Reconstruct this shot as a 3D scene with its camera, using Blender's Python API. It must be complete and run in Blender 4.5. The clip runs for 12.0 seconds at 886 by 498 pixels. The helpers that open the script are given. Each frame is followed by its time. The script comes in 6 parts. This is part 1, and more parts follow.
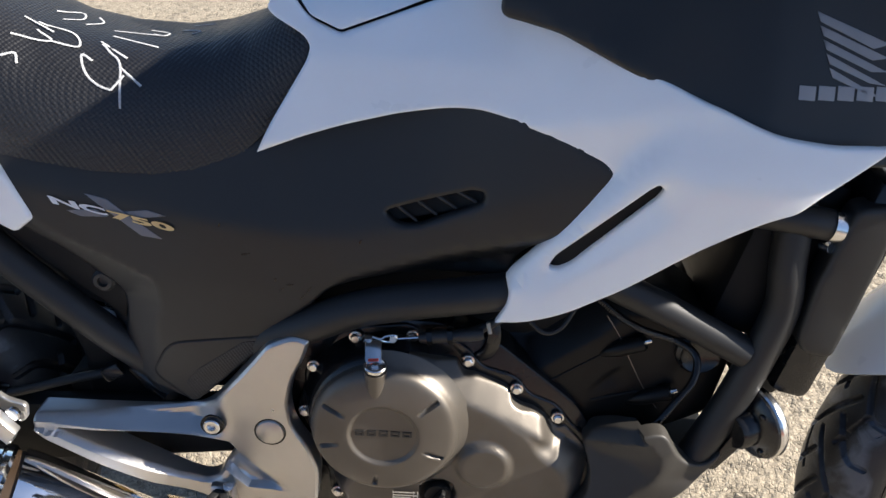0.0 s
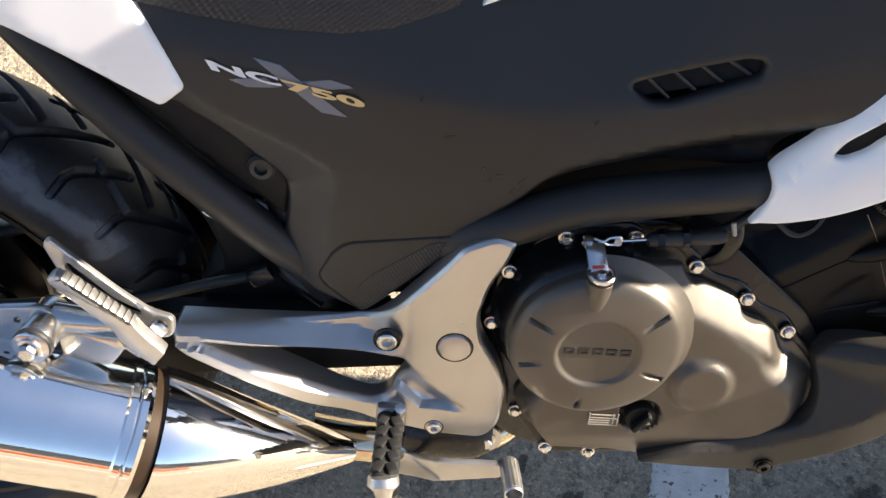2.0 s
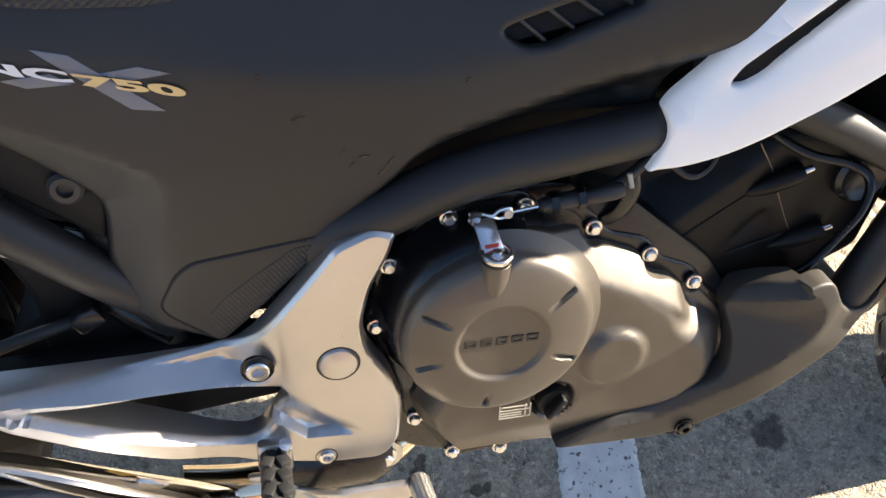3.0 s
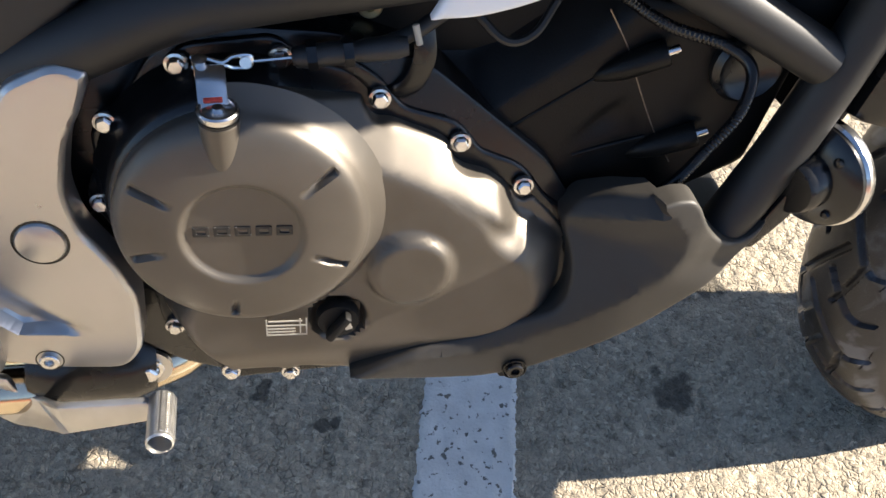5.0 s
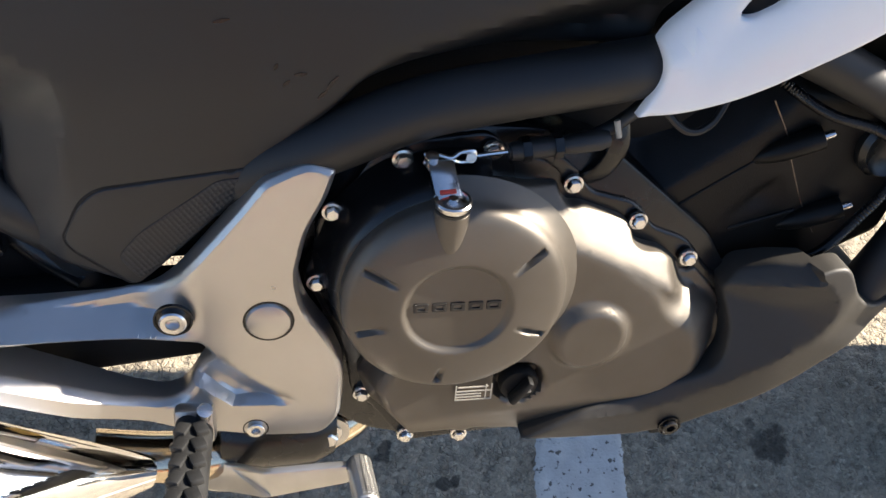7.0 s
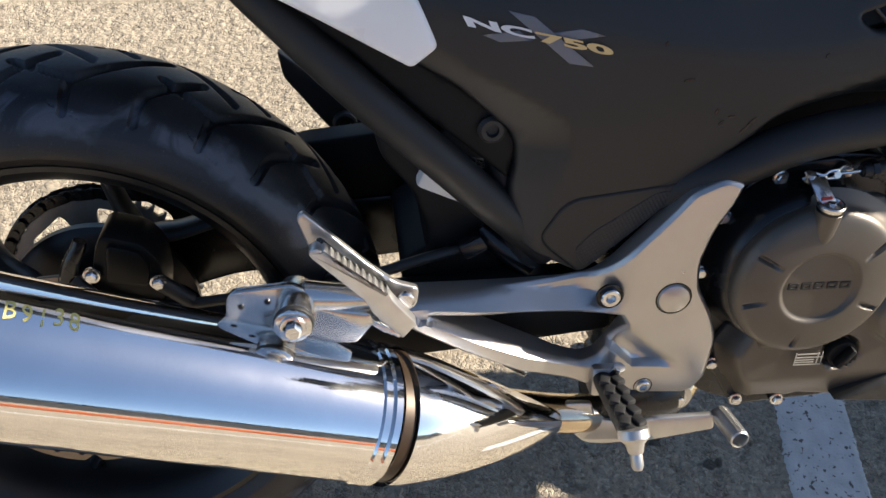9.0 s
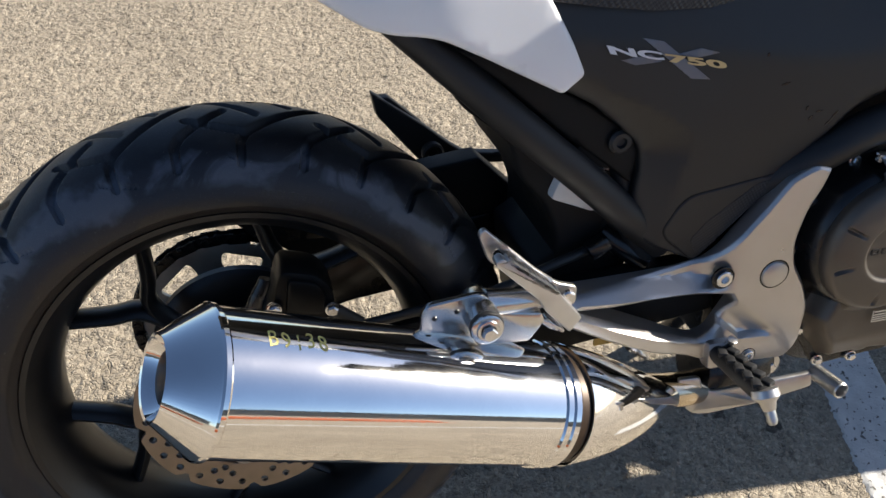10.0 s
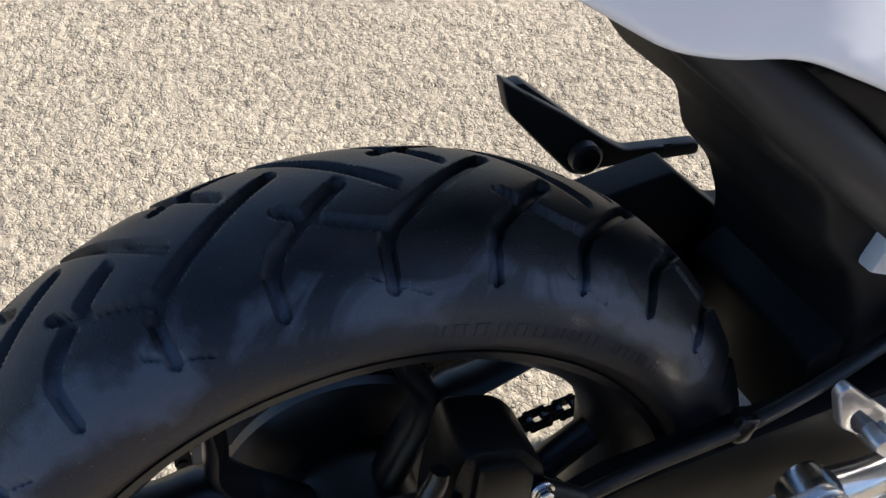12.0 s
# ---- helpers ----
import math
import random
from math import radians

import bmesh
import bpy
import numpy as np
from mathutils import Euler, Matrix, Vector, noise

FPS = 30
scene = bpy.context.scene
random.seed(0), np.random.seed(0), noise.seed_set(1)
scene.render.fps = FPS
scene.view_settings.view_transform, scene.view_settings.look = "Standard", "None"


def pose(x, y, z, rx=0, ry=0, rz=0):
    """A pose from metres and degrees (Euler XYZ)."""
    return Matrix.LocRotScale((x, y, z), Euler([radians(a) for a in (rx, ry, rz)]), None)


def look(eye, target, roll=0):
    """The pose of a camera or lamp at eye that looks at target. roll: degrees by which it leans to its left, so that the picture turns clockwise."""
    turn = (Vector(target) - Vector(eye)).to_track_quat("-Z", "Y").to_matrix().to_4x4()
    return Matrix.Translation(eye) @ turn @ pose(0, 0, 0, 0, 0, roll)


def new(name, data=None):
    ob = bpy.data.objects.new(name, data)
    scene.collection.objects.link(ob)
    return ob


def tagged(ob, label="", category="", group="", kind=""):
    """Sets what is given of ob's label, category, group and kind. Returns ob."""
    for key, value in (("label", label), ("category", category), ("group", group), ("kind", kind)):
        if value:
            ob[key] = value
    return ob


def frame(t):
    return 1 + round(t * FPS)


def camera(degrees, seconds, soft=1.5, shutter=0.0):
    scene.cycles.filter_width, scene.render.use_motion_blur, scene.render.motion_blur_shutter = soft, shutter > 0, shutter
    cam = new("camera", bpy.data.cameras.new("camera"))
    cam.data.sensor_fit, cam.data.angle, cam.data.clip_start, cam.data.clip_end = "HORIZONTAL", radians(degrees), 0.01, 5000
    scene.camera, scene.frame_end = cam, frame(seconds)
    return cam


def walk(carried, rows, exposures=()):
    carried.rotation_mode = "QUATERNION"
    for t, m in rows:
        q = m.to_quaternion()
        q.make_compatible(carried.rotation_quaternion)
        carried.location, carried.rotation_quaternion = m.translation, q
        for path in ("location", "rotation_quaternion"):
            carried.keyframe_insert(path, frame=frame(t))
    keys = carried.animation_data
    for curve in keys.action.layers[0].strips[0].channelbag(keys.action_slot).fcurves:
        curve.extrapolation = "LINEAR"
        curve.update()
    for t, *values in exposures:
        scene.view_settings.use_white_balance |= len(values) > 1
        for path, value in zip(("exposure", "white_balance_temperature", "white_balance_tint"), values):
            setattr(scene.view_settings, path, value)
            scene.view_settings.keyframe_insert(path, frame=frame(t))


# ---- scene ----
cam = camera(53.3, 12.0)
PATH = [
    (0, (0.7987, -0.6234, 1.2676), (0.7468, 0.8650, -0.0673), 1.33),
    (0.5, (0.7671, -0.6456, 1.2094), (0.6909, 0.7318, -0.2387), 2.18),
    (1, (0.6959, -0.6773, 1.2068), (0.6051, 0.6800, -0.2593), 2.83),
    (1.5, (0.6246, -0.6218, 1.1753), (0.5565, 0.7062, -0.3186), 3.68),
    (2, (0.5594, -0.5020, 1.1511), (0.5859, 0.7877, -0.3773), 4.03),
    (2.5, (0.5470, -0.4551, 1.1244), (0.7348, 0.7913, -0.4285), 4.95),
    (3, (0.5427, -0.4135, 1.0673), (0.9228, 0.8052, -0.4723), 7.52),
    (3.5, (0.5814, -0.3882, 0.9975), (0.9745, 0.8085, -0.5559), 9.65),
    (3.7, (0.6208, -0.3845, 0.9720), (0.9669, 0.8024, -0.6001), 9.99),
    (5.3, (0.7666, -0.3835, 0.9329), (1.0709, 0.7482, -0.6878), 10.76),
    (5.5, (0.7694, -0.3833, 0.9323), (1.0778, 0.7511, -0.6857), 10.76),
    (6, (0.7694, -0.3929, 0.9293), (1.0939, 0.7639, -0.6697), 11.49),
    (6.5, (0.7146, -0.3964, 0.9590), (1.0332, 0.8135, -0.6014), 11.38),
    (7, (0.6062, -0.3901, 0.9743), (0.9405, 0.8367, -0.5695), 9.61),
    (7.2, (0.5636, -0.3910, 0.9882), (0.9257, 0.8408, -0.5452), 9.00),
    (8.8, (0.3101, -0.5243, 1.0754), (0.5301, 0.8023, -0.4050), 5.55),
    (9, (0.2717, -0.5511, 1.0859), (0.4922, 0.8052, -0.3674), 4.74),
    (9.5, (0.1692, -0.5730, 1.1083), (0.4583, 0.8139, -0.3033), 4.12),
    (10, (0.0317, -0.5912, 1.1325), (0.4424, 0.7769, -0.2674), 3.89),
    (10.5, (-0.0352, -0.5311, 1.1204), (0.3139, 0.8338, -0.2991), 3.83),
    (11, (-0.0458, -0.4116, 1.0873), (0.2262, 0.9189, -0.3808), 4.29),
    (11.5, (-0.0568, -0.2679, 1.0304), (0.3190, 0.9547, -0.5071), 4.41),
    (12, (-0.0528, -0.1671, 0.9728), (0.4227, 0.9654, -0.6056), 4.34),
]
EXPOSURES = [(0.0, 1.5, 6000, 10), (0.5, 1.8, 6600, 10), (1.0, 1.92, 6750, 10), (2.0, 2.02, 6780, 10), (3.5, 2.42, 6700, 10), (5.5, 1.97, 6320, 10), (7.0, 2.0, 6320, 10), (9.0, 1.52, 6300, 10), (9.6, 1.20, 6200, 10), (10.0, 1.12, 6100, 10), (11.0, 1.18, 5950, 10), (11.5, 1.3, 5850, 10), (12.0, 1.45, 5780, 10)]
walk(cam, [(t, look(eye, target, roll)) for t, eye, target, roll in PATH], EXPOSURES)

# ---- light ----
from mathutils import geometry

SUN = Vector((0.855, 0.068, 0.514)).normalized()
world = bpy.data.worlds.new("sky")
scene.world = world
world.use_nodes = True
sky = world.node_tree.nodes.new("ShaderNodeTexSky")
sky.sky_type, sky.sun_disc = "NISHITA", False
sky.air_density, sky.dust_density, sky.ozone_density = 0.75, 0.5, 1.3
sky.sun_elevation = math.asin(SUN.z)
sky.sun_rotation = math.atan2(SUN.x, SUN.y)
back = world.node_tree.nodes["Background"]
back.inputs["Strength"].default_value = 0.062
world.node_tree.links.new(sky.outputs[0], back.inputs["Color"])
sun = new("sun", bpy.data.lights.new("sun", "SUN"))
sun.data.energy, sun.data.angle, sun.data.color = 4.9, radians(0.53), (1.0, 0.89, 0.74)
sun.matrix_world = look(SUN * 8, (0, 0, 0))


# ---- materials ----
def mat(name, color, rough=0.5, metal=0.0, grain=0.0, size=400.0, mottle=0.12, blotch=14.0, coat=0.0, rough_var=0.12, tint=None, spec=0.5):
    """A surface with variation at two scales, in metres of its thing: fine grain in the relief, broad mottling in colour and gloss."""
    m = bpy.data.materials.new(name)
    m.use_nodes = True
    t = m.node_tree
    b = t.nodes["Principled BSDF"]
    co = t.nodes.new("ShaderNodeTexCoord")
    big = t.nodes.new("ShaderNodeTexNoise")
    big.inputs["Scale"].default_value, big.inputs["Detail"].default_value = blotch, 6
    fine = t.nodes.new("ShaderNodeTexNoise")
    fine.inputs["Scale"].default_value, fine.inputs["Detail"].default_value = size, 3
    for n in (big, fine):
        t.links.new(co.outputs["Object"], n.inputs["Vector"])
    ramp = t.nodes.new("ShaderNodeMapRange")
    ramp.inputs["From Min"].default_value, ramp.inputs["From Max"].default_value = 0.3, 0.7
    t.links.new(big.outputs[0], ramp.inputs["Value"])
    mix = t.nodes.new("ShaderNodeMix")
    mix.data_type = "RGBA"
    low = [c * (1 - mottle) for c in color]
    high = [min(1, c * (1 + mottle)) for c in (tint or color)]
    mix.inputs["A"].default_value, mix.inputs["B"].default_value = (*low, 1), (*high, 1)
    t.links.new(ramp.outputs[0], mix.inputs["Factor"])
    t.links.new(mix.outputs["Result"], b.inputs["Base Color"])
    rr = t.nodes.new("ShaderNodeMapRange")
    rr.inputs["From Min"].default_value, rr.inputs["From Max"].default_value = 0.3, 0.7
    rr.inputs["To Min"].default_value, rr.inputs["To Max"].default_value = rough * (1 - rough_var), min(1, rough * (1 + rough_var))
    t.links.new(big.outputs[0], rr.inputs["Value"])
    t.links.new(rr.outputs[0], b.inputs["Roughness"])
    b.inputs["Metallic"].default_value = metal
    b.inputs["Coat Weight"].default_value = coat
    b.inputs["Coat Roughness"].default_value = 0.06
    b.inputs["Specular IOR Level"].default_value = spec
    if grain:
        bump = t.nodes.new("ShaderNodeBump")
        bump.inputs["Strength"].default_value, bump.inputs["Distance"].default_value = grain, 0.001
        t.links.new(fine.outputs[0], bump.inputs["Height"])
        t.links.new(bump.outputs[0], b.inputs["Normal"])
    return m


WHITE = mat("pearl white paint", (0.86, 0.865, 0.87), 0.3, 0.0, 0.02, 900, 0.03, 9, coat=0.6)
PLASTIC = mat("black moulded plastic", (0.0095, 0.0097, 0.0100), 0.47, 0, 0.10, 1800, 0.18, 11, tint=(0.0110, 0.0112, 0.0114), spec=0.52)
PLASTIC_DARK = mat("black inner plastic", (0.0065, 0.0065, 0.0065), 0.6, 0, 0.15, 900, 0.25, 20, spec=0.25)
TUBE = mat("satin black frame paint", (0.011, 0.011, 0.0112), 0.54, 0, 0.06, 1200, 0.2, 18)
SILVER = mat("silver satin paint on cast aluminium", (0.52, 0.50, 0.475), 0.31, 0.88, 0.10, 1500, 0.06, 16)
COVER = mat("bronze grey crankcase paint", (0.120, 0.106, 0.089), 0.42, 0.60, 0.10, 1400, 0.10, 22, spec=0.4)
COVER_DARK = mat("darkened relief in the casting", (0.020, 0.018, 0.016), 0.45, 0.1, 0.10, 1400, 0.10, 22)
BLACK_METAL = mat("gloss black engine enamel", (0.007, 0.007, 0.0075), 0.26, 0, 0.10, 700, 0.2, 25)
CYL = mat("black cast cylinder enamel", (0.006, 0.006, 0.0057), 0.36, 0, 0.25, 700, 0.25, 22, spec=0.20)
CHROME = mat("polished stainless steel", (0.93, 0.91, 0.88), 0.06, 1.0, 0.02, 300, 0.03, 30, rough_var=0.5)
HEATED = mat("heat tinted stainless steel", (0.66, 0.56, 0.42), 0.16, 1.0, 0.05, 500, 0.15, 25, tint=(0.72, 0.60, 0.42))
STEEL = mat("bright zinc steel", (0.72, 0.71, 0.70), 0.20, 1.0, 0.05, 500, 0.06, 60)
ALU = mat("bare cast aluminium", (0.58, 0.565, 0.54), 0.33, 0.9, 0.12, 900, 0.08, 40)
RUBBER_CLEAN = mat("black rubber", (0.014, 0.014, 0.014), 0.5, 0, 0.2, 600, 0.2, 30)
RIM = mat("black cast wheel paint", (0.008, 0.008, 0.0085), 0.36, 0, 0.08, 900, 0.25, 25)
SPROCKET_STEEL = mat("dull sprocket steel", (0.50, 0.47, 0.41), 0.5, 0.5, 0.15, 700, 0.2, 30)
POLISHED = mat("polished cast aluminium", (0.60, 0.58, 0.55), 0.20, 1.0, 0.10, 700, 0.08, 40)
ROTOR = mat("brake disc steel", (0.24, 0.20, 0.165), 0.38, 1.0, 0.12, 800, 0.12, 40)
CARRIER = mat("grey disc carrier", (0.30, 0.29, 0.27), 0.4, 0.8, 0.1, 800, 0.1, 40)
RESERVOIR = mat("milky reservoir plastic", (0.72, 0.71, 0.68), 0.35, 0, 0.03, 400, 0.05, 40)
CHALK = mat("white chalk", (0.48, 0.48, 0.48), 0.9, 0, 0.5, 500, 0.2, 200)
YELLOW = mat("yellow paint marker", (0.72, 0.62, 0.20), 0.6, 0, 0.2, 500, 0.15, 150)
BADGE_WHITE = mat("badge silver white", (0.72, 0.73, 0.76), 0.4)
BADGE_GOLD = mat("badge gold", (0.66, 0.50, 0.24), 0.4, 0.2)
BADGE_GREY = mat("badge grey", (0.16, 0.165, 0.19), 0.4)
LOGO_GREY = mat("wing mark silver grey", (0.24, 0.24, 0.25), 0.4, 0.2)
LABEL = mat("pale printed label", (0.40, 0.37, 0.31), 0.5)
YELLOW_TAG = mat("yellow tag", (0.62, 0.42, 0.12), 0.5)
RED = mat("red paint dab", (0.55, 0.05, 0.03), 0.5)
BRASS = mat("yellow passivated cap", (0.55, 0.48, 0.28), 0.35, 0.6)


def seat_vinyl():
    """Black seat cover embossed with a close grid of dots."""
    m = mat("embossed black seat vinyl", (0.014, 0.014, 0.0155), 0.42, 0, 0.0, 600, 0.15, 14)
    t = m.node_tree
    co = t.nodes.new("ShaderNodeTexCoord")
    vor = t.nodes.new("ShaderNodeTexVoronoi")
    vor.inputs["Scale"].default_value, vor.inputs["Randomness"].default_value = 270, 0.0
    rot = t.nodes.new("ShaderNodeMapping")
    rot.inputs["Rotation"].default_value = (0.0, 0.6, 0.78)
    bump = t.nodes.new("ShaderNodeBump")
    bump.inputs["Strength"].default_value, bump.inputs["Distance"].default_value = 0.9, 0.0012
    bump.invert = True
    t.links.new(co.outputs["Object"], rot.inputs["Vector"])
    t.links.new(rot.outputs[0], vor.inputs["Vector"])
    t.links.new(vor.outputs["Distance"], bump.inputs["Height"])
    t.links.new(bump.outputs[0], t.nodes["Principled BSDF"].inputs["Normal"])
    return m


def asphalt():
    """Worn asphalt: tan stones in a grey binder, at three scales, with pits and a few old oil drips."""
    m = bpy.data.materials.new("worn asphalt")
    m.use_nodes = True
    t = m.node_tree
    b = t.nodes["Principled BSDF"]
    co = t.nodes.new("ShaderNodeTexCoord")

    def clouds(scale, detail, rough=0.5):
        n = t.nodes.new("ShaderNodeTexNoise")
        n.inputs["Scale"].default_value, n.inputs["Detail"].default_value, n.inputs["Roughness"].default_value = scale, detail, rough
        t.links.new(co.outputs["Object"], n.inputs["Vector"])
        return n.outputs[0]

    def level(value, lo, hi, to_lo, to_hi):
        n = t.nodes.new("ShaderNodeMapRange")
        for k, v in zip(("From Min", "From Max", "To Min", "To Max"), (lo, hi, to_lo, to_hi)):
            n.inputs[k].default_value = v
        t.links.new(value, n.inputs["Value"])
        return n.outputs[0]

    def calc(op, p, q):
        n = t.nodes.new("ShaderNodeMath")
        n.operation = op
        for socket, v in zip(n.inputs, (p, q)):
            if isinstance(v, float):
                socket.default_value = v
            else:
                t.links.new(v, socket)
        return n.outputs[0]

    stones = t.nodes.new("ShaderNodeTexVoronoi")
    stones.inputs["Scale"].default_value = 210
    t.links.new(co.outputs["Object"], stones.inputs["Vector"])
    patch, mid, grit, sand = clouds(2.2, 8), clouds(38, 6), clouds(330, 4, 0.65), clouds(900, 2)
    hue = t.nodes.new("ShaderNodeValToRGB")
    e = hue.color_ramp.elements
    e[0].position, e[0].color = 0.0, (0.202, 0.170, 0.124, 1)
    e[1].position, e[1].color = 1.0, (0.445, 0.386, 0.29, 1)
    for at, c in ((0.12, (0.275, 0.234, 0.173, 1)), (0.6, (0.32, 0.273, 0.203, 1)), (0.9, (0.365, 0.309, 0.227, 1))):
        e.new(at).color = c
    sep = t.nodes.new("ShaderNodeSeparateColor")
    t.links.new(stones.outputs["Color"], sep.inputs[0])
    t.links.new(sep.outputs[0], hue.inputs[0])
    last = calc("MULTIPLY", level(patch, 0.3, 0.72, 0.84, 1.10), level(mid, 0.34, 0.46, 0.80, 1.05))
    last = calc("MULTIPLY", last, level(grit, 0.34, 0.44, 0.72, 1.06))
    last = calc("MULTIPLY", last, level(sand, 0.3, 0.7, 0.85, 1.12))
    for x, y, r in ((1.193, 0.050, 0.030), (1.276, 0.202, 0.026), (0.70, 0.07, 0.018), (-0.33, 0.20, 0.035), (0.77, 0.03, 0.012)):
        d = t.nodes.new("ShaderNodeVectorMath")
        d.operation = "DISTANCE"
        d.inputs[1].default_value = (x, y, 0)
        t.links.new(co.outputs["Object"], d.inputs[0])
        ragged = calc("ADD", d.outputs["Value"], calc("MULTIPLY", calc("SUBTRACT", 0.5, mid), 0.09))
        last = calc("MULTIPLY", last, level(ragged, r * 0.6, r, 0.28, 1.0))
    mix = t.nodes.new("ShaderNodeVectorMath")
    mix.operation = "SCALE"
    t.links.new(hue.outputs[0], mix.inputs[0])
    t.links.new(last, mix.inputs["Scale"])
    t.links.new(mix.outputs[0], b.inputs["Base Color"])
    b.inputs["Roughness"].default_value = 0.88
    warp = t.nodes.new("ShaderNodeVectorMath")
    warp.operation = "MULTIPLY_ADD"
    warp.inputs[1].default_value = (0.006, 0.006, 0.0)
    bend = t.nodes.new("ShaderNodeTexNoise")
    bend.inputs["Scale"].default_value = 160
    t.links.new(co.outputs["Object"], bend.inputs["Vector"])
    t.links.new(bend.outputs["Color"], warp.inputs[0])
    t.links.new(co.outputs["Object"], warp.inputs[2])
    cracks = t.nodes.new("ShaderNodeTexVoronoi")
    cracks.feature = "DISTANCE_TO_EDGE"
    cracks.inputs["Scale"].default_value = 120
    t.links.new(warp.outputs[0], cracks.inputs["Vector"])
    joints = level(cracks.outputs["Distance"], 0.0, 0.16, 0.0, 1.0)
    uneven = calc("MULTIPLY", calc("SUBTRACT", 1.0, joints), level(mid, 0.35, 0.6, 1.5, 0.25))
    relief = calc("SUBTRACT", calc("ADD", calc("MULTIPLY", stones.outputs["Distance"], -0.3), calc("ADD", calc("MULTIPLY", grit, 0.6), calc("MULTIPLY", sand, 0.12))), calc("MULTIPLY", uneven, 0.65))
    bump = t.nodes.new("ShaderNodeBump")
    bump.inputs["Strength"].default_value, bump.inputs["Distance"].default_value = 1.0, 0.0026
    t.links.new(relief, bump.inputs["Height"])
    t.links.new(bump.outputs[0], b.inputs["Normal"])
    return m


def road_paint():
    """Thick white line paint, worn through to the stones in small pits."""
    m = mat("worn white line paint", (0.58, 0.57, 0.54), 0.75, 0, 0.9, 260, 0.10, 30)
    t = m.node_tree
    b = t.nodes["Principled BSDF"]
    co = t.nodes.new("ShaderNodeTexCoord")
    pit = t.nodes.new("ShaderNodeTexNoise")
    pit.inputs["Scale"].default_value, pit.inputs["Detail"].default_value = 110, 5
    t.links.new(co.outputs["Object"], pit.inputs["Vector"])
    cut = t.nodes.new("ShaderNodeMapRange")
    cut.inputs["From Min"].default_value, cut.inputs["From Max"].default_value = 0.60, 0.64
    t.links.new(pit.outputs[0], cut.inputs["Value"])
    mix = t.nodes.new("ShaderNodeMix")
    mix.data_type = "RGBA"
    mix.inputs["B"].default_value = (0.13, 0.12, 0.105, 1)
    t.links.new(b.inputs["Base Color"].links[0].from_socket, mix.inputs["A"])
    t.links.new(cut.outputs[0], mix.inputs["Factor"])
    t.links.new(mix.outputs["Result"], b.inputs["Base Color"])
    return m


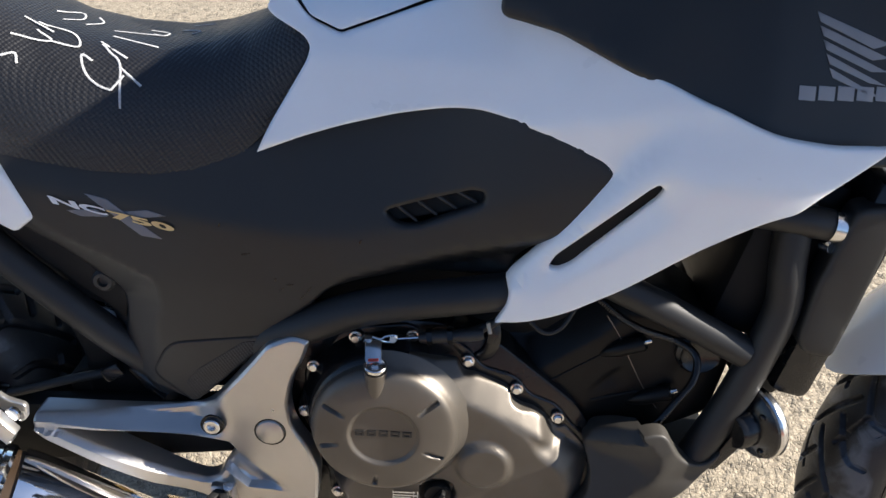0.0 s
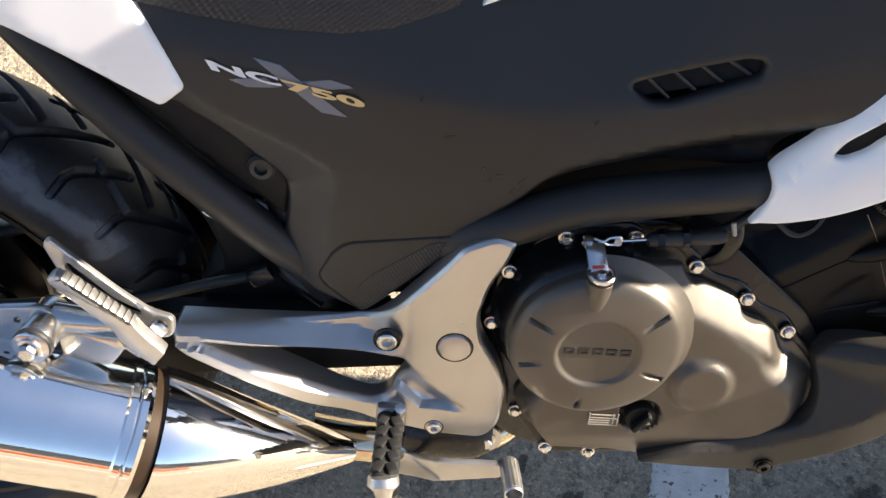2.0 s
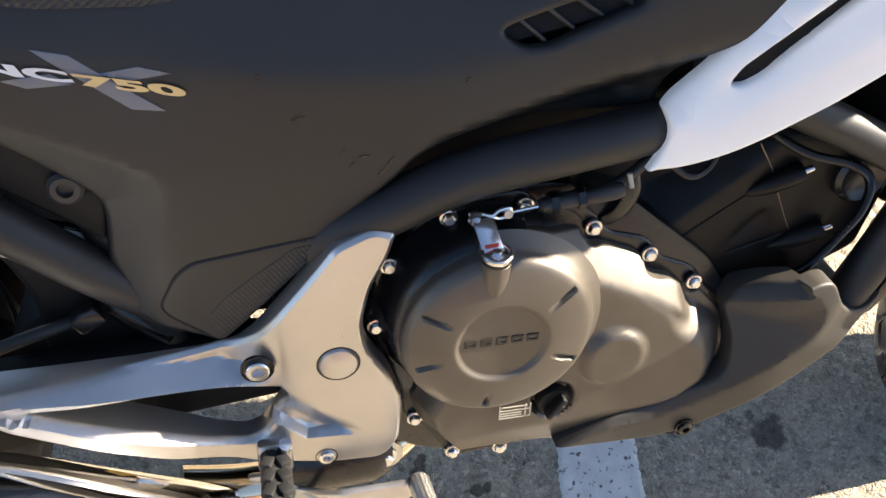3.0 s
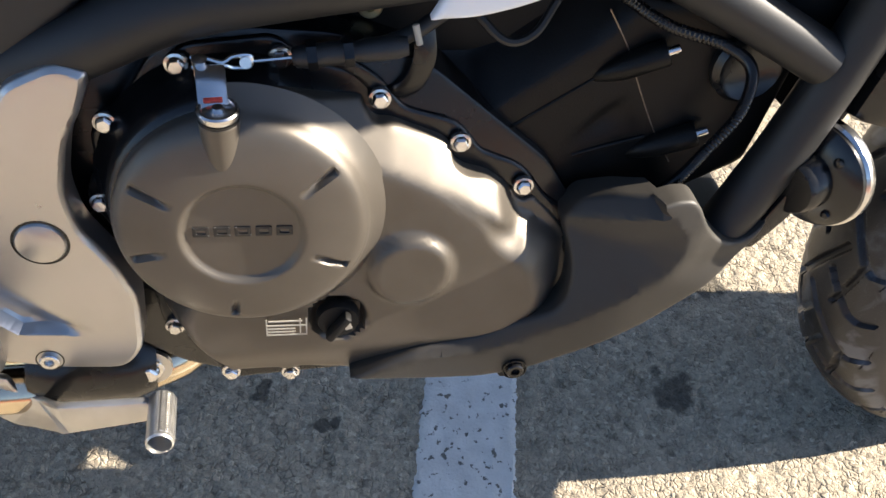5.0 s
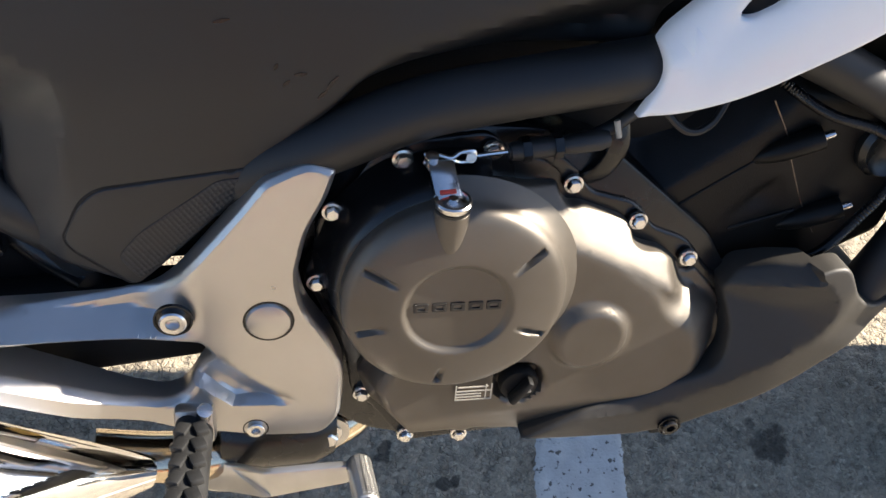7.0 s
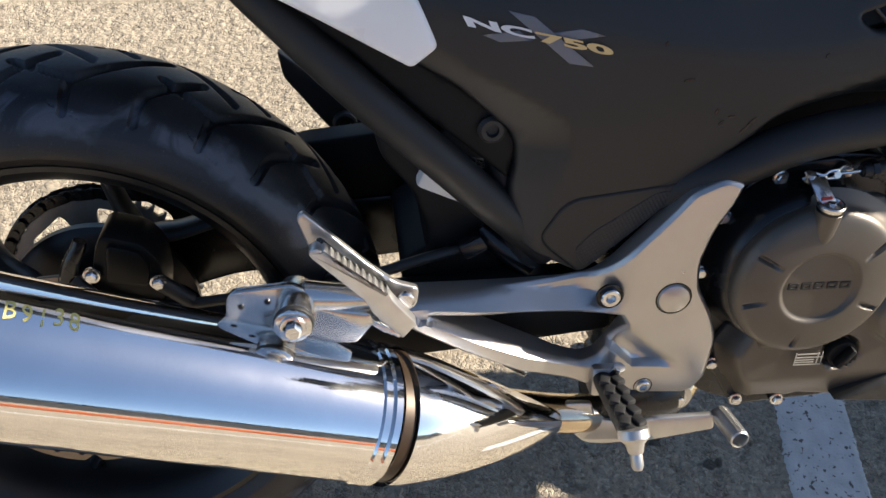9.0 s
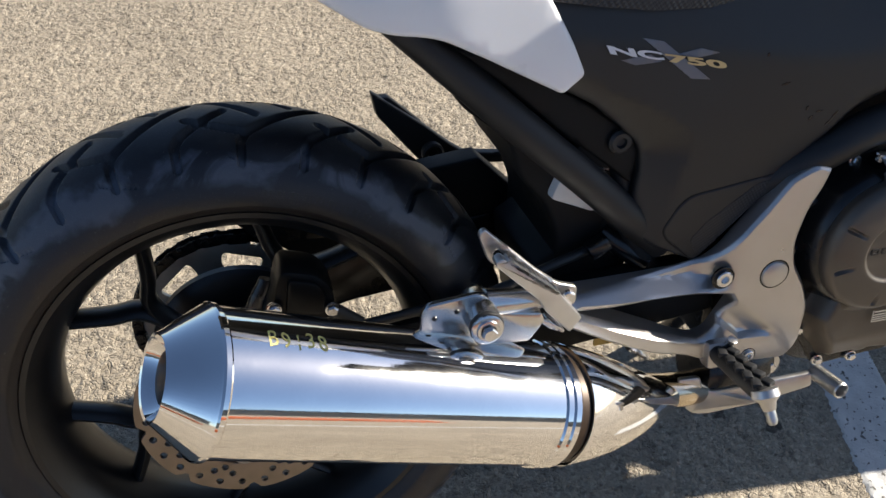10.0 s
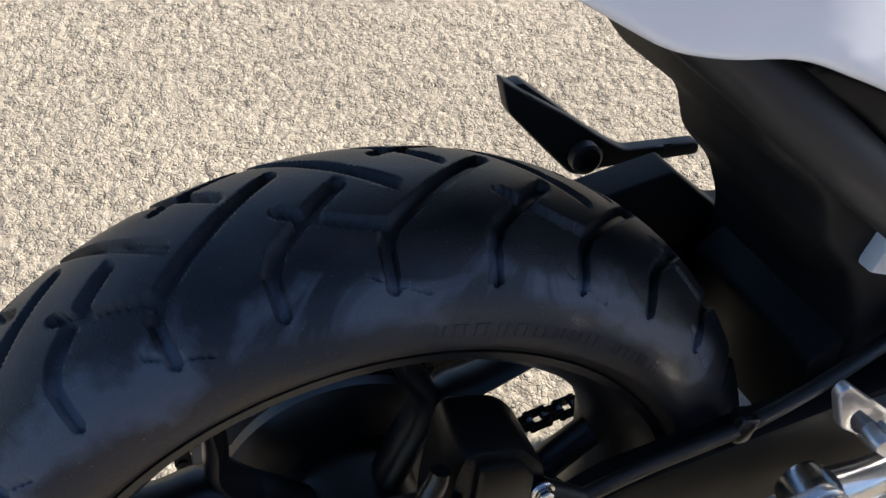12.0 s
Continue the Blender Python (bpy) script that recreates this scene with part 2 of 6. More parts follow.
def tyre_rubber():
    """Tyre rubber: black shoulders, grey road dust on the tread and sidewall, a brown band at the bead."""
    m = mat("tyre rubber with dust", (0.0065, 0.0065, 0.0080), 0.46, 0, 0.30, 700, 0.3, 14)
    t = m.node_tree
    b = t.nodes["Principled BSDF"]
    co = t.nodes.new("ShaderNodeTexCoord")
    flat = t.nodes.new("ShaderNodeVectorMath")
    flat.operation = "MULTIPLY"
    flat.inputs[1].default_value = (1, 0, 1)
    size = t.nodes.new("ShaderNodeVectorMath")
    size.operation = "LENGTH"
    t.links.new(co.outputs["Object"], flat.inputs[0])
    t.links.new(flat.outputs[0], size.inputs[0])
    cloud = t.nodes.new("ShaderNodeTexNoise")
    cloud.inputs["Scale"].default_value, cloud.inputs["Detail"].default_value = 16, 7
    speck = t.nodes.new("ShaderNodeTexNoise")
    speck.inputs["Scale"].default_value, speck.inputs["Detail"].default_value = 900, 2
    for n in (cloud, speck):
        t.links.new(co.outputs["Object"], n.inputs["Vector"])
    shifted = t.nodes.new("ShaderNodeMath")
    shifted.operation = "MULTIPLY_ADD"
    shifted.inputs[1].default_value = 0.06
    t.links.new(cloud.outputs[0], shifted.inputs[0])
    t.links.new(size.outputs["Value"], shifted.inputs[2])
    last = b.inputs["Base Color"].links[0].from_socket
    for lo, hi, lo_to, hi_to, colour in ((0.316, 0.321, 0.9, 0.0, (0.014, 0.015, 0.019, 1)), (0.275, 0.280, 0.9, 0.0, (0.026, 0.020, 0.016, 1)), (0.332, 0.346, 0.0, 0.85, (0.035, 0.033, 0.032, 1))):
        w = t.nodes.new("ShaderNodeMapRange")
        w.inputs["From Min"].default_value, w.inputs["From Max"].default_value = lo, hi
        w.inputs["To Min"].default_value, w.inputs["To Max"].default_value = lo_to, hi_to
        t.links.new(shifted.outputs[0], w.inputs["Value"])
        mix = t.nodes.new("ShaderNodeMix")
        mix.data_type = "RGBA"
        mix.inputs["B"].default_value = colour
        t.links.new(last, mix.inputs["A"])
        t.links.new(w.outputs[0], mix.inputs["Factor"])
        last = mix.outputs["Result"]
    smear = t.nodes.new("ShaderNodeTexNoise")
    smear.inputs["Scale"].default_value, smear.inputs["Detail"].default_value, smear.inputs["Distortion"].default_value = 11, 9, 1.4
    t.links.new(co.outputs["Object"], smear.inputs["Vector"])
    last_w = None
    for source, lo, hi in ((smear.outputs[0], 0.50, 0.575), (shifted.outputs[0], 0.296, 0.306), (shifted.outputs[0], 0.327, 0.319)):
        w = t.nodes.new("ShaderNodeMapRange")
        w.inputs["From Min"].default_value, w.inputs["From Max"].default_value = min(lo, hi), max(lo, hi)
        w.inputs["To Min"].default_value, w.inputs["To Max"].default_value = (0.0, 1.0) if lo < hi else (1.0, 0.0)
        t.links.new(source, w.inputs["Value"])
        if last_w is None:
            last_w = w.outputs[0]
        else:
            both = t.nodes.new("ShaderNodeMath")
            both.operation = "MULTIPLY"
            t.links.new(last_w, both.inputs[0])
            t.links.new(w.outputs[0], both.inputs[1])
            last_w = both.outputs[0]
    mix = t.nodes.new("ShaderNodeMix")
    mix.data_type = "RGBA"
    mix.inputs["B"].default_value = (0.080, 0.088, 0.106, 1)
    t.links.new(last, mix.inputs["A"])
    t.links.new(last_w, mix.inputs["Factor"])
    last = mix.outputs["Result"]
    grit = t.nodes.new("ShaderNodeMapRange")
    grit.inputs["From Min"].default_value, grit.inputs["From Max"].default_value = 0.70, 0.76
    grit.inputs["To Max"].default_value = 0.5
    t.links.new(speck.outputs[0], grit.inputs["Value"])
    mix = t.nodes.new("ShaderNodeMix")
    mix.data_type = "RGBA"
    mix.inputs["B"].default_value = (0.30, 0.28, 0.24, 1)
    t.links.new(last, mix.inputs["A"])
    t.links.new(grit.outputs[0], mix.inputs["Factor"])
    t.links.new(mix.outputs["Result"], b.inputs["Base Color"])
    return m


def dotted_plastic():
    """Black plastic moulded with a fine grid of dots."""
    m = mat("dotted black plastic", (0.0140, 0.0142, 0.0146), 0.46, 0, 0.0, 600, 0.15, 14)
    t = m.node_tree
    co = t.nodes.new("ShaderNodeTexCoord")
    vor = t.nodes.new("ShaderNodeTexVoronoi")
    vor.inputs["Scale"].default_value, vor.inputs["Randomness"].default_value = 290, 0.0
    turn = t.nodes.new("ShaderNodeMapping")
    turn.inputs["Rotation"].default_value = (0.0, 0.55, 0.0)
    bump = t.nodes.new("ShaderNodeBump")
    bump.inputs["Strength"].default_value, bump.inputs["Distance"].default_value = 0.8, 0.0010
    t.links.new(co.outputs["Object"], turn.inputs["Vector"])
    t.links.new(turn.outputs[0], vor.inputs["Vector"])
    t.links.new(vor.outputs["Distance"], bump.inputs["Height"])
    t.links.new(bump.outputs[0], t.nodes["Principled BSDF"].inputs["Normal"])
    return m


DOTTED = dotted_plastic()
SEAT = seat_vinyl()
RUBBER = tyre_rubber()
ASPHALT = asphalt()
LINE = road_paint()


# ---- tools ----
def part(name, bm, material, parent, label="", angle=38.0, kind=""):
    """One mesh object of its own under a thing or a part."""
    me = bpy.data.meshes.new(name)
    bm.to_mesh(me)
    bm.free()
    me.materials.append(material)
    me.shade_smooth()
    me.set_sharp_from_angle(angle=radians(angle))
    ob = new(name, me)
    ob.parent = parent
    return tagged(ob, label, kind=kind)


def smooth(v, a, b):
    u = min(1.0, max(0.0, (v - a) / (b - a)))
    return u * u * (3 - 2 * u)


def fillet(pts, r=0.006, n=5):
    """A closed outline with its corners rounded; a point may bring its own radius as a third number."""
    out, k = [], len(pts)
    for i, p in enumerate(pts):
        a, b, c = Vector(pts[i - 1][:2]), Vector(p[:2]), Vector(pts[(i + 1) % k][:2])
        rad = p[2] if len(p) > 2 else r
        la, lc = (a - b).length, (c - b).length
        d = min(rad, 0.48 * la, 0.48 * lc)
        s, e = b + (a - b) / la * d, b + (c - b) / lc * d
        for j in range(n + 1):
            u = j / n
            out.append((s * (1 - u) + b * u) * (1 - u) + (b * (1 - u) + e * u) * u)
    return out


def resample(loop, step):
    out = []
    for i, p in enumerate(loop):
        q = loop[(i + 1) % len(loop)]
        n = max(1, int(math.ceil((q - p).length / step)))
        out += [p.lerp(q, j / n) for j in range(n) if j or (not out) or (p - out[-1]).length > 1e-5]
    return out


def inside(x, z, loops):
    hit = False
    for lp in loops:
        j = len(lp) - 1
        for i in range(len(lp)):
            a, b = lp[i], lp[j]
            if (a[1] > z) != (b[1] > z) and x < (b[0] - a[0]) * (z - a[1]) / (b[1] - a[1]) + a[0]:
                hit = not hit
            j = i
    return hit


def gap(points, loops):
    """The distance of each point from the nearest outline."""
    best = np.full(len(points), 9.0)
    for lp in loops:
        a = np.array([tuple(v) for v in lp])
        b = np.roll(a, -1, 0)
        ab = b - a
        len2 = (ab**2).sum(1) + 1e-12
        for s in range(0, len(points), 4000):
            p = points[s : s + 4000]
            u = (((p[:, None] - a) * ab).sum(-1) / len2).clip(0, 1)
            q = a + u[..., None] * ab
            best[s : s + 4000] = np.minimum(best[s : s + 4000], np.sqrt(((p[:, None] - q) ** 2).sum(-1)).min(1))
    return best


def panel(outer, f, thick=0.006, holes=(), step=0.012, edge=0.005, bm=None, frame_m=None, back=None, creases=(), insets=()):
    """A moulded sheet over an outline in x and z: its outer face lies at y = f(x, z, gap to the edge), faces -y and rolls back at the rim."""
    loops = [resample([Vector(p) for p in lp], step) for lp in (outer, *holes)]
    pts, edges = [], []
    for lp in loops:
        k = len(pts)
        pts += lp
        edges += [(k + i, k + (i + 1) % len(lp)) for i in range(len(lp))]
    for c in creases:
        k = len(pts)
        for a, b in zip(c, c[1:]):
            n = max(1, int((Vector(b) - Vector(a)).length / step))
            pts += [Vector(a).lerp(Vector(b), i / n) for i in range(n)]
        pts.append(Vector(c[-1]))
        edges += [(i, i + 1) for i in range(k, len(pts) - 1)]
    xs, zs = [p[0] for p in loops[0]], [p[1] for p in loops[0]]
    extra = []
    for lp in loops:
        for i, p in enumerate(lp):
            t = lp[(i + 1) % len(lp)] - lp[i - 1]
            if t.length < 1e-7:
                continue
            nrm = Vector((-t[1], t[0])).normalized()
            for d in (edge * 0.22, edge * 0.6, edge * 1.1, *insets):
                for s in (1, -1):
                    extra.append(p + nrm * d * s)
    inner = [Vector((x, z)) for x in np.arange(min(xs), max(xs), step) for z in np.arange(min(zs), max(zs), step)]
    both = extra + inner
    far = gap(np.array([tuple(v) for v in both]), loops)
    lim = [edge * 0.18] * len(extra) + [max(edge * 1.15, step * 0.4)] * len(inner)
    pts += [v for v, d, m in zip(both, far, lim) if d > m and inside(v[0], v[1], loops)]
    vs, _, fs, *_ = geometry.delaunay_2d_cdt(pts, edges, [], 0, 1e-6)
    keep = [t for t in fs if inside(sum(vs[i][0] for i in t) / 3, sum(vs[i][1] for i in t) / 3, loops)]
    used = sorted({i for t in keep for i in t})
    xy = np.array([tuple(vs[i]) for i in used])
    dist = gap(xy, loops)
    bm = bm or bmesh.new()
    front, rear = {}, {}
    fm = frame_m or Matrix()
    for n, i in enumerate(used):
        x, z, d = xy[n][0], xy[n][1], dist[n]
        y = f(x, z, d)
        drop = edge * (1 - math.sqrt(max(0, 1 - (1 - d / edge) ** 2))) if d < edge else 0
        front[i] = bm.verts.new(fm @ Vector((x, y + min(drop, thick * 0.9), z)))
        rear[i] = bm.verts.new(fm @ Vector((x, y + thick if back is None else back, z)))
    count = {}
    for a, b, c in keep:
        ar = (vs[b][0] - vs[a][0]) * (vs[c][1] - vs[a][1]) - (vs[c][0] - vs[a][0]) * (vs[b][1] - vs[a][1])
        tri = (a, b, c) if ar > 0 else (a, c, b)
        bm.faces.new([front[i] for i in tri])
        bm.faces.new([rear[i] for i in reversed(tri)])
        for i in range(3):
            e = (tri[i], tri[(i + 1) % 3])
            count[e] = count.get(e, 0) + 1
    for a, b in count:
        if (b, a) not in count:
            bm.faces.new((front[a], rear[a], rear[b], front[b]))
    return bm


def axis_frame(at, way, up=(0, 0, 1)):
    """A frame at a place whose own z runs along way."""
    z = Vector(way).normalized()
    u = Vector(up)
    if abs(z.dot(u.normalized())) > 0.98:
        u = Vector((1, 0, 0))
    x = u.cross(z).normalized()
    m = Matrix((x, z.cross(x), z)).transposed().to_4x4()
    m.translation = Vector(at)
    return m


def lathe(profile, m=None, seg=40, bm=None, squash=(1, 1)):
    """A turned body: profile rows are radius and place along the axis, the frame's own z."""
    bm = bm or bmesh.new()
    m = m or Matrix()
    rings = []
    for r, h in profile:
        if r < 1e-6:
            rings.append([bm.verts.new(m @ Vector((0, 0, h)))])
        else:
            rings.append([bm.verts.new(m @ Vector((r * squash[0] * math.cos(2 * math.pi * i / seg), r * squash[1] * math.sin(2 * math.pi * i / seg), h))) for i in range(seg)])
    for a, b in zip(rings, rings[1:]):
        for i in range(seg):
            j = (i + 1) % seg
            if len(a) == 1 and len(b) == 1:
                continue
            if len(a) == 1:
                bm.faces.new((a[0], b[j], b[i]))
            elif len(b) == 1:
                bm.faces.new((a[i], a[j], b[0]))
            else:
                bm.faces.new((a[i], a[j], b[j], b[i]))
    bmesh.ops.recalc_face_normals(bm, faces=bm.faces[:])
    return bm


def spline(pts, n=8):
    p = [Vector(q) for q in pts]
    p = [p[0] * 2 - p[1], *p, p[-1] * 2 - p[-2]]
    out = []
    for i in range(1, len(p) - 2):
        for j in range(n):
            u = j / n
            out.append(0.5 * (2 * p[i] + (p[i + 1] - p[i - 1]) * u + (2 * p[i - 1] - 5 * p[i] + 4 * p[i + 1] - p[i + 2]) * u * u + (3 * p[i] - p[i - 1] - 3 * p[i + 1] + p[i + 2]) * u**3))
    return [*out, p[-2]]


def tube(pts, r, seg=14, bm=None, n=8, curve=True, flat=(1, 1), ripple=0.0):
    """A bar or hose swept along points; r is one radius or one for each end."""
    bm = bm or bmesh.new()
    path = spline(pts, n) if curve and len(pts) > 2 else [Vector(q) for q in pts]
    r0, r1 = r if isinstance(r, tuple) else (r, r)
    side, rings = None, []
    for i, p in enumerate(path):
        t = (path[min(i + 1, len(path) - 1)] - path[max(i - 1, 0)]).normalized()
        if side is None:
            side = t.orthogonal().normalized() if abs(t.y) > 0.9 else (Vector((0, 1, 0)) - t * t.y).normalized()
        side = (side - t * side.dot(t)).normalized()
        up = t.cross(side)
        rad = r0 + (r1 - r0) * i / max(1, len(path) - 1)
        rad *= 1 + ripple * (1 if i % 2 else -1)
        rings.append([bm.verts.new(p + (side * math.cos(2 * math.pi * k / seg) * flat[0] + up * math.sin(2 * math.pi * k / seg) * flat[1]) * rad) for k in range(seg)])
    for a, b in zip(rings, rings[1:]):
        for k in range(seg):
            bm.faces.new((a[k], a[(k + 1) % seg], b[(k + 1) % seg], b[k]))
    bm.faces.new(list(reversed(rings[0])))
    bm.faces.new(rings[-1])
    bmesh.ops.recalc_face_normals(bm, faces=bm.faces[:])
    return bm


def block(m, sx, sy, sz, bev=0.003, bm=None, seg=2):
    """A box with rounded edges, centred on the frame m."""
    b = bmesh.new()
    bmesh.ops.create_cube(b, size=1, matrix=Matrix.Diagonal((sx, sy, sz, 1)))
    if bev:
        bmesh.ops.bevel(b, geom=b.edges[:] + b.verts[:], offset=bev, segments=seg, profile=0.5, affect="EDGES")
    b.transform(m)
    if bm is None:
        return b
    return merge(bm, b)


def merge(bm, other):
    vs = [bm.verts.new(v.co) for v in other.verts]
    other.verts.index_update()
    for f in other.faces:
        bm.faces.new([vs[v.index] for v in f.verts])
    other.free()
    return bm


def prism(outline, thick, m=None, bev=0.0015, bm=None):
    """A plate cut to an outline in the frame's own x and y, thick along its z, with softened edges."""
    b = bmesh.new()
    n = len(outline)
    lo = [b.verts.new((p[0], p[1], -thick / 2)) for p in outline]
    hi = [b.verts.new((p[0], p[1], thick / 2)) for p in outline]
    b.faces.new(list(reversed(lo)))
    b.faces.new(hi)
    for i in range(n):
        b.faces.new((lo[i], lo[(i + 1) % n], hi[(i + 1) % n], hi[i]))
    bmesh.ops.recalc_face_normals(b, faces=b.faces[:])
    if bev:
        rim = [e for e in b.edges if abs(e.verts[0].co.z - e.verts[1].co.z) < 1e-7]
        bmesh.ops.bevel(b, geom=rim, offset=bev, segments=2, profile=0.5, affect="EDGES")
    b.transform(m or Matrix())
    if bm is None:
        return b
    return merge(bm, b)


def circle(x, z, r, n=24, start=0.0):
    return [Vector((x + r * math.cos(start + 2 * math.pi * i / n), z + r * math.sin(start + 2 * math.pi * i / n))) for i in range(n)]


SIDE = Matrix(((1, 0, 0, 0), (0, 0, -1, 0), (0, 1, 0, 0), (0, 0, 0, 1)))  # own x, y, z to bike x, z, -y


def at_side(x, y, z, turn=0.0):
    return Matrix.Translation((x, y, z)) @ SIDE @ Matrix.Rotation(radians(turn), 4, "Z")


def hex_bolt(parent, x, y, z, r=0.006, material=None, name="bolt", turn=12.0):
    """A flanged hexagon bolt whose head points to the bike's right."""
    m = at_side(x, y, z, turn)
    bm = lathe([(0, -0.002), (r * 1.45, -0.002), (r * 1.5, 0.0), (r * 1.4, 0.0012), (r * 1.05, 0.0016)], m, 20)
    lathe([(r, 0.001), (r, r * 0.95), (r * 0.82, r * 1.12), (0, r * 1.12)], m, 6, bm)
    return part(name, bm, material or STEEL, parent, "", 30)


def socket_bolt(parent, x, y, z, r=0.011, material=None, label="", turn=0.0):
    """A round-headed socket screw with a hexagonal recess."""
    m = at_side(x, y, z, turn)
    bm = lathe([(0, -0.001), (r, -0.001), (r, r * 0.40), (r * 0.88, r * 0.52), (r * 0.52, r * 0.52)], m, 30)
    lathe([(r * 0.52, r * 0.52), (r * 0.5, r * 0.1), (0, r * 0.05)], m, 6, bm)
    head = part("bolt", bm, material or STEEL, parent, label, 30)
    part("recess", lathe([(0, -0.002), (r * 1.42, -0.002), (r * 1.42, 0.0008), (r * 1.3, 0.0008), (r * 1.2, -0.0005), (0, -0.0005)], m, 30), BLACK_METAL, parent)
    return head


# ---- ground ----
def stones_height(x, y):
    """Height of rough asphalt: close-packed stones of 6 to 10 mm with a slow waviness."""
    cell = 0.0092
    gx, gy = np.floor(x / cell), np.floor(y / cell)
    best = np.full(x.shape, -1.0)
    for dx in (-1, 0, 1):
        for dy in (-1, 0, 1):
            cx, cy = gx + dx, gy + dy
            h1 = np.modf(np.abs(np.sin(cx * 127.1 + cy * 311.7) * 43758.5453))[0]
            h2 = np.modf(np.abs(np.sin(cx * 269.5 + cy * 183.3) * 43758.5453))[0]
            h3 = np.modf(np.abs(np.sin(cx * 419.2 + cy * 371.9) * 43758.5453))[0]
            d2 = (x / cell - cx - h1) ** 2 + ((y / cell - cy - h2) * (0.8 + 0.4 * h3)) ** 2
            best = np.maximum(best, h3 * 0.9 - d2 * 1.3)
    rough = np.clip(best, -0.8, 1.0)
    slow = np.sin(x * 9.1 + 1.3 * np.sin(y * 7.3)) * np.sin(y * 11.7 + np.sin(x * 5.9))
    fine = np.sin(x * 1310 + 2 * np.sin(y * 640)) * np.sin(y * 1190 + 2 * np.sin(x * 710))
    return 0.0032 * rough + 0.0002 * fine + 0.0012 * slow - 0.0014


def build_ground():
    far = [2.6, 4, 8, 25, 120, 700, 3000]
    xs = np.concatenate([[-v for v in reversed(far)], [-1.6], np.arange(-1.1, 1.75, 0.0035), [2.1], far])
    ys = np.concatenate([[-v for v in reversed(far)], [-1.2], np.arange(-0.36, 1.65, 0.0035), [1.9], far])
    gx, gy = np.meshgrid(xs, ys, indexing="ij")
    mask = np.clip(np.minimum(np.minimum(gx + 1.1, 1.75 - gx), np.minimum(gy + 0.36, 1.65 - gy)) / 0.05, 0, 1)
    gz = np.where(mask > 0, stones_height(gx, gy) * mask, 0.0)
    n, k = gx.shape
    me = bpy.data.meshes.new("ground")
    idx = np.arange(n * k).reshape(n, k)
    quads = np.stack([idx[:-1, :-1], idx[1:, :-1], idx[1:, 1:], idx[:-1, 1:]], -1).reshape(-1, 4)
    me.from_pydata(np.stack([gx, gy, gz], -1).reshape(-1, 3).tolist(), [], quads.tolist())
    me.materials.append(ASPHALT)
    me.shade_smooth()
    return tagged(new("ground", me), "worn pale asphalt with exposed stones and oil drips", "ground", kind="structure")


def build_line():
    """A painted parking line, ragged at its edges, lying on the stones."""
    bm = bmesh.new()
    rows = []
    ys = np.arange(-0.35, 1.2, 0.006)
    us = np.linspace(0, 1, 22)
    for y in ys:
        left = 0.873 + 0.19 * y + 0.0022 * noise.noise((y * 60, 3, 0)) + 0.002 * noise.noise((y * 190, 7, 0))
        right = 0.990 + 0.17 * y + 0.0022 * noise.noise((y * 60, 11, 0)) + 0.002 * noise.noise((y * 190, 17, 0))
        x = left + (right - left) * us
        z = stones_height(x, np.full_like(x, y)) * 0.75 + 0.0016
        z[[0, -1]] -= 0.003
        rows.append([bm.verts.new((float(a), float(y), float(b))) for a, b in zip(x, z)])
    for a, b in zip(rows, rows[1:]):
        for i in range(len(us) - 1):
            bm.faces.new((a[i], a[i + 1], b[i + 1], b[i]))
    for v in [v for v in bm.verts if not v.link_faces]:
        bm.verts.remove(v)
    ob = part("road_marking", bm, LINE, None)
    return tagged(ob, "worn white painted parking line on asphalt", "road marking", kind="structure")


ground = build_ground()
build_line()

# ---- the motorcycle ----
LEAN = 15.5
bike = new("motorcycle")
bike.matrix_world = Matrix.Translation((0, 0, -0.004)) @ Matrix.Rotation(radians(-LEAN), 4, "X")
tagged(bike, "white and black adventure motorcycle leaning on its side stand on asphalt", "motorcycle")


# wheels
def tread_cut(th, s, period, side):
    """How deep, from 0 to 1, the tread is cut at the angle th and at s, -1 to 1 across the tyre."""
    deep = 0.0
    for lane in (1, -1):
        q = s * lane
        if q < -0.2:
            continue
        u = (th * side / period + (0.0 if lane == 1 else 0.5)) % 1.0
        lines = (
            ((0.0, 0.665), (0.0, 0.45), (-0.05, 0.36), (-0.62, -0.12), 0.033, 1.0),
            ((-0.05, 0.36), (0.10, 0.32), (0.26, 0.25), (0.40, 0.17), 0.028, 1.0),
            ((0.50, 0.665), (0.50, 0.47), (0.45, 0.37), (0.12, 0.07), 0.033, 1.0),
            ((-0.16, 0.71), (0.0, 0.64), (0.10, 0.58), (0.10, 0.58), 0.012, 0.35),
        )
        for p0, p1, p2, p3, w, depth in lines:
            p = (p0, p1, p2, p3)
            for k in (-1, 0, 1):
                for a, b in zip(p, p[1:]):
                    ax, az = (a[0] + k) * 1.12, a[1]
                    ex, ez = (b[0] - a[0]) * 1.12, b[1] - a[1]
                    if abs(u * 1.12 - ax) > abs(ex) + 0.05:
                        continue
                    f = min(1.0, max(0.0, ((u * 1.12 - ax) * ex + (q - az) * ez) / (ex * ex + ez * ez + 1e-9)))
                    d = math.hypot(u * 1.12 - ax - f * ex, q - az - f * ez)
                    if d < w * 1.3:
                        deep = max(deep, depth * (1 - smooth(d, w * 0.8, w * 1.3)))
    return deep


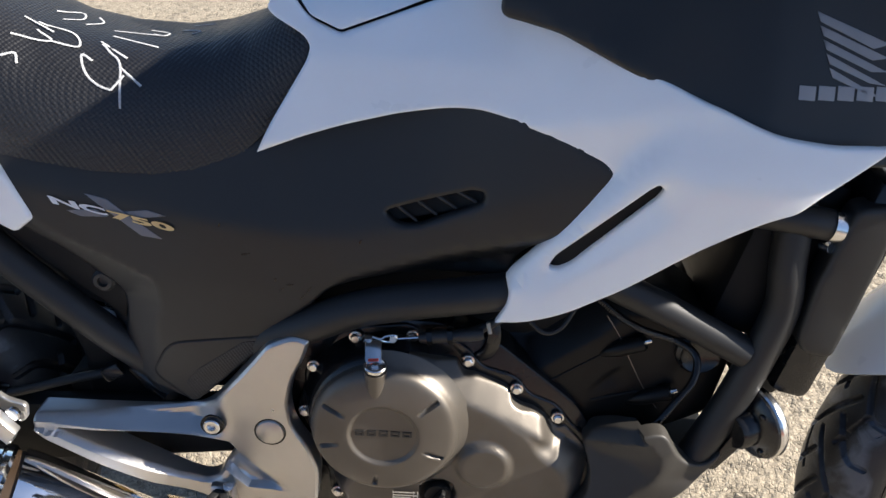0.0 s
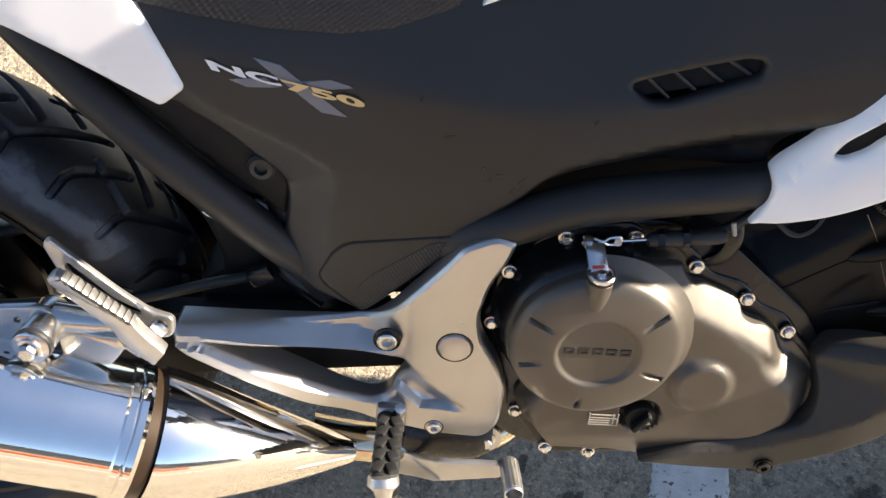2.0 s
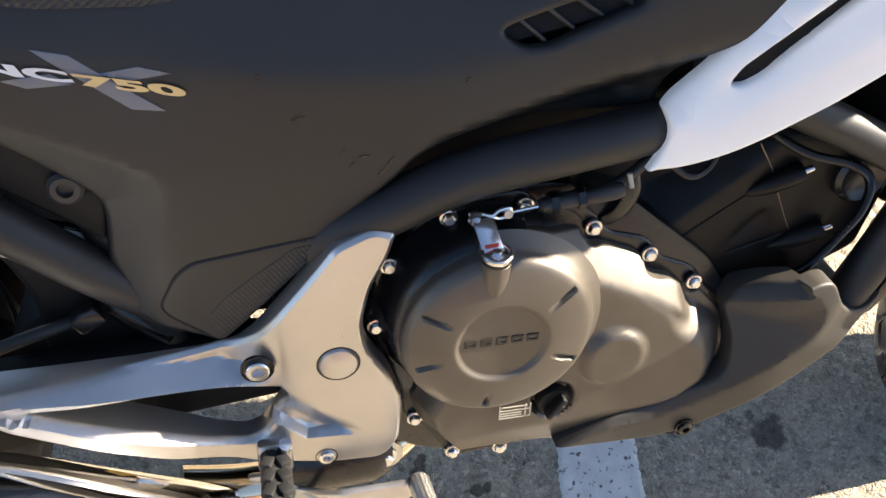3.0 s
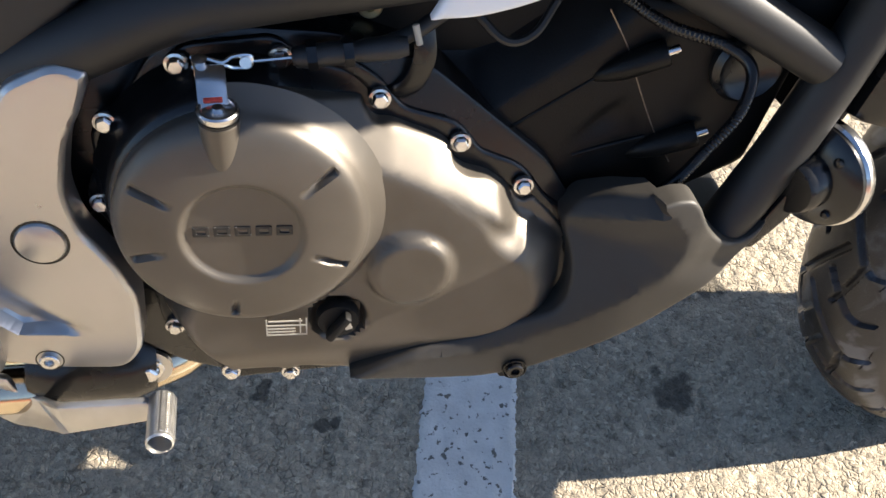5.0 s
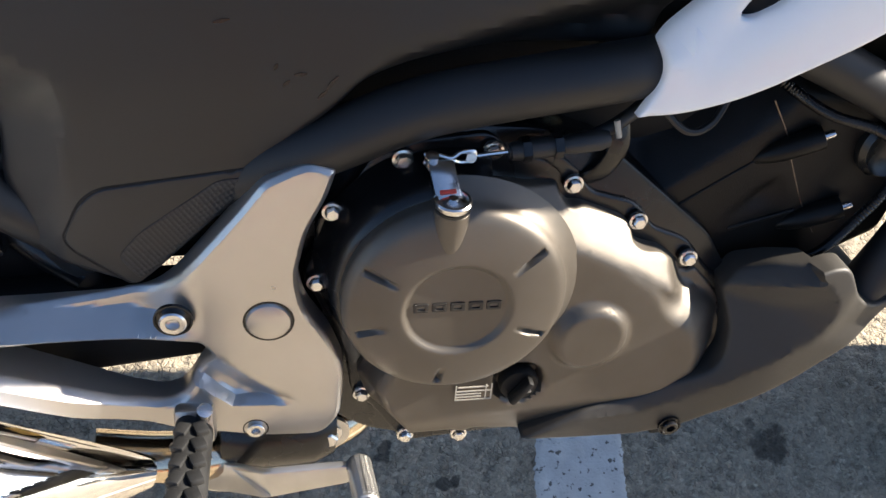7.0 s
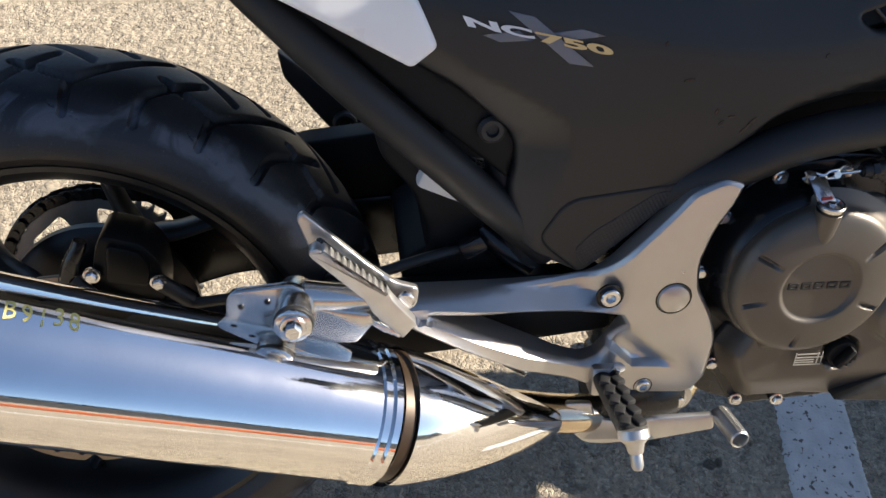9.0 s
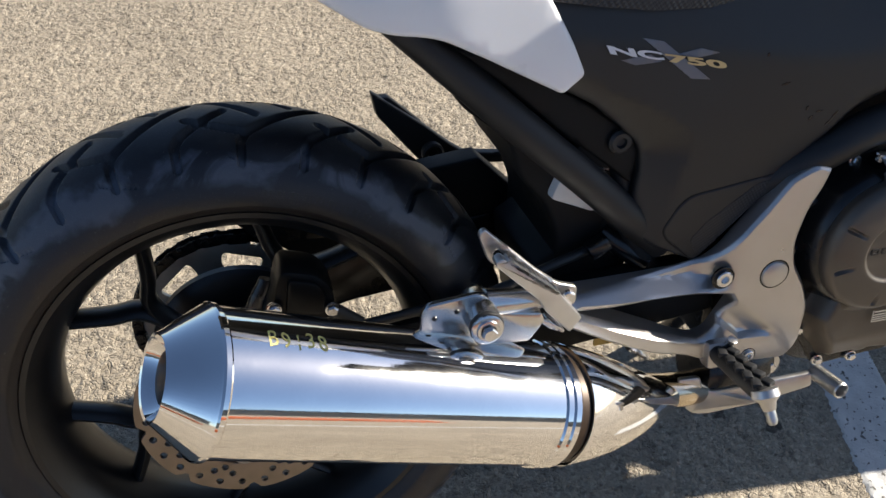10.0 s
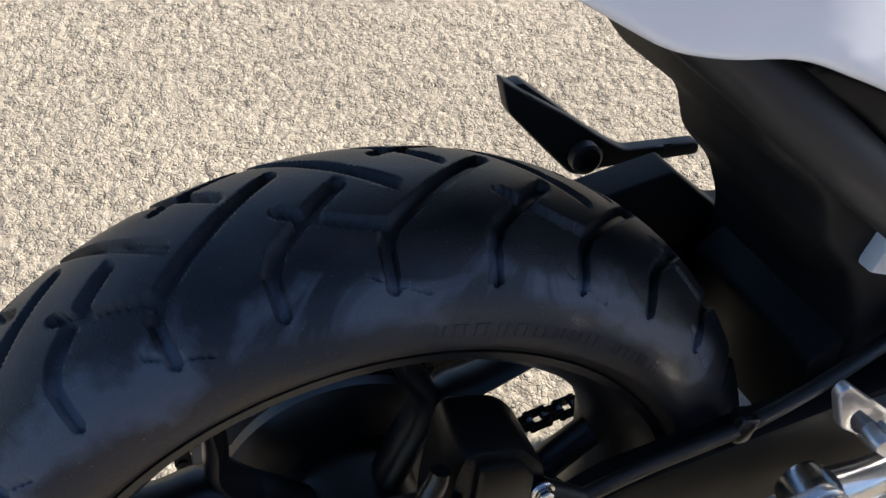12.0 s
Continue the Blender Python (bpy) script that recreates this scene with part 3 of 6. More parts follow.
def tyre_mesh(R, half, rim_r, period, seg, side=1):
    """A tyre with crowned tread, cut grooves and sidewall mouldings; axis along y through the origin."""
    bm = bmesh.new()
    across = 120
    prof = []
    for i in range(across + 1):
        s = -1 + 2 * i / across
        a = s * math.pi / 2
        prof.append((R - half * 0.78 * (1 - math.cos(a)), half * math.sin(a), s))
    wall = [(0.80, 0.995), (0.62, 0.98), (0.52, 0.965), (0.50, 0.952), (0.40, 0.93), (0.28, 0.89), (0.20, 0.86), (0.13, 0.84), (0.10, 0.80), (0.04, 0.78), (0.0, 0.76)]
    r_edge = prof[-1][0]
    full = []
    for f, w in reversed(wall):
        full.append((rim_r + (r_edge - rim_r) * f, -half * w, None))
    full += prof
    for f, w in wall:
        full.append((rim_r + (r_edge - rim_r) * f, half * w, None))
    turn = round(seg * period / (2 * math.pi))
    cuts = [[0.0062 * tread_cut(2 * math.pi * k / seg, s, period, side) if s is not None and abs(s) < 0.80 else 0.0 for _, _, s in full] for k in range(turn)]
    rings = []
    for k in range(seg):
        th = 2 * math.pi * k / seg
        c, sn = math.cos(th), math.sin(th)
        ring = []
        for (r, y, s), cut in zip(full, cuts[k % turn]):
            r -= cut
            ring.append(bm.verts.new((r * c, y, r * sn)))
        rings.append(ring)
    for k in range(seg):
        a, b = rings[k], rings[(k + 1) % seg]
        for i in range(len(full) - 1):
            bm.faces.new((a[i], a[i + 1], b[i + 1], b[i]))
    bmesh.ops.recalc_face_normals(bm, faces=bm.faces[:])
    return bm


def ring_of(profile, bm=None, seg=96):
    """A closed turned ring about y: profile rows are radius and y."""
    bm = bm or bmesh.new()
    n = len(profile)
    rings = [[bm.verts.new((r * math.cos(2 * math.pi * k / seg), y, r * math.sin(2 * math.pi * k / seg))) for r, y in profile] for k in range(seg)]
    for k in range(seg):
        a, b = rings[k], rings[(k + 1) % seg]
        for i in range(n):
            bm.faces.new((a[i], a[(i + 1) % n], b[(i + 1) % n], b[i]))
    bmesh.ops.recalc_face_normals(bm, faces=bm.faces[:])
    return bm


def rim_bm(half, r_out=0.232):
    p = [(r_out, -half), (r_out + 0.001, -half + 0.004), (r_out - 0.008, -half + 0.007), (r_out - 0.012, -half + 0.022), (r_out - 0.022, -0.02), (r_out - 0.022, 0.02)]
    p += [(r_out - 0.012, half - 0.022), (r_out - 0.008, half - 0.007), (r_out + 0.001, half - 0.004), (r_out, half)]
    p += [(r_out - 0.006, half - 0.001), (r_out - 0.014, half - 0.010), (r_out - 0.024, half - 0.022), (r_out - 0.034, 0.022), (r_out - 0.036, 0.0), (r_out - 0.034, -0.022), (r_out - 0.024, -half + 0.022), (r_out - 0.014, -half + 0.010), (r_out - 0.006, -half + 0.001)]
    return ring_of(p, seg=120)


def spoke_bm(ang, r_hub, r_fork, r_rim, spread):
    """One Y-shaped cast spoke about y: a stem from the hub that forks to the rim."""
    bm = bmesh.new()
    a = radians(ang)
    fork = Vector((r_fork * math.cos(a), 0.0, r_fork * math.sin(a)))
    hub = Vector((r_hub * math.cos(a), 0.0, r_hub * math.sin(a)))
    for s in (1, -1):
        b = a + radians(spread) * s
        end = Vector((r_rim * math.cos(b), 0.0, r_rim * math.sin(b)))
        mid = fork.lerp(end, 0.5) + Vector((math.cos(a), 0, math.sin(a))) * -0.003
        tube([hub, hub.lerp(fork, 0.7), fork.lerp(end, 0.12), mid, end], (0.0125, 0.0105), 10, bm, 6, True, (1.55, 0.78))
    return bm


def bike_wheel(name, x, z, R, half, period, label, centre_ang, turn=0.0):
    w = new(name)
    w.parent = bike
    w.location = (x, 0, z)
    w.rotation_euler = (0, 0, radians(turn))
    tagged(w, label)
    part("tyre", tyre_mesh(R, half, 0.229, period, 1440), RUBBER, w, "black road tyre with cut tread and dusty sidewall", 50)
    part("rim", rim_bm(half * 0.865), RIM, w, "black cast rim")
    for k in range(5):
        part("spoke", spoke_bm(centre_ang + 72 * k, 0.035, 0.130, 0.203, 18.5), RIM, w)
    hub = ring_of([(0.020, -0.075), (0.038, -0.075), (0.044, -0.055), (0.052, -0.03), (0.052, 0.03), (0.060, 0.05), (0.060, 0.07), (0.020, 0.07)], seg=48)
    part("hub", hub, RIM, w)
    return w


rear = bike_wheel("rear_wheel", 0.0, 0.312, 0.317, 0.081, 2 * math.pi / 15, "black five-spoke rear wheel with a wide tyre", 133.5)
front = bike_wheel("front_wheel", 1.545, 0.300, 0.300, 0.062, 2 * math.pi / 15, "black front wheel with a narrower tyre", 90.0, 12.0)
front.location.y = 0.03


def wall_marks(tyre, radius, runs):
    """Raised rubber marks round a tyre's outer wall: plain bars in runs of (first angle, count, height)."""
    bm = bmesh.new()
    for first, count, tall in runs:
        for k in range(count):
            a = radians(first - 2.9 * k)
            for across, wide in ((-0.0035, 0.0018), (0.0015, 0.0042 if k % 3 else 0.0016)):
                m = Matrix.Rotation(-a, 4, "Y") @ Matrix.Translation((radius, -0.09, across))
                block(m, tall, 0.004, wide, 0, bm)
    for v in bm.verts:
        lift = 0.0004 if v.co.y < -0.09 else -0.0005
        hit, place, normal, _ = tyre.closest_point_on_mesh(Vector((v.co.x, -0.079, v.co.z)))
        v.co = place + normal * lift
    part("wall_mark", bm, RUBBER_CLEAN, rear, "raised black marks on the sidewall")


wall_marks(next(o for o in rear.children if o.name.startswith("tyre")), 0.258, ((79.0, 9, 0.0075), (51.0, 4, 0.0070)))


def wave_disc(r_out, r_in, waves, turn):
    """A wavy drilled brake disc: its outline and its holes in x and z about the axle."""
    outline = []
    for i in range(200):
        a = 2 * math.pi * i / 200
        w = (a * waves / (2 * math.pi) + turn) % 1.0
        r = r_out - 0.009 * (1 - smooth(min(w, 1 - w), 0.0, 0.13))
        outline.append(Vector((r * math.cos(a), r * math.sin(a))))
    holes = [circle(0, 0, r_in, 60)]
    for i in range(waves):
        for da, rr in ((0.17, 0.90), (0.34, 0.80), (0.50, 0.91), (0.66, 0.80), (0.83, 0.90), (0.5, 0.74)):
            a = 2 * math.pi * (i + da - turn) / waves
            holes.append(circle(r_out * rr * math.cos(a), r_out * rr * math.sin(a), 0.0042, 12))
    return outline, holes


outline, holes = wave_disc(0.120, 0.081, 9, 0.35)
part("brake_disc", panel(outline, lambda x, z, d: -0.080, 0.0045, holes, 0.02, 0.0006), ROTOR, rear, "wavy drilled steel brake disc", 30)
carrier = [Vector((0.083 * (1 - 0.16 * (0.5 + 0.5 * math.cos(9 * a))) * math.cos(a), 0.083 * (1 - 0.16 * (0.5 + 0.5 * math.cos(9 * a))) * math.sin(a))) for a in [2 * math.pi * i / 120 for i in range(120)]]
part("disc_carrier", panel(carrier, lambda x, z, d: -0.0805, 0.008, [circle(0, 0, 0.034, 40)], 0.02, 0.002), CARRIER, rear, "grey disc carrier", 30)
SPROCKET = Vector((-0.012, 0.105, 0.003))  # from the axle
teeth = []
for i in range(43):
    for da, r in ((0.0, 0.1035), (0.22, 0.1035), (0.40, 0.1115), (0.58, 0.1115), (0.78, 0.1035)):
        a = 2 * math.pi * (i + da) / 43
        teeth.append(Vector((SPROCKET.x + r * math.cos(a), SPROCKET.z + r * math.sin(a))))
slots = [circle(SPROCKET.x, SPROCKET.z, 0.030, 30)]
for i in range(6):
    a = radians(12 + 60 * i)
    slots.append(fillet([(SPROCKET.x + r * math.cos(a + s), SPROCKET.z + r * math.sin(a + s)) for s, r in ((-0.26, 0.058), (0.26, 0.058), (0.31, 0.080), (0.28, 0.092), (-0.28, 0.092), (-0.31, 0.080))], 0.008))
part("sprocket", panel(teeth, lambda x, z, d: SPROCKET.y, 0.006, slots, 0.03, 0.0008), SPROCKET_STEEL, rear, "pale steel chain sprocket with six slots", 30)
part("sprocket_carrier", ring_of([(0.030, 0.045), (0.060, 0.038), (0.094, 0.038), (0.104, 0.044), (0.104, 0.054), (0.070, 0.066), (0.055, 0.098), (0.030, 0.098)], seg=64), RIM, rear, "black cast sprocket carrier")
part("axle_nut", lathe([(0, 0.0), (0.019, 0.0), (0.019, 0.012), (0.015, 0.018), (0, 0.018)], at_side(0, -0.095, 0), 24), STEEL, rear)


def chain_bm():
    """Link plates along the upper and lower runs and round the sprocket."""
    bm = bmesh.new()
    path = []
    for i in range(24):
        a = math.pi * 0.5 + math.pi * i / 23
        path.append(Vector((0.1115 * math.cos(a), 0, 0.1115 * math.sin(a))))
    top = [Vector((0.52 - 0.52 * i / 33, 0, 0.075 + 0.0365 * i / 33)) for i in range(33)]
    low = [Vector((0.52 * i / 33, 0, -0.1115 + 0.0735 * i / 33)) for i in range(1, 34)]
    pts = top + path + low
    for i, (a, b) in enumerate(zip(pts, pts[1:])):
        d = b - a
        for y in ((0.061, 0.077) if i % 2 else (0.064, 0.074)):
            m = Matrix.Translation((a + b) / 2 + Vector((0, y, 0))) @ Matrix.Rotation(-math.atan2(d.z, d.x), 4, "Y")
            block(m, d.length * 1.45, 0.002, 0.0135, 0.0009, bm, 1)
        lathe([(0, -0.011), (0.0045, -0.011), (0.0045, 0.011), (0, 0.011)], axis_frame(a + Vector((0, 0.069, 0)), (0, 1, 0)), 8, bm)
    bm.transform(Matrix.Translation((SPROCKET.x, SPROCKET.y - 0.066, 0.312 + SPROCKET.z)))
    return bm


part("drive_chain", chain_bm(), BLACK_METAL, bike, "dark oily roller chain", 30)

# rear brake caliper and its bracket
caliper = part("brake_caliper", prism(fillet([(0.053, 0.494, 0.008), (0.088, 0.484, 0.010), (0.102, 0.464, 0.008), (0.104, 0.436), (0.098, 0.394), (0.030, 0.394), (0.034, 0.430), (0.046, 0.479)], 0.008), 0.050, Matrix.Translation((0, -0.086, 0)) @ SIDE, 0.003), CYL, bike, "black cast rear brake caliper")
part("bridge", prism(fillet([(0.058, 0.486), (0.086, 0.478), (0.094, 0.462), (0.090, 0.440), (0.052, 0.446)], 0.006), 0.008, Matrix.Translation((0, -0.113, 0)) @ SIDE, 0.003), CYL, caliper)
for x, z in ((0.041, 0.455), (0.099, 0.445)):
    hex_bolt(caliper, x, -0.116, z, 0.0055)
part("valve", tube([(0.018, -0.112, 0.448), (0.025, -0.114, 0.468), (0.033, -0.113, 0.482), (0.036, -0.112, 0.490)], (0.0085, 0.006), 12, None, 4), BLACK_METAL, caliper)
part("slide_boot", tube([(0.099, -0.112, 0.443), (0.112, -0.112, 0.432), (0.126, -0.112, 0.420)], 0.0080, 14, None, 10, True, (1, 1), 0.0012), RUBBER_CLEAN, caliper, "ribbed rubber boot")
bm = lathe([(0, -0.004), (0.008, -0.004), (0.008, 0.004), (0, 0.004)], at_side(0.021, -0.114, 0.452), 18)
part("banjo", bm, STEEL, caliper)
part("bracket", prism(fillet([(-0.03, 0.285), (-0.025, 0.345), (0.01, 0.40), (0.11, 0.41), (0.15, 0.36), (0.05, 0.29)], 0.015), 0.012, Matrix.Translation((0, -0.066, 0)) @ SIDE, 0.002), BLACK_METAL, caliper)
bm = tube([(0.024, -0.116, 0.452), (0.05, -0.118, 0.430), (0.10, -0.112, 0.416), (0.18, -0.104, 0.418), (0.26, -0.102, 0.425), (0.34, -0.098, 0.447), (0.40, -0.085, 0.46), (0.43, -0.07, 0.49)], 0.0055, 12)
hose = part("brake_hose", bm, RUBBER_CLEAN, bike, "black rubber rear brake hose")
part("clip", block(pose(0.255, -0.100, 0.424, 0, 20, 0), 0.016, 0.016, 0.024, 0.004), BLACK_METAL, hose)


# swingarm
def beam(y, name):
    pts = fillet([(-0.045, 0.285), (-0.045, 0.345), (0.03, 0.355), (0.16, 0.405), (0.42, 0.425), (0.53, 0.430), (0.545, 0.36), (0.42, 0.345), (0.14, 0.315), (0.02, 0.278)], 0.012)
    return prism(pts, 0.030, Matrix.Translation((0, y, 0)) @ SIDE, 0.006)


swingarm = part("swingarm", beam(-0.092, ""), PLASTIC_DARK, bike, "black steel swingarm")
part("far_beam", beam(0.110, ""), BLACK_METAL, swingarm)
part("cross_beam", block(pose(0.40, 0.0, 0.385), 0.07, 0.20, 0.07, 0.012), BLACK_METAL, swingarm)
part("axle", lathe([(0, -0.115), (0.012, -0.115), (0.012, 0.125), (0, 0.125)], axis_frame((0, 0, 0.312), (0, 1, 0)), 24), STEEL, swingarm)

# inner mudguard and the dark body behind the side panels
guard = [(0.20, 0.70), (0.250, 0.627), (0.288, 0.596), (0.299, 0.582), (0.308, 0.547), (0.337, 0.512), (0.352, 0.47), (0.350, 0.42), (0.365, 0.36), (0.43, 0.36), (0.44, 0.52), (0.42, 0.62), (0.36, 0.70), (0.24, 0.75)]
mudguard = part("rear_mudguard", panel(fillet(guard, 0.012), lambda x, z, d: -0.078, 0.168, (), 0.03, 0.008), PLASTIC_DARK, bike, "black plastic inner mudguard")
flap = [(0.135, 0.775), (0.172, 0.715), (0.22, 0.690), (0.27, 0.615), (0.31, 0.58), (0.34, 0.62), (0.26, 0.72), (0.16, 0.80)]
part("under_tail", panel(fillet(flap, 0.01), lambda x, z, d: -0.072, 0.144, (), 0.03, 0.008), PLASTIC_DARK, mudguard, "black underside of the tail")
part("mud_flap", prism(fillet([(0.338, 0.325), (0.326, 0.435), (0.36, 0.455), (0.44, 0.44), (0.44, 0.325)], 0.008), 0.15, SIDE, 0.004), PLASTIC_DARK, mudguard, "black rubber flap ahead of the wheel")
guard_line = [(0.005, 0.452, 0.01), (0.10, 0.456), (0.234, 0.485, 0.004), (0.317, 0.495, 0.004), (0.345, 0.466), (0.372, 0.440, 0.006), (0.46, 0.425), (0.46, 0.37), (0.24, 0.38), (0.17, 0.338, 0.01), (0.095, 0.335), (0.07, 0.40), (0.03, 0.425)]
part("chain_guard", panel(fillet(guard_line, 0.006), lambda x, z, d: 0.100, 0.036, (), 0.03, 0.004), PLASTIC_DARK, bike, "black chain guard on the far side")
part("battery_box", block(pose(0.50, 0.0, 0.55), 0.20, 0.17, 0.24, 0.02), PLASTIC_DARK, bike, "dark inner tray under the seat")
part("intake_box", block(pose(0.78, 0.0, 0.575), 0.40, 0.150, 0.12, 0.02), PLASTIC_DARK, bike, "dark intake behind the frame tube")
part("air_box", block(pose(0.72, 0.0, 0.72), 0.36, 0.17, 0.24, 0.03), PLASTIC_DARK, bike, "dark storage box inside the body")
reservoir = part("brake_fluid_reservoir", block(pose(0.373, -0.074, 0.530, 0, 24, 0), 0.058, 0.036, 0.040, 0.006), RESERVOIR, bike, "milky white brake fluid reservoir")
part("cap", block(pose(0.386, -0.072, 0.554, 0, 24, 0), 0.058, 0.042, 0.014, 0.004), BLACK_METAL, reservoir)

# frame tubes
frame_tubes = part("main_frame", tube([(0.50, -0.075, 0.475), (0.585, -0.112, 0.528), (0.638, -0.124, 0.557), (0.682, -0.126, 0.577), (0.726, -0.126, 0.588), (0.815, -0.125, 0.603), (0.86, -0.116, 0.608), (0.92, -0.09, 0.62), (1.05, -0.08, 0.67), (1.20, -0.055, 0.78)], 0.0205, 20), TUBE, bike, "satin black tubular steel frame")
part("down_tube", tube([(1.150, -0.07, 0.80), (1.132, -0.105, 0.72), (1.130, -0.118, 0.655), (1.134, -0.120, 0.605), (1.122, -0.121, 0.550), (1.098, -0.123, 0.475), (1.070, -0.125, 0.408)], 0.0190, 20), TUBE, frame_tubes)
part("brace_tube", tube([(0.93, -0.112, 0.628), (1.02, -0.118, 0.588), (1.105, -0.122, 0.545)], 0.0175, 18), TUBE, frame_tubes)
part("rear_tube", tube([(0.13, -0.055, 0.775), (0.165, -0.072, 0.742), (0.215, -0.092, 0.695), (0.29, -0.108, 0.624), (0.36, -0.110, 0.560), (0.415, -0.105, 0.507), (0.47, -0.09, 0.452)], 0.0185, 20), TUBE, frame_tubes)
part("lower_rear_tube", tube([(0.40, -0.08, 0.60), (0.425, -0.085, 0.52), (0.445, -0.085, 0.455), (0.47, -0.085, 0.40)], 0.0165, 18), TUBE, frame_tubes)
part("far_rear_tube", tube([(0.10, 0.075, 0.80), (0.29, 0.108, 0.624), (0.47, 0.09, 0.452)], 0.0185, 16), TUBE, frame_tubes)
part("far_main_tube", tube([(0.50, 0.09, 0.475), (0.75, 0.12, 0.586), (1.05, 0.10, 0.66), (1.20, 0.055, 0.78)], 0.0205, 16), TUBE, frame_tubes)
part("far_down_tube", tube([(1.215, 0.05, 0.80), (1.10, 0.12, 0.535), (1.07, 0.12, 0.40)], 0.020, 16), TUBE, frame_tubes)
part("gusset", prism(fillet([(0.355, 0.570), (0.40, 0.555), (0.430, 0.575), (0.425, 0.61), (0.385, 0.63)], 0.008), 0.008, Matrix.Translation((0, -0.098, 0)) @ SIDE, 0.0015), PLASTIC_DARK, frame_tubes)
part("mount", prism(fillet([(0.392, 0.545), (0.425, 0.535), (0.430, 0.568), (0.400, 0.575)], 0.004), 0.01, Matrix.Translation((0, -0.088, 0)) @ SIDE, 0.0015), ALU, frame_tubes, "bare metal mounting tab")


# bodywork
FACET = [(0.30, 0.700), (0.381, 0.650), (0.423, 0.629), (0.468, 0.604), (0.475, 0.579), (0.463, 0.540), (0.452, 0.470)]
FACET_AREA = [Vector(p) for p in FACET + [(0.40, 0.44), (0.28, 0.52)]]


def line_gap(x, z, pts):
    best = 9.0
    for a, b in zip(pts, pts[1:]):
        ex, ez = b[0] - a[0], b[1] - a[1]
        f = min(1.0, max(0.0, ((x - a[0]) * ex + (z - a[1]) * ez) / (ex * ex + ez * ez)))
        best = min(best, math.hypot(x - a[0] - f * ex, z - a[1] - f * ez))
    return best


def side_face(x, z, d):
    """The side panel: a main face, a shoulder that falls back above the crease, a chamfer along its rear edge."""
    y = -0.130 - 0.026 * smooth(x, 0.74, 0.95)
    crease = 0.6547 - 0.183 * (x - 0.68) + 0.3015 * ((x - 0.68) + math.sqrt((x - 0.68) ** 2 + 0.006)) - 0.0117
    v = z - crease
    y += 0.15 * (v + math.sqrt(v * v + 0.00004)) * (1 - 0.5 * smooth(x, 0.68, 0.9))
    y += 0.05 * max(0.0, 0.60 - z)
    if x < 0.49 and inside(x, z, [FACET_AREA]):
        y += 0.42 * line_gap(x, z, FACET)
    tuck = 0.613 + 0.325 * (x - 0.653) - z
    return y + 0.034 * smooth(tuck, 0.0, 0.034) * smooth(x, 0.648, 0.69)


SIDE_PANEL = [(0.300, 0.742), (0.345, 0.676, 0.01), (0.330, 0.657, 0.004), (0.370, 0.634), (0.404, 0.603), (0.423, 0.586, 0.02), (0.428, 0.562, 0.02), (0.418, 0.500), (0.424, 0.482, 0.02), (0.456, 0.462), (0.497, 0.441, 0.01), (0.536, 0.486), (0.594, 0.545), (0.606, 0.556, 0.01), (0.637, 0.582, 0.02), (0.653, 0.600, 0.01), (0.668, 0.606, 0.01), (0.760, 0.612), (0.846, 0.616), (0.850, 0.638), (0.872, 0.665), (0.898, 0.695), (0.938, 0.742), (0.942, 0.756, 0.012), (0.931, 0.768, 0.012), (0.888, 0.786), (0.836, 0.804), (0.806, 0.810), (0.778, 0.810), (0.726, 0.801), (0.672, 0.788), (0.627, 0.776), (0.590, 0.764), (0.543, 0.742), (0.496, 0.732), (0.438, 0.732), (0.382, 0.742), (0.32, 0.755)]
VENT = [(0.714, 0.692, 0.008), (0.727, 0.697), (0.802, 0.722), (0.815, 0.722, 0.008), (0.814, 0.711, 0.006), (0.752, 0.682), (0.730, 0.679, 0.01)]
POCKET = [(0.594, 0.541), (0.483, 0.525), (0.470, 0.514), (0.455, 0.487), (0.461, 0.475), (0.497, 0.443), (0.516, 0.460)]


side_panel = part("side_panel", panel(fillet(SIDE_PANEL, 0.006), side_face, 0.010, [fillet(VENT, 0.003)], 0.008, 0.005, creases=[FACET[1:-1]]), PLASTIC, bike, "matt black plastic side panel with scuffs")
VENT_FLOOR = [(0.706, 0.674), (0.824, 0.705), (0.826, 0.732), (0.706, 0.705)]
part("vent_back", panel(fillet(VENT_FLOOR, 0.004), lambda x, z, d: side_face(x, z, d) + 0.013, 0.004, (), 0.02, 0.002), PLASTIC_DARK, side_panel)
for k in range(4):
    x = 0.738 + 0.020 * k
    z = 0.690 + 0.0068 * k
    bm = tube([(x - 0.012, side_face(x, z, 0) + 0.007, z + 0.010), (x + 0.009, side_face(x, z, 0) + 0.007, z - 0.008 + 0.002 * k)], 0.0018, 8, None, 2, False)
    part("slat", bm, PLASTIC, side_panel)
groove = fillet(POCKET, 0.008)
cover_face = [Vector(p) for p in groove]
part("lower_cover", panel(cover_face, lambda x, z, d: side_face(x, z, 0) - 0.0012, 0.004, (), 0.008, 0.0016), PLASTIC, side_panel, "small cover flush in the panel")
part("grip_patch", panel(fillet([(0.500, 0.449), (0.514, 0.462), (0.585, 0.533), (0.560, 0.531), (0.505, 0.490), (0.488, 0.470)], 0.006), lambda x, z, d: side_face(x, z, 0) - 0.0018, 0.003, (), 0.008, 0.0005), DOTTED, side_panel, "dotted grip patch")
part("cover_seam", panel(fillet([(p[0] + (0.004 if p[0] > 0.52 else -0.0016), p[1] + (0.0014 if p[1] > 0.49 else -0.0014)) for p in POCKET], 0.008), lambda x, z, d: side_face(x, z, 0) - 0.0003, 0.003, (), 0.010, 0.0008), PLASTIC_DARK, side_panel)
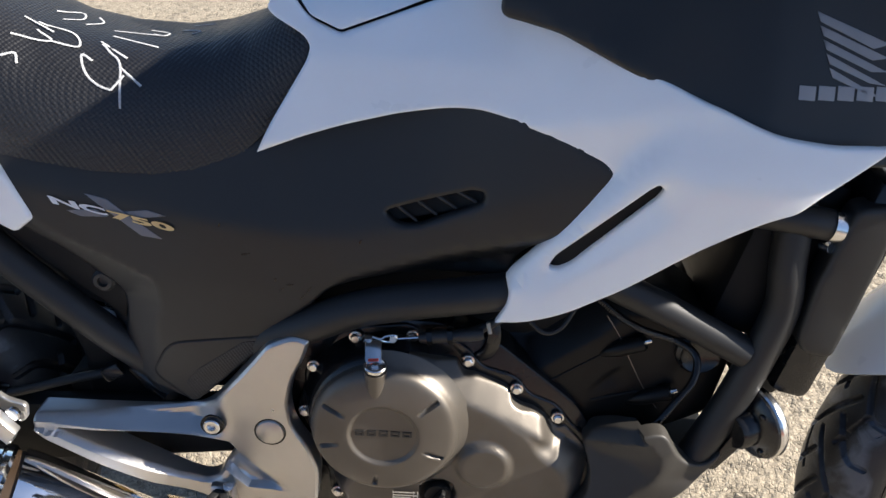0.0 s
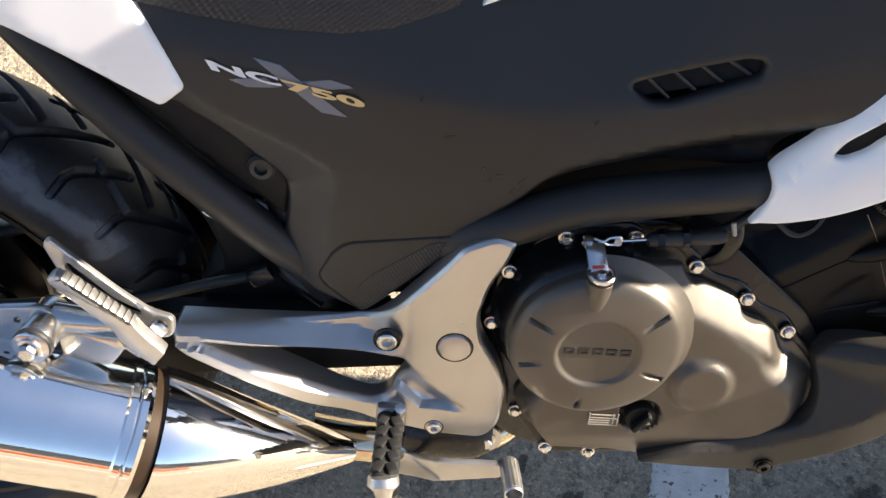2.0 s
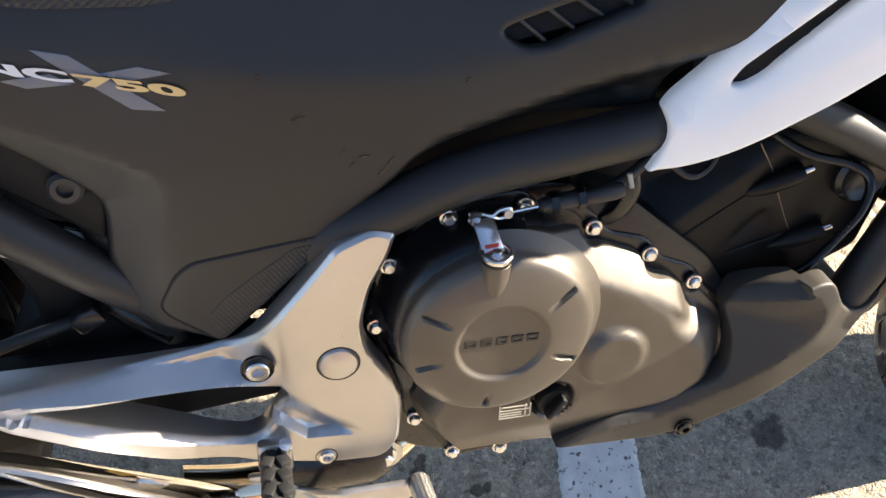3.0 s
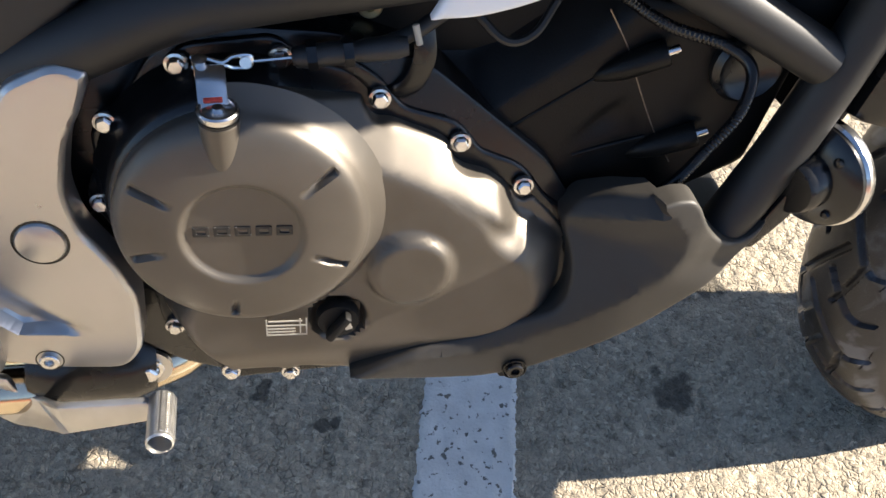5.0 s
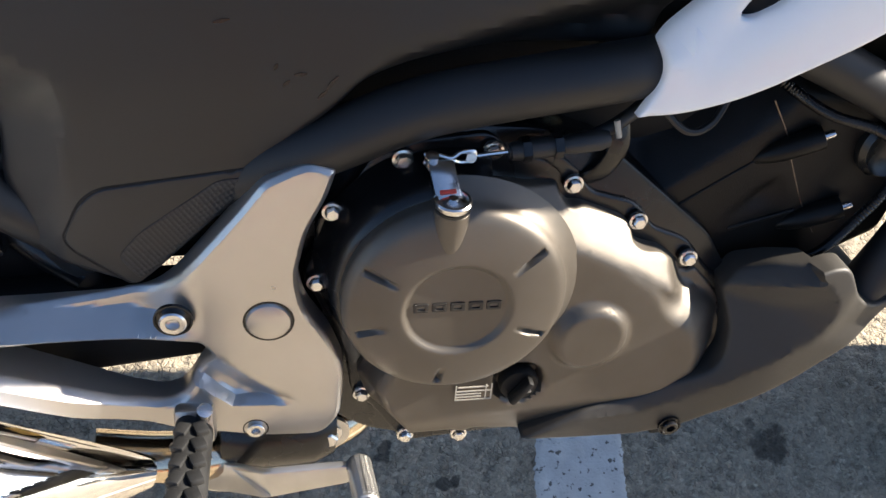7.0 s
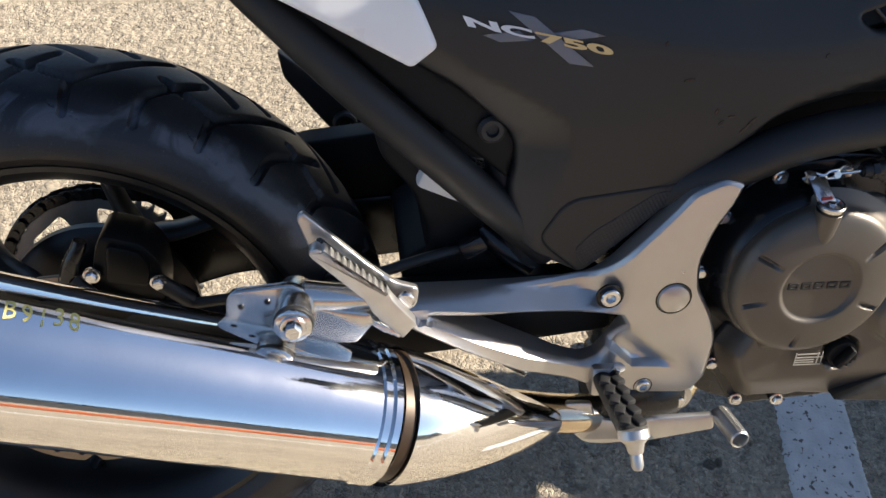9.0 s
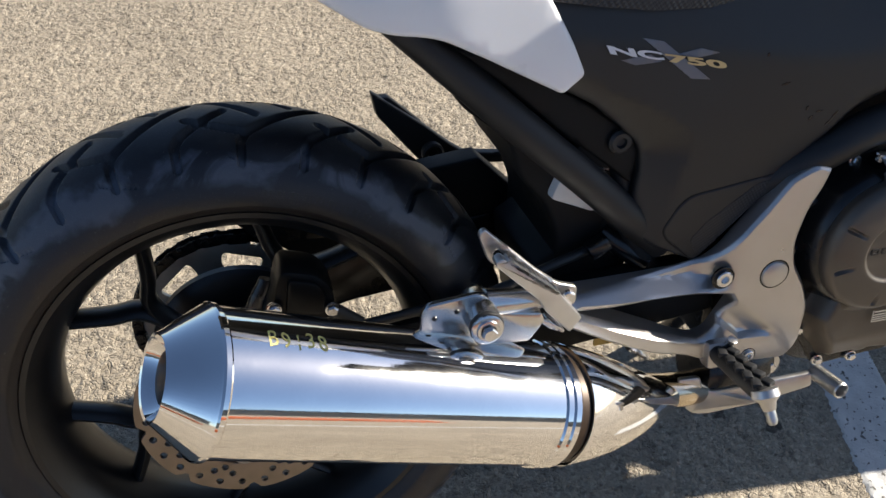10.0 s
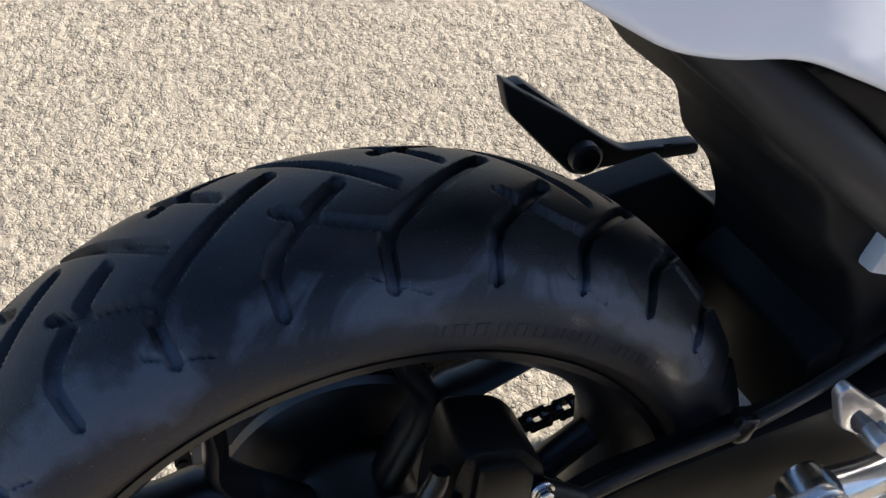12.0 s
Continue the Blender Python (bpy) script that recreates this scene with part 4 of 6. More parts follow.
bm = lathe([(0, 0), (0.013, 0), (0.013, 0.003), (0.010, 0.006), (0.006, 0.006), (0.005, 0.002), (0, 0.002)], at_side(0.405, -0.106, 0.588), 24)
INNER = [(0.205, 0.712), (0.262, 0.690), (0.335, 0.652), (0.372, 0.630), (0.410, 0.600), (0.430, 0.575), (0.424, 0.535), (0.395, 0.560), (0.345, 0.600), (0.28, 0.660)]
inner = part("inner_panel", panel(fillet(INNER, 0.008), lambda x, z, d: -0.104, 0.006, (), 0.015, 0.004), PLASTIC_DARK, bike, "black inner side panel")
part("rubber_plug", bm, RUBBER_CLEAN, inner)
for x, z, a, l in ((0.57, 0.640, 10, 0.010), (0.615, 0.606, 5, 0.008), (0.600, 0.611, 60, 0.005), (0.606, 0.600, 40, 0.006), (0.634, 0.600, 50, 0.012), (0.628, 0.592, 40, 0.008), (0.545, 0.672, 70, 0.004), (0.69, 0.66, 60, 0.005)):
    m = Matrix.Translation((x, side_face(x, z, 0.1) - 0.0002, z)) @ SIDE @ Matrix.Rotation(radians(a), 4, "Z")
    part("scuff", prism([(-l / 2, -0.0006), (0, -0.0012), (l / 2, -0.0003), (l / 2, 0.0005), (0, 0.0013), (-l / 2, 0.0003)], 0.0006, m, 0), BLACK_METAL, side_panel)


def white_face(x, z, d):
    """The fairing: swells out towards the front, with a rolled lip along the side panel and a ridge at its nose."""
    y = -0.131 - 0.26 * max(0.0, min(x, 1.06) - 0.84) - 0.10 * max(0.0, x - 1.06)
    y -= 0.016 * smooth((x - 0.842) * 0.79 - (z - 0.632) * 0.61, -0.004, 0.014) * (1 - smooth(z, 0.755, 0.83))
    y = max(y, -0.215)
    y += 0.34 * max(0.0, z - (0.765 + 0.25 * max(0.0, x - 0.75) * (x < 1.4)))
    y += 0.30 * max(0.0, z - 0.845) * (1 - smooth(x, 0.75, 0.9))
    y += 0.07 * max(0.0, (x - 1.046) * 0.845 - (z - 0.802) * 0.536)
    hollow = abs((z - 0.655) - 0.90 * (x - 0.887)) / 1.35
    y += 0.006 * (1 - smooth(hollow, 0.004, 0.020)) * smooth(x, 0.85, 0.88) * (1 - smooth(x, 0.975, 1.0))
    return y


WHITE_PANEL = [(0.588, 0.752, 0.002), (0.627, 0.768), (0.672, 0.782), (0.726, 0.795), (0.778, 0.803), (0.806, 0.803), (0.834, 0.797), (0.888, 0.779), (0.926, 0.765, 0.01), (0.934, 0.756, 0.008), (0.931, 0.750, 0.006), (0.918, 0.733), (0.895, 0.702), (0.870, 0.667), (0.846, 0.638), (0.841, 0.629, 0.004), (0.8425, 0.625), (0.845, 0.616), (0.8435, 0.604), (0.838, 0.591), (0.832, 0.580, 0.002), (0.858, 0.5845), (0.886, 0.596), (0.907, 0.608), (0.933, 0.627), (0.953, 0.641), (0.977, 0.661), (1.000, 0.681), (1.022, 0.699), (1.044, 0.715), (1.063, 0.728), (1.080, 0.736), (1.096, 0.742), (1.112, 0.759), (1.128, 0.772), (1.142, 0.783), (1.172, 0.806, 0.002), (1.141, 0.805), (1.122, 0.804), (1.099, 0.806), (1.075, 0.809), (1.050, 0.817), (1.026, 0.827), (1.004, 0.834), (0.982, 0.843), (0.932, 0.863), (0.878, 0.885), (0.846, 0.899), (0.838, 0.908, 0.01), (0.838, 0.93), (0.80, 0.93), (0.792, 0.906), (0.668, 0.863, 0.004), (0.636, 0.875), (0.612, 0.900), (0.600, 0.895), (0.594, 0.883), (0.602, 0.876), (0.632, 0.861), (0.640, 0.852, 0.008), (0.637, 0.840), (0.601, 0.779)]
SLOT = [(0.882, 0.652, 0.006), (0.889, 0.667), (0.966, 0.750), (0.974, 0.757, 0.004), (0.980, 0.751, 0.005), (0.976, 0.742), (0.904, 0.660), (0.891, 0.651, 0.006)]
shroud = part("side_fairing", panel(fillet(WHITE_PANEL, 0.012), white_face, 0.009, [fillet(SLOT, 0.003)], 0.009, 0.0035, creases=[[(1.046, 0.800), (1.010, 0.7433)]]), WHITE, bike, "glossy pearl white side fairing with a black slot")
part("slot_back", panel(fillet([(0.870, 0.648), (0.966, 0.764), (0.990, 0.758), (0.987, 0.738), (0.900, 0.643)], 0.004), lambda x, z, d: white_face(x, z, d) + 0.011, 0.004, (), 0.02, 0.002), PLASTIC_DARK, shroud)
LID = [(0.6145, 0.902), (0.638, 0.8775), (0.668, 0.866, 0.004), (0.790, 0.908), (0.80, 0.95), (0.61, 0.95)]
part("storage_lid", panel(fillet(LID, 0.004), lambda x, z, d: white_face(x, z, d) + 0.001 + 0.5 * max(0, z - 0.88), 0.008, (), 0.012, 0.003), WHITE, bike, "white storage compartment lid")
part("lid_gap", panel(fillet([(0.60, 0.905), (0.636, 0.866), (0.668, 0.852), (0.80, 0.895), (0.81, 0.955), (0.60, 0.955)], 0.004), lambda x, z, d: white_face(x, z, d) + 0.012 + 0.5 * max(0, z - 0.88), 0.006, (), 0.02, 0.002), PLASTIC_DARK, shroud)


def top_face(x, z, d):
    return white_face(x, 0.83, d) - 0.34 * max(0.0, 0.065 - 0.25 * max(0.0, x - 0.75)) + 0.010 + 0.42 * max(0.0, z - (0.80 - 0.42 * (x - 1.08))) * (1 - 0.25 * smooth(x, 0.9, 1.1))


TOP = [(0.820, 0.892), (0.876, 0.880), (0.927, 0.857), (0.980, 0.834), (1.034, 0.811), (1.088, 0.788), (1.130, 0.780), (1.215, 0.782), (1.24, 0.86), (1.22, 0.98), (1.05, 1.02), (0.86, 1.00), (0.825, 0.95)]
tank_side = part("upper_cover", panel(fillet(TOP, 0.01), top_face, 0.008, (), 0.012, 0.004), PLASTIC, bike, "textured black upper fairing cover")


def seat_bm():
    """A bench seat: rounded cross sections, narrow at the nose, that climb up to the lid."""
    bm = bmesh.new()
    rows = [
        (-0.05, 0.86, 0.10, 0.98, 0.80), (0.10, 0.80, 0.125, 0.96, 0.80), (0.22, 0.762, 0.132, 0.93, 0.80), (0.30, 0.744, 0.128, 0.880, 0.72),
        (0.36, 0.733, 0.128, 0.853, 0.70), (0.42, 0.724, 0.126, 0.842, 0.68), (0.48, 0.721, 0.121, 0.840, 0.64), (0.53, 0.727, 0.114, 0.848, 0.60),
        (0.57, 0.744, 0.108, 0.862, 0.58), (0.60, 0.772, 0.104, 0.880, 0.58), (0.622, 0.806, 0.101, 0.888, 0.58), (0.637, 0.838, 0.096, 0.885, 0.60), (0.641, 0.850, 0.090, 0.872, 0.60),
    ]
    path = [Vector(r[:4]) for r in rows]
    seg = 26
    rings = []
    fine = []
    for a, b in zip(rows, rows[1:]):
        for j in range(5):
            u = j / 5
            fine.append([p + (q - p) * u for p, q in zip(a, b)])
    fine.append(list(rows[-1]))
    for x, zb, w, zt, full in fine:
        ring = []
        for k in range(seg + 1):
            a = math.pi * k / seg
            c, s = math.cos(a), math.sin(a)
            y = -w * math.copysign(abs(c) ** 0.62, c)
            z = zb + (zt - zb) * (abs(s) ** (0.75 + 0.3 * full))
            ring.append(bm.verts.new((x, y, z)))
        rings.append(ring)
    for a, b in zip(rings, rings[1:]):
        for k in range(seg):
            bm.faces.new((a[k], a[k + 1], b[k + 1], b[k]))
        bm.faces.new((a[seg], a[0], b[0], b[seg]))
    bm.faces.new(rings[0])
    bm.faces.new(list(reversed(rings[-1])))
    bmesh.ops.recalc_face_normals(bm, faces=bm.faces[:])
    return bm


seat = part("seat", seat_bm(), SEAT, bike, "black embossed vinyl seat with white chalk marks", 60)

TAIL = [(0.04, 0.86), (0.07, 0.79, 0.02), (0.105, 0.757), (0.150, 0.727, 0.02), (0.175, 0.7205, 0.01), (0.212, 0.717, 0.03), (0.255, 0.695), (0.331, 0.6535, 0.005), (0.353, 0.671, 0.006), (0.339, 0.703), (0.309, 0.757), (0.272, 0.81), (0.16, 0.85)]


def tail_face(x, z, d):
    return -0.134 + 0.038 * smooth(0.24 - x, 0.0, 0.24) + 0.25 * max(0, z - 0.76)


tail = part("tail_fairing", panel(fillet(TAIL, 0.01), tail_face, 0.012, (), 0.012, 0.005), WHITE, bike, "glossy pearl white tail fairing")
part("tail_core", block(pose(0.18, 0, 0.83, 0, 18, 0), 0.30, 0.13, 0.09, 0.02), PLASTIC_DARK, tail)
part("far_tail_fairing", panel(fillet(TAIL, 0.01), lambda x, z, d: tail_face(x, z, d), 0.012, (), 0.03, 0.005, frame_m=Matrix.Scale(-1, 4, (0, 1, 0))), WHITE, tail)


# ---- engine ----
part("engine_block", block(pose(0.80, 0.0, 0.36), 0.30, 0.20, 0.20, 0.02), BLACK_METAL, bike, "black engine crankcase")
part("engine_rear", block(pose(0.60, 0.0, 0.43), 0.13, 0.19, 0.26, 0.02), BLACK_METAL, bike, "black rear part of the engine")
CASE = [(0.618, 0.300), (0.636, 0.495), (0.668, 0.545), (0.700, 0.560), (0.78, 0.556), (0.84, 0.535), (0.93, 0.46), (0.97, 0.40), (0.97, 0.30), (0.90, 0.262), (0.70, 0.255), (0.66, 0.268)]
part("crankcase_half", prism(fillet(CASE, 0.012), 0.06, Matrix.Translation((0, -0.080, 0)) @ SIDE, 0.004), BLACK_METAL, bike)

COVER_LINE = [(0.641, 0.502), (0.671, 0.530), (0.684, 0.549, 0.012), (0.702, 0.551), (0.743, 0.556, 0.014), (0.757, 0.541), (0.781, 0.534), (0.806, 0.528, 0.012), (0.824, 0.505), (0.862, 0.494, 0.012), (0.879, 0.471), (0.911, 0.458, 0.012), (0.930, 0.432), (0.951, 0.415), (0.957, 0.385), (0.964, 0.356), (0.957, 0.322), (0.922, 0.297), (0.885, 0.285), (0.794, 0.259), (0.748, 0.256), (0.693, 0.251, 0.012), (0.670, 0.290), (0.648, 0.318), (0.644, 0.354), (0.622, 0.415), (0.610, 0.436, 0.012), (0.622, 0.458), (0.622, 0.490, 0.012)]
BRONZE = [(0.718 + 0.0800 * math.cos(radians(a)), 0.446 + 0.0800 * math.sin(radians(a)), 0.02) for a in range(232, 62, -10)]
BRONZE += [(0.772, 0.517), (0.795, 0.515, 0.003), (0.799, 0.505), (0.805, 0.499, 0.005), (0.814, 0.499), (0.836, 0.490), (0.850, 0.484), (0.856, 0.479), (0.858, 0.468, 0.005), (0.865, 0.462, 0.005), (0.873, 0.459), (0.884, 0.456), (0.901, 0.443), (0.906, 0.438), (0.908, 0.432, 0.004), (0.914, 0.428, 0.004), (0.921, 0.432), (0.939, 0.414), (0.949, 0.401), (0.961, 0.369), (0.960, 0.340), (0.952, 0.322), (0.922, 0.297), (0.885, 0.285), (0.794, 0.262), (0.752, 0.268, 0.004), (0.742, 0.259, 0.006), (0.730, 0.268), (0.706, 0.268, 0.004), (0.690, 0.262, 0.008), (0.672, 0.300), (0.660, 0.320), (0.652, 0.345)]
DISC = (0.718, 0.446)
BOSS = (0.8297, 0.3930)


GROOVES = ((38, 0.047, 0.075), (152, 0.047, 0.075), (196, 0.050, 0.074), (-24, 0.047, 0.073), (-98, 0.055, 0.073))


SHOULDER = [(0.770, 0.490), (0.794, 0.481), (0.815, 0.472), (0.842, 0.458), (0.870, 0.442), (0.888, 0.430), (0.960, 0.385)]


def cover_face(x, z, d):
    """The casting round the disc: a flat with a bevel above its shoulder line, a round boss and a sunk seat for the filler cap."""
    over = (z - float(np.interp(x, [p[0] for p in SHOULDER], [p[1] for p in SHOULDER]))) * 0.88
    rim = 0.028 * (1 - smooth(d, 0.0, 0.018 + 0.020 * smooth(x, 0.84, 0.92))) * (1 - smooth(over, -0.012, 0.004) * (1 - smooth(x, 0.888, 0.915)))
    y = min(-0.1165, -0.147 + rim + 0.50 * (over + math.sqrt(over * over + 0.000006)))
    y += 0.014 * smooth(0.318 + 0.05 * (x - 0.7) - z, 0.0, 0.045)
    r = math.hypot(x - DISC[0], z - DISC[1])
    if r < 0.083:
        y = max(y, -0.140)
    b = math.hypot(x - BOSS[0], z - BOSS[1])
    if b < 0.042:
        y -= 0.008 * (1 - smooth(b, 0.0255, 0.034))
    c = math.hypot(x - 0.779, z - 0.347)
    if c < 0.024:
        y = y + (-0.134 - y) * (1 - smooth(c, 0.017, 0.022))
    return y


def disc_rise(r):
    """Height of the round lid at a distance from its middle: a dish, a crowned ring, then the collar."""
    if r < 0.0402:
        return 0.1695 + 0.0034 * smooth(r, 0.0350, 0.0402)
    if r < 0.0802:
        u = (r - 0.0402) / 0.0400
        return 0.1729 - 0.0060 * u**1.6 - 0.0050 * u**14
    return float(np.interp(r, (0.0802, 0.0812, 0.0830, 0.0880, 0.0945), (0.1619, 0.1595, 0.1555, 0.1505, 0.1455)))


def disc_bm():
    """The round clutch lid, dished in the middle, with five tapering grooves and a sloped collar on its forward side."""
    bm = bmesh.new()
    radii = [0.0, *np.linspace(0.010, 0.0345, 6), 0.0350, 0.0362, 0.0377, 0.0392, 0.0402, *np.linspace(0.0415, 0.0802, 34), 0.0812, 0.0830, 0.0855, 0.0880, 0.0945]
    rise = [disc_rise(r) for r in radii]
    seg = 288
    rows = []
    for r, h in zip(radii, rise):
        row = []
        for k in range(1 if r == 0 else seg):
            a = 2 * math.pi * k / seg
            turn = (math.degrees(a) + 180) % 360 - 180
            q, lift = r, h
            if r > 0.0812:
                collar = smooth(turn, -118.0, -108.0) * (1 - smooth(turn, 96.0, 106.0))
                q = 0.0812 + (r - 0.0812) * collar
            for ang, r0, r1 in GROOVES:
                v = abs(math.sin(a - radians(ang))) * r
                if math.cos(a - radians(ang)) > 0 and r0 < r < r1 and v < 0.0030:
                    lift -= 0.0042 * min(1.0, 1.6 * (1 - v / 0.0030)) * min(1.0, (r - r0) / 0.012, (r1 - r) / 0.002)
            row.append(bm.verts.new((DISC[0] + q * math.cos(a), -lift, DISC[1] + q * math.sin(a))))
        rows.append(row)
    for p, q in zip(rows, rows[1:]):
        for k in range(seg):
            j = (k + 1) % seg
            bm.faces.new((p[0], q[j], q[k]) if len(p) == 1 else (p[k], p[j], q[j], q[k]))
    bmesh.ops.recalc_face_normals(bm, faces=bm.faces[:])
    return bm


def flange_face(x, z, d):
    r = math.hypot(x - DISC[0], z - DISC[1])
    return -0.1135 - 0.010 * smooth(d, 0.016, 0.040) * (1 - smooth(r, 0.085, 0.115))


flange = part("crankcase_flange", panel(fillet(COVER_LINE, 0.006), flange_face, 0.016, (), 0.006, 0.003), BLACK_METAL, bike, "gloss black crankcase flange")
bm = bmesh.new()
steps = [(0.0785, 0.1500), (0.0820, 0.1500), (0.0850, 0.1470), (0.0885, 0.1370), (0.0920, 0.1240), (0.0955, 0.1165), (0.0990, 0.1120)]
rows = [[bm.verts.new((DISC[0] + r * math.cos(radians(a)), -h, DISC[1] + r * math.sin(radians(a)))) for a in range(74, 253, 2)] for r, h in steps]
for p, q in zip(rows, rows[1:]):
    for k in range(len(p) - 1):
        bm.faces.new((p[k], p[k + 1], q[k + 1], q[k]))
part("collar", bm, BLACK_METAL, flange, "", 50)
cover = part("clutch_cover", panel(fillet(BRONZE, 0.006), cover_face, 0.030, (), 0.0035, 0.0022, creases=[SHOULDER[:-1]]), COVER, bike, "bronze grey cast clutch cover", 50)
part("round_lid", disc_bm(), COVER, cover, "round lid with five grooves", 40)
for x, z, y in ((0.682, 0.538, -0.118), (0.745, 0.543, -0.118), (0.807, 0.514, -0.118), (0.863, 0.480, -0.118), (0.912, 0.443, -0.118), (0.634, 0.497, -0.118), (0.622, 0.435, -0.118), (0.695, 0.263, -0.116), (0.742, 0.262, -0.118), (0.657, 0.316, -0.116)):
    hex_bolt(cover, x, y, z, 0.0052, turn=(x * 977) % 60)
# raised mark on the disc: five plain bars, as its lettering is a maker's name
for k in range(5):
    x = 0.6920 + 0.013 * k
    ring = [(-0.0052, -0.0038), (0.0052, -0.0038), (0.0052, 0.0038), (-0.0052, 0.0038)]
    eye = [(-0.0028, -0.0016), (0.0028, -0.0016), (0.0028, 0.0016), (-0.0028, 0.0016)]
    bm = panel(fillet(ring, 0.001, 2), lambda px, pz, d: 0.0, 0.0020, [fillet(eye, 0.0006, 2)], 0.01, 0.0003, frame_m=Matrix.Translation((x, -0.1705, DISC[1] + 0.002)))
    part("raised_mark", bm, COVER_DARK, cover, "dark raised bar")
cap = part("oil_filler_cap", lathe([(0, 0), (0.0158, 0), (0.0158, 0.006), (0.0145, 0.009), (0, 0.009)], at_side(0.779, -0.142, 0.347), 36), PLASTIC_DARK, cover, "black plastic oil filler cap")
part("grip", block(at_side(0.779, -0.156, 0.347, 55), 0.026, 0.0062, 0.010, 0.002), PLASTIC_DARK, cap)
bm = bmesh.new()
prism([(-0.0025, -0.003), (0.0025, -0.003), (0.0025, 0.003), (-0.0025, 0.003)], 0.0006, at_side(0.786, -0.1520, 0.343, 20), 0, bm)
part("mark", bm, LABEL, cap)
bm = bmesh.new()
for k, (z, w, x0) in enumerate(((0.3510, 0.024, 0.002), (0.3468, 0.029, 0.0), (0.3436, 0.021, 0.0), (0.3406, 0.021, 0.0), (0.3376, 0.029, 0.0))):
    prism([(0, -0.0006), (w, -0.0006), (w, 0.0006), (0, 0.0006)], 0.0006, at_side(0.727 + x0, min(cover_face(0.727 + w * k / 4, z, 0.05) for k in range(5)) - 0.0055, z), 0, bm)
for x in (0.7275, 0.7515, 0.7560):
    prism([(-0.0005, -0.008), (0.0005, -0.008), (0.0005, 0.008), (-0.0005, 0.008)], 0.0006, at_side(x, min(cover_face(x, 0.337 + 0.004 * k, 0.05) for k in range(5)) - 0.0055, 0.345), 0, bm)
part("oil_label", bm, LABEL, cover, "small pale printed oil label", kind="stuff")

# clutch lever and cable
LEVER = axis_frame((0.7093, -0.1655, 0.5300), (0.0, -0.12, 0.99))
END = Vector((0.7035, -0.138, 0.5485))
lever = part("clutch_lever", block(axis_frame((0.7055, -0.1515, 0.5405), (-0.003, 0.024, 0.015)), 0.0180, 0.0034, 0.029, 0.0014), STEEL, bike, "bright plated clutch release lever")
part("shaft_cap", lathe([(0, 0.0), (0.0118, 0.0), (0.0126, 0.0015), (0.0126, 0.0045), (0.0115, 0.0055), (0.0098, 0.0055), (0.0090, 0.0042), (0.0045, 0.0050), (0.0030, 0.0062), (0, 0.0062)], LEVER, 36), STEEL, lever)
part("shaft_washer", lathe([(0, -0.0022), (0.0121, -0.0022), (0.0121, -0.0006), (0, -0.0004)], LEVER, 32), BLACK_METAL, lever)
part("lever_boss", lathe([(0, -0.062), (0.0055, -0.060), (0.0090, -0.050), (0.0108, -0.036), (0.0118, -0.012), (0.0120, -0.003), (0.0108, -0.0022), (0, -0.0022)], LEVER, 36), COVER, cover)
part("paint_dab", block(axis_frame((0.7065, -0.1610, 0.5375), (-0.003, 0.024, 0.015)), 0.011, 0.0016, 0.0030, 0.0005), RED, lever)
for s in (-1, 1):
    part("clevis", tube([END + Vector((-0.010, 0.002, 0.003 * s)), END + Vector((-0.002, 0.001, 0.0042 * s - 0.001)), END + Vector((0.008, 0.0, 0.001 * s)), END + Vector((0.014, 0.002, 0.0035 * s)), END + Vector((0.023, 0.004, 0.0038 * s)), END + Vector((0.025, 0.004, 0.0))], 0.0016, 8), STEEL, lever)
part("barrel", lathe([(0, -0.005), (0.0036, -0.005), (0.0036, 0.005), (0, 0.005)], axis_frame(END + Vector((0.021, 0.004, 0.0)), (0.1, -1, 0.2)), 14), STEEL, lever)
part("pivot_pin", lathe([(0, -0.006), (0.0040, -0.006), (0.0046, 0.004), (0, 0.0055)], axis_frame(END + Vector((-0.005, 0.0, 0.0)), (0, -0.3, 0.95)), 16), STEEL, lever)
cable = part("clutch_cable", tube([(0.752, -0.130, 0.549), (0.80, -0.128, 0.555), (0.84, -0.118, 0.570), (0.90, -0.10, 0.62), (1.0, -0.08, 0.70)], 0.005, 12), RUBBER_CLEAN, bike, "black clutch cable with a bare wire end")
part("wire", tube([(0.726, -0.134, 0.5480), (0.762, -0.130, 0.5500)], 0.0016, 8, None, 2, False), STEEL, cable)
for x in (0.764, 0.786):
    part("adjuster_nut", lathe([(0, -0.003), (0.0092, -0.003), (0.0092, 0.003), (0, 0.003)], axis_frame((x, -0.130, 0.5500 + 0.12 * (x - 0.763)), (1, 0.02, 0.12)), 6), BLACK_METAL, cable)
for x, w in ((0.7735, 0.020), (0.806, 0.016)):
    part("boot", lathe([(0, -w), (0.0062, -w), (0.0074, -w * 0.6), (0.0074, w * 0.6), (0.0058, w), (0, w)], axis_frame((x, -0.130, 0.5500 + 0.12 * (x - 0.763)), (1, 0.02, 0.12)), 18), RUBBER_CLEAN, cable)
part("stay", prism(fillet([(0.764, 0.545), (0.775, 0.549), (0.800, 0.532), (0.812, 0.522), (0.804, 0.514), (0.790, 0.528)], 0.004), 0.004, Matrix.Translation((0, -0.113, 0)) @ SIDE, 0.001), BLACK_METAL, cable)
part("clip", tube([(0.832, -0.118, 0.566), (0.834, -0.121, 0.545), (0.828, -0.116, 0.524), (0.818, -0.110, 0.514)], 0.0062, 10, None, 6, True, (0.5, 1.2)), BLACK_METAL, cable)
part("clip_band", tube([(0.826, -0.128, 0.570), (0.829, -0.130, 0.558)], 0.0022, 8, None, 3, False), LABEL, cable)
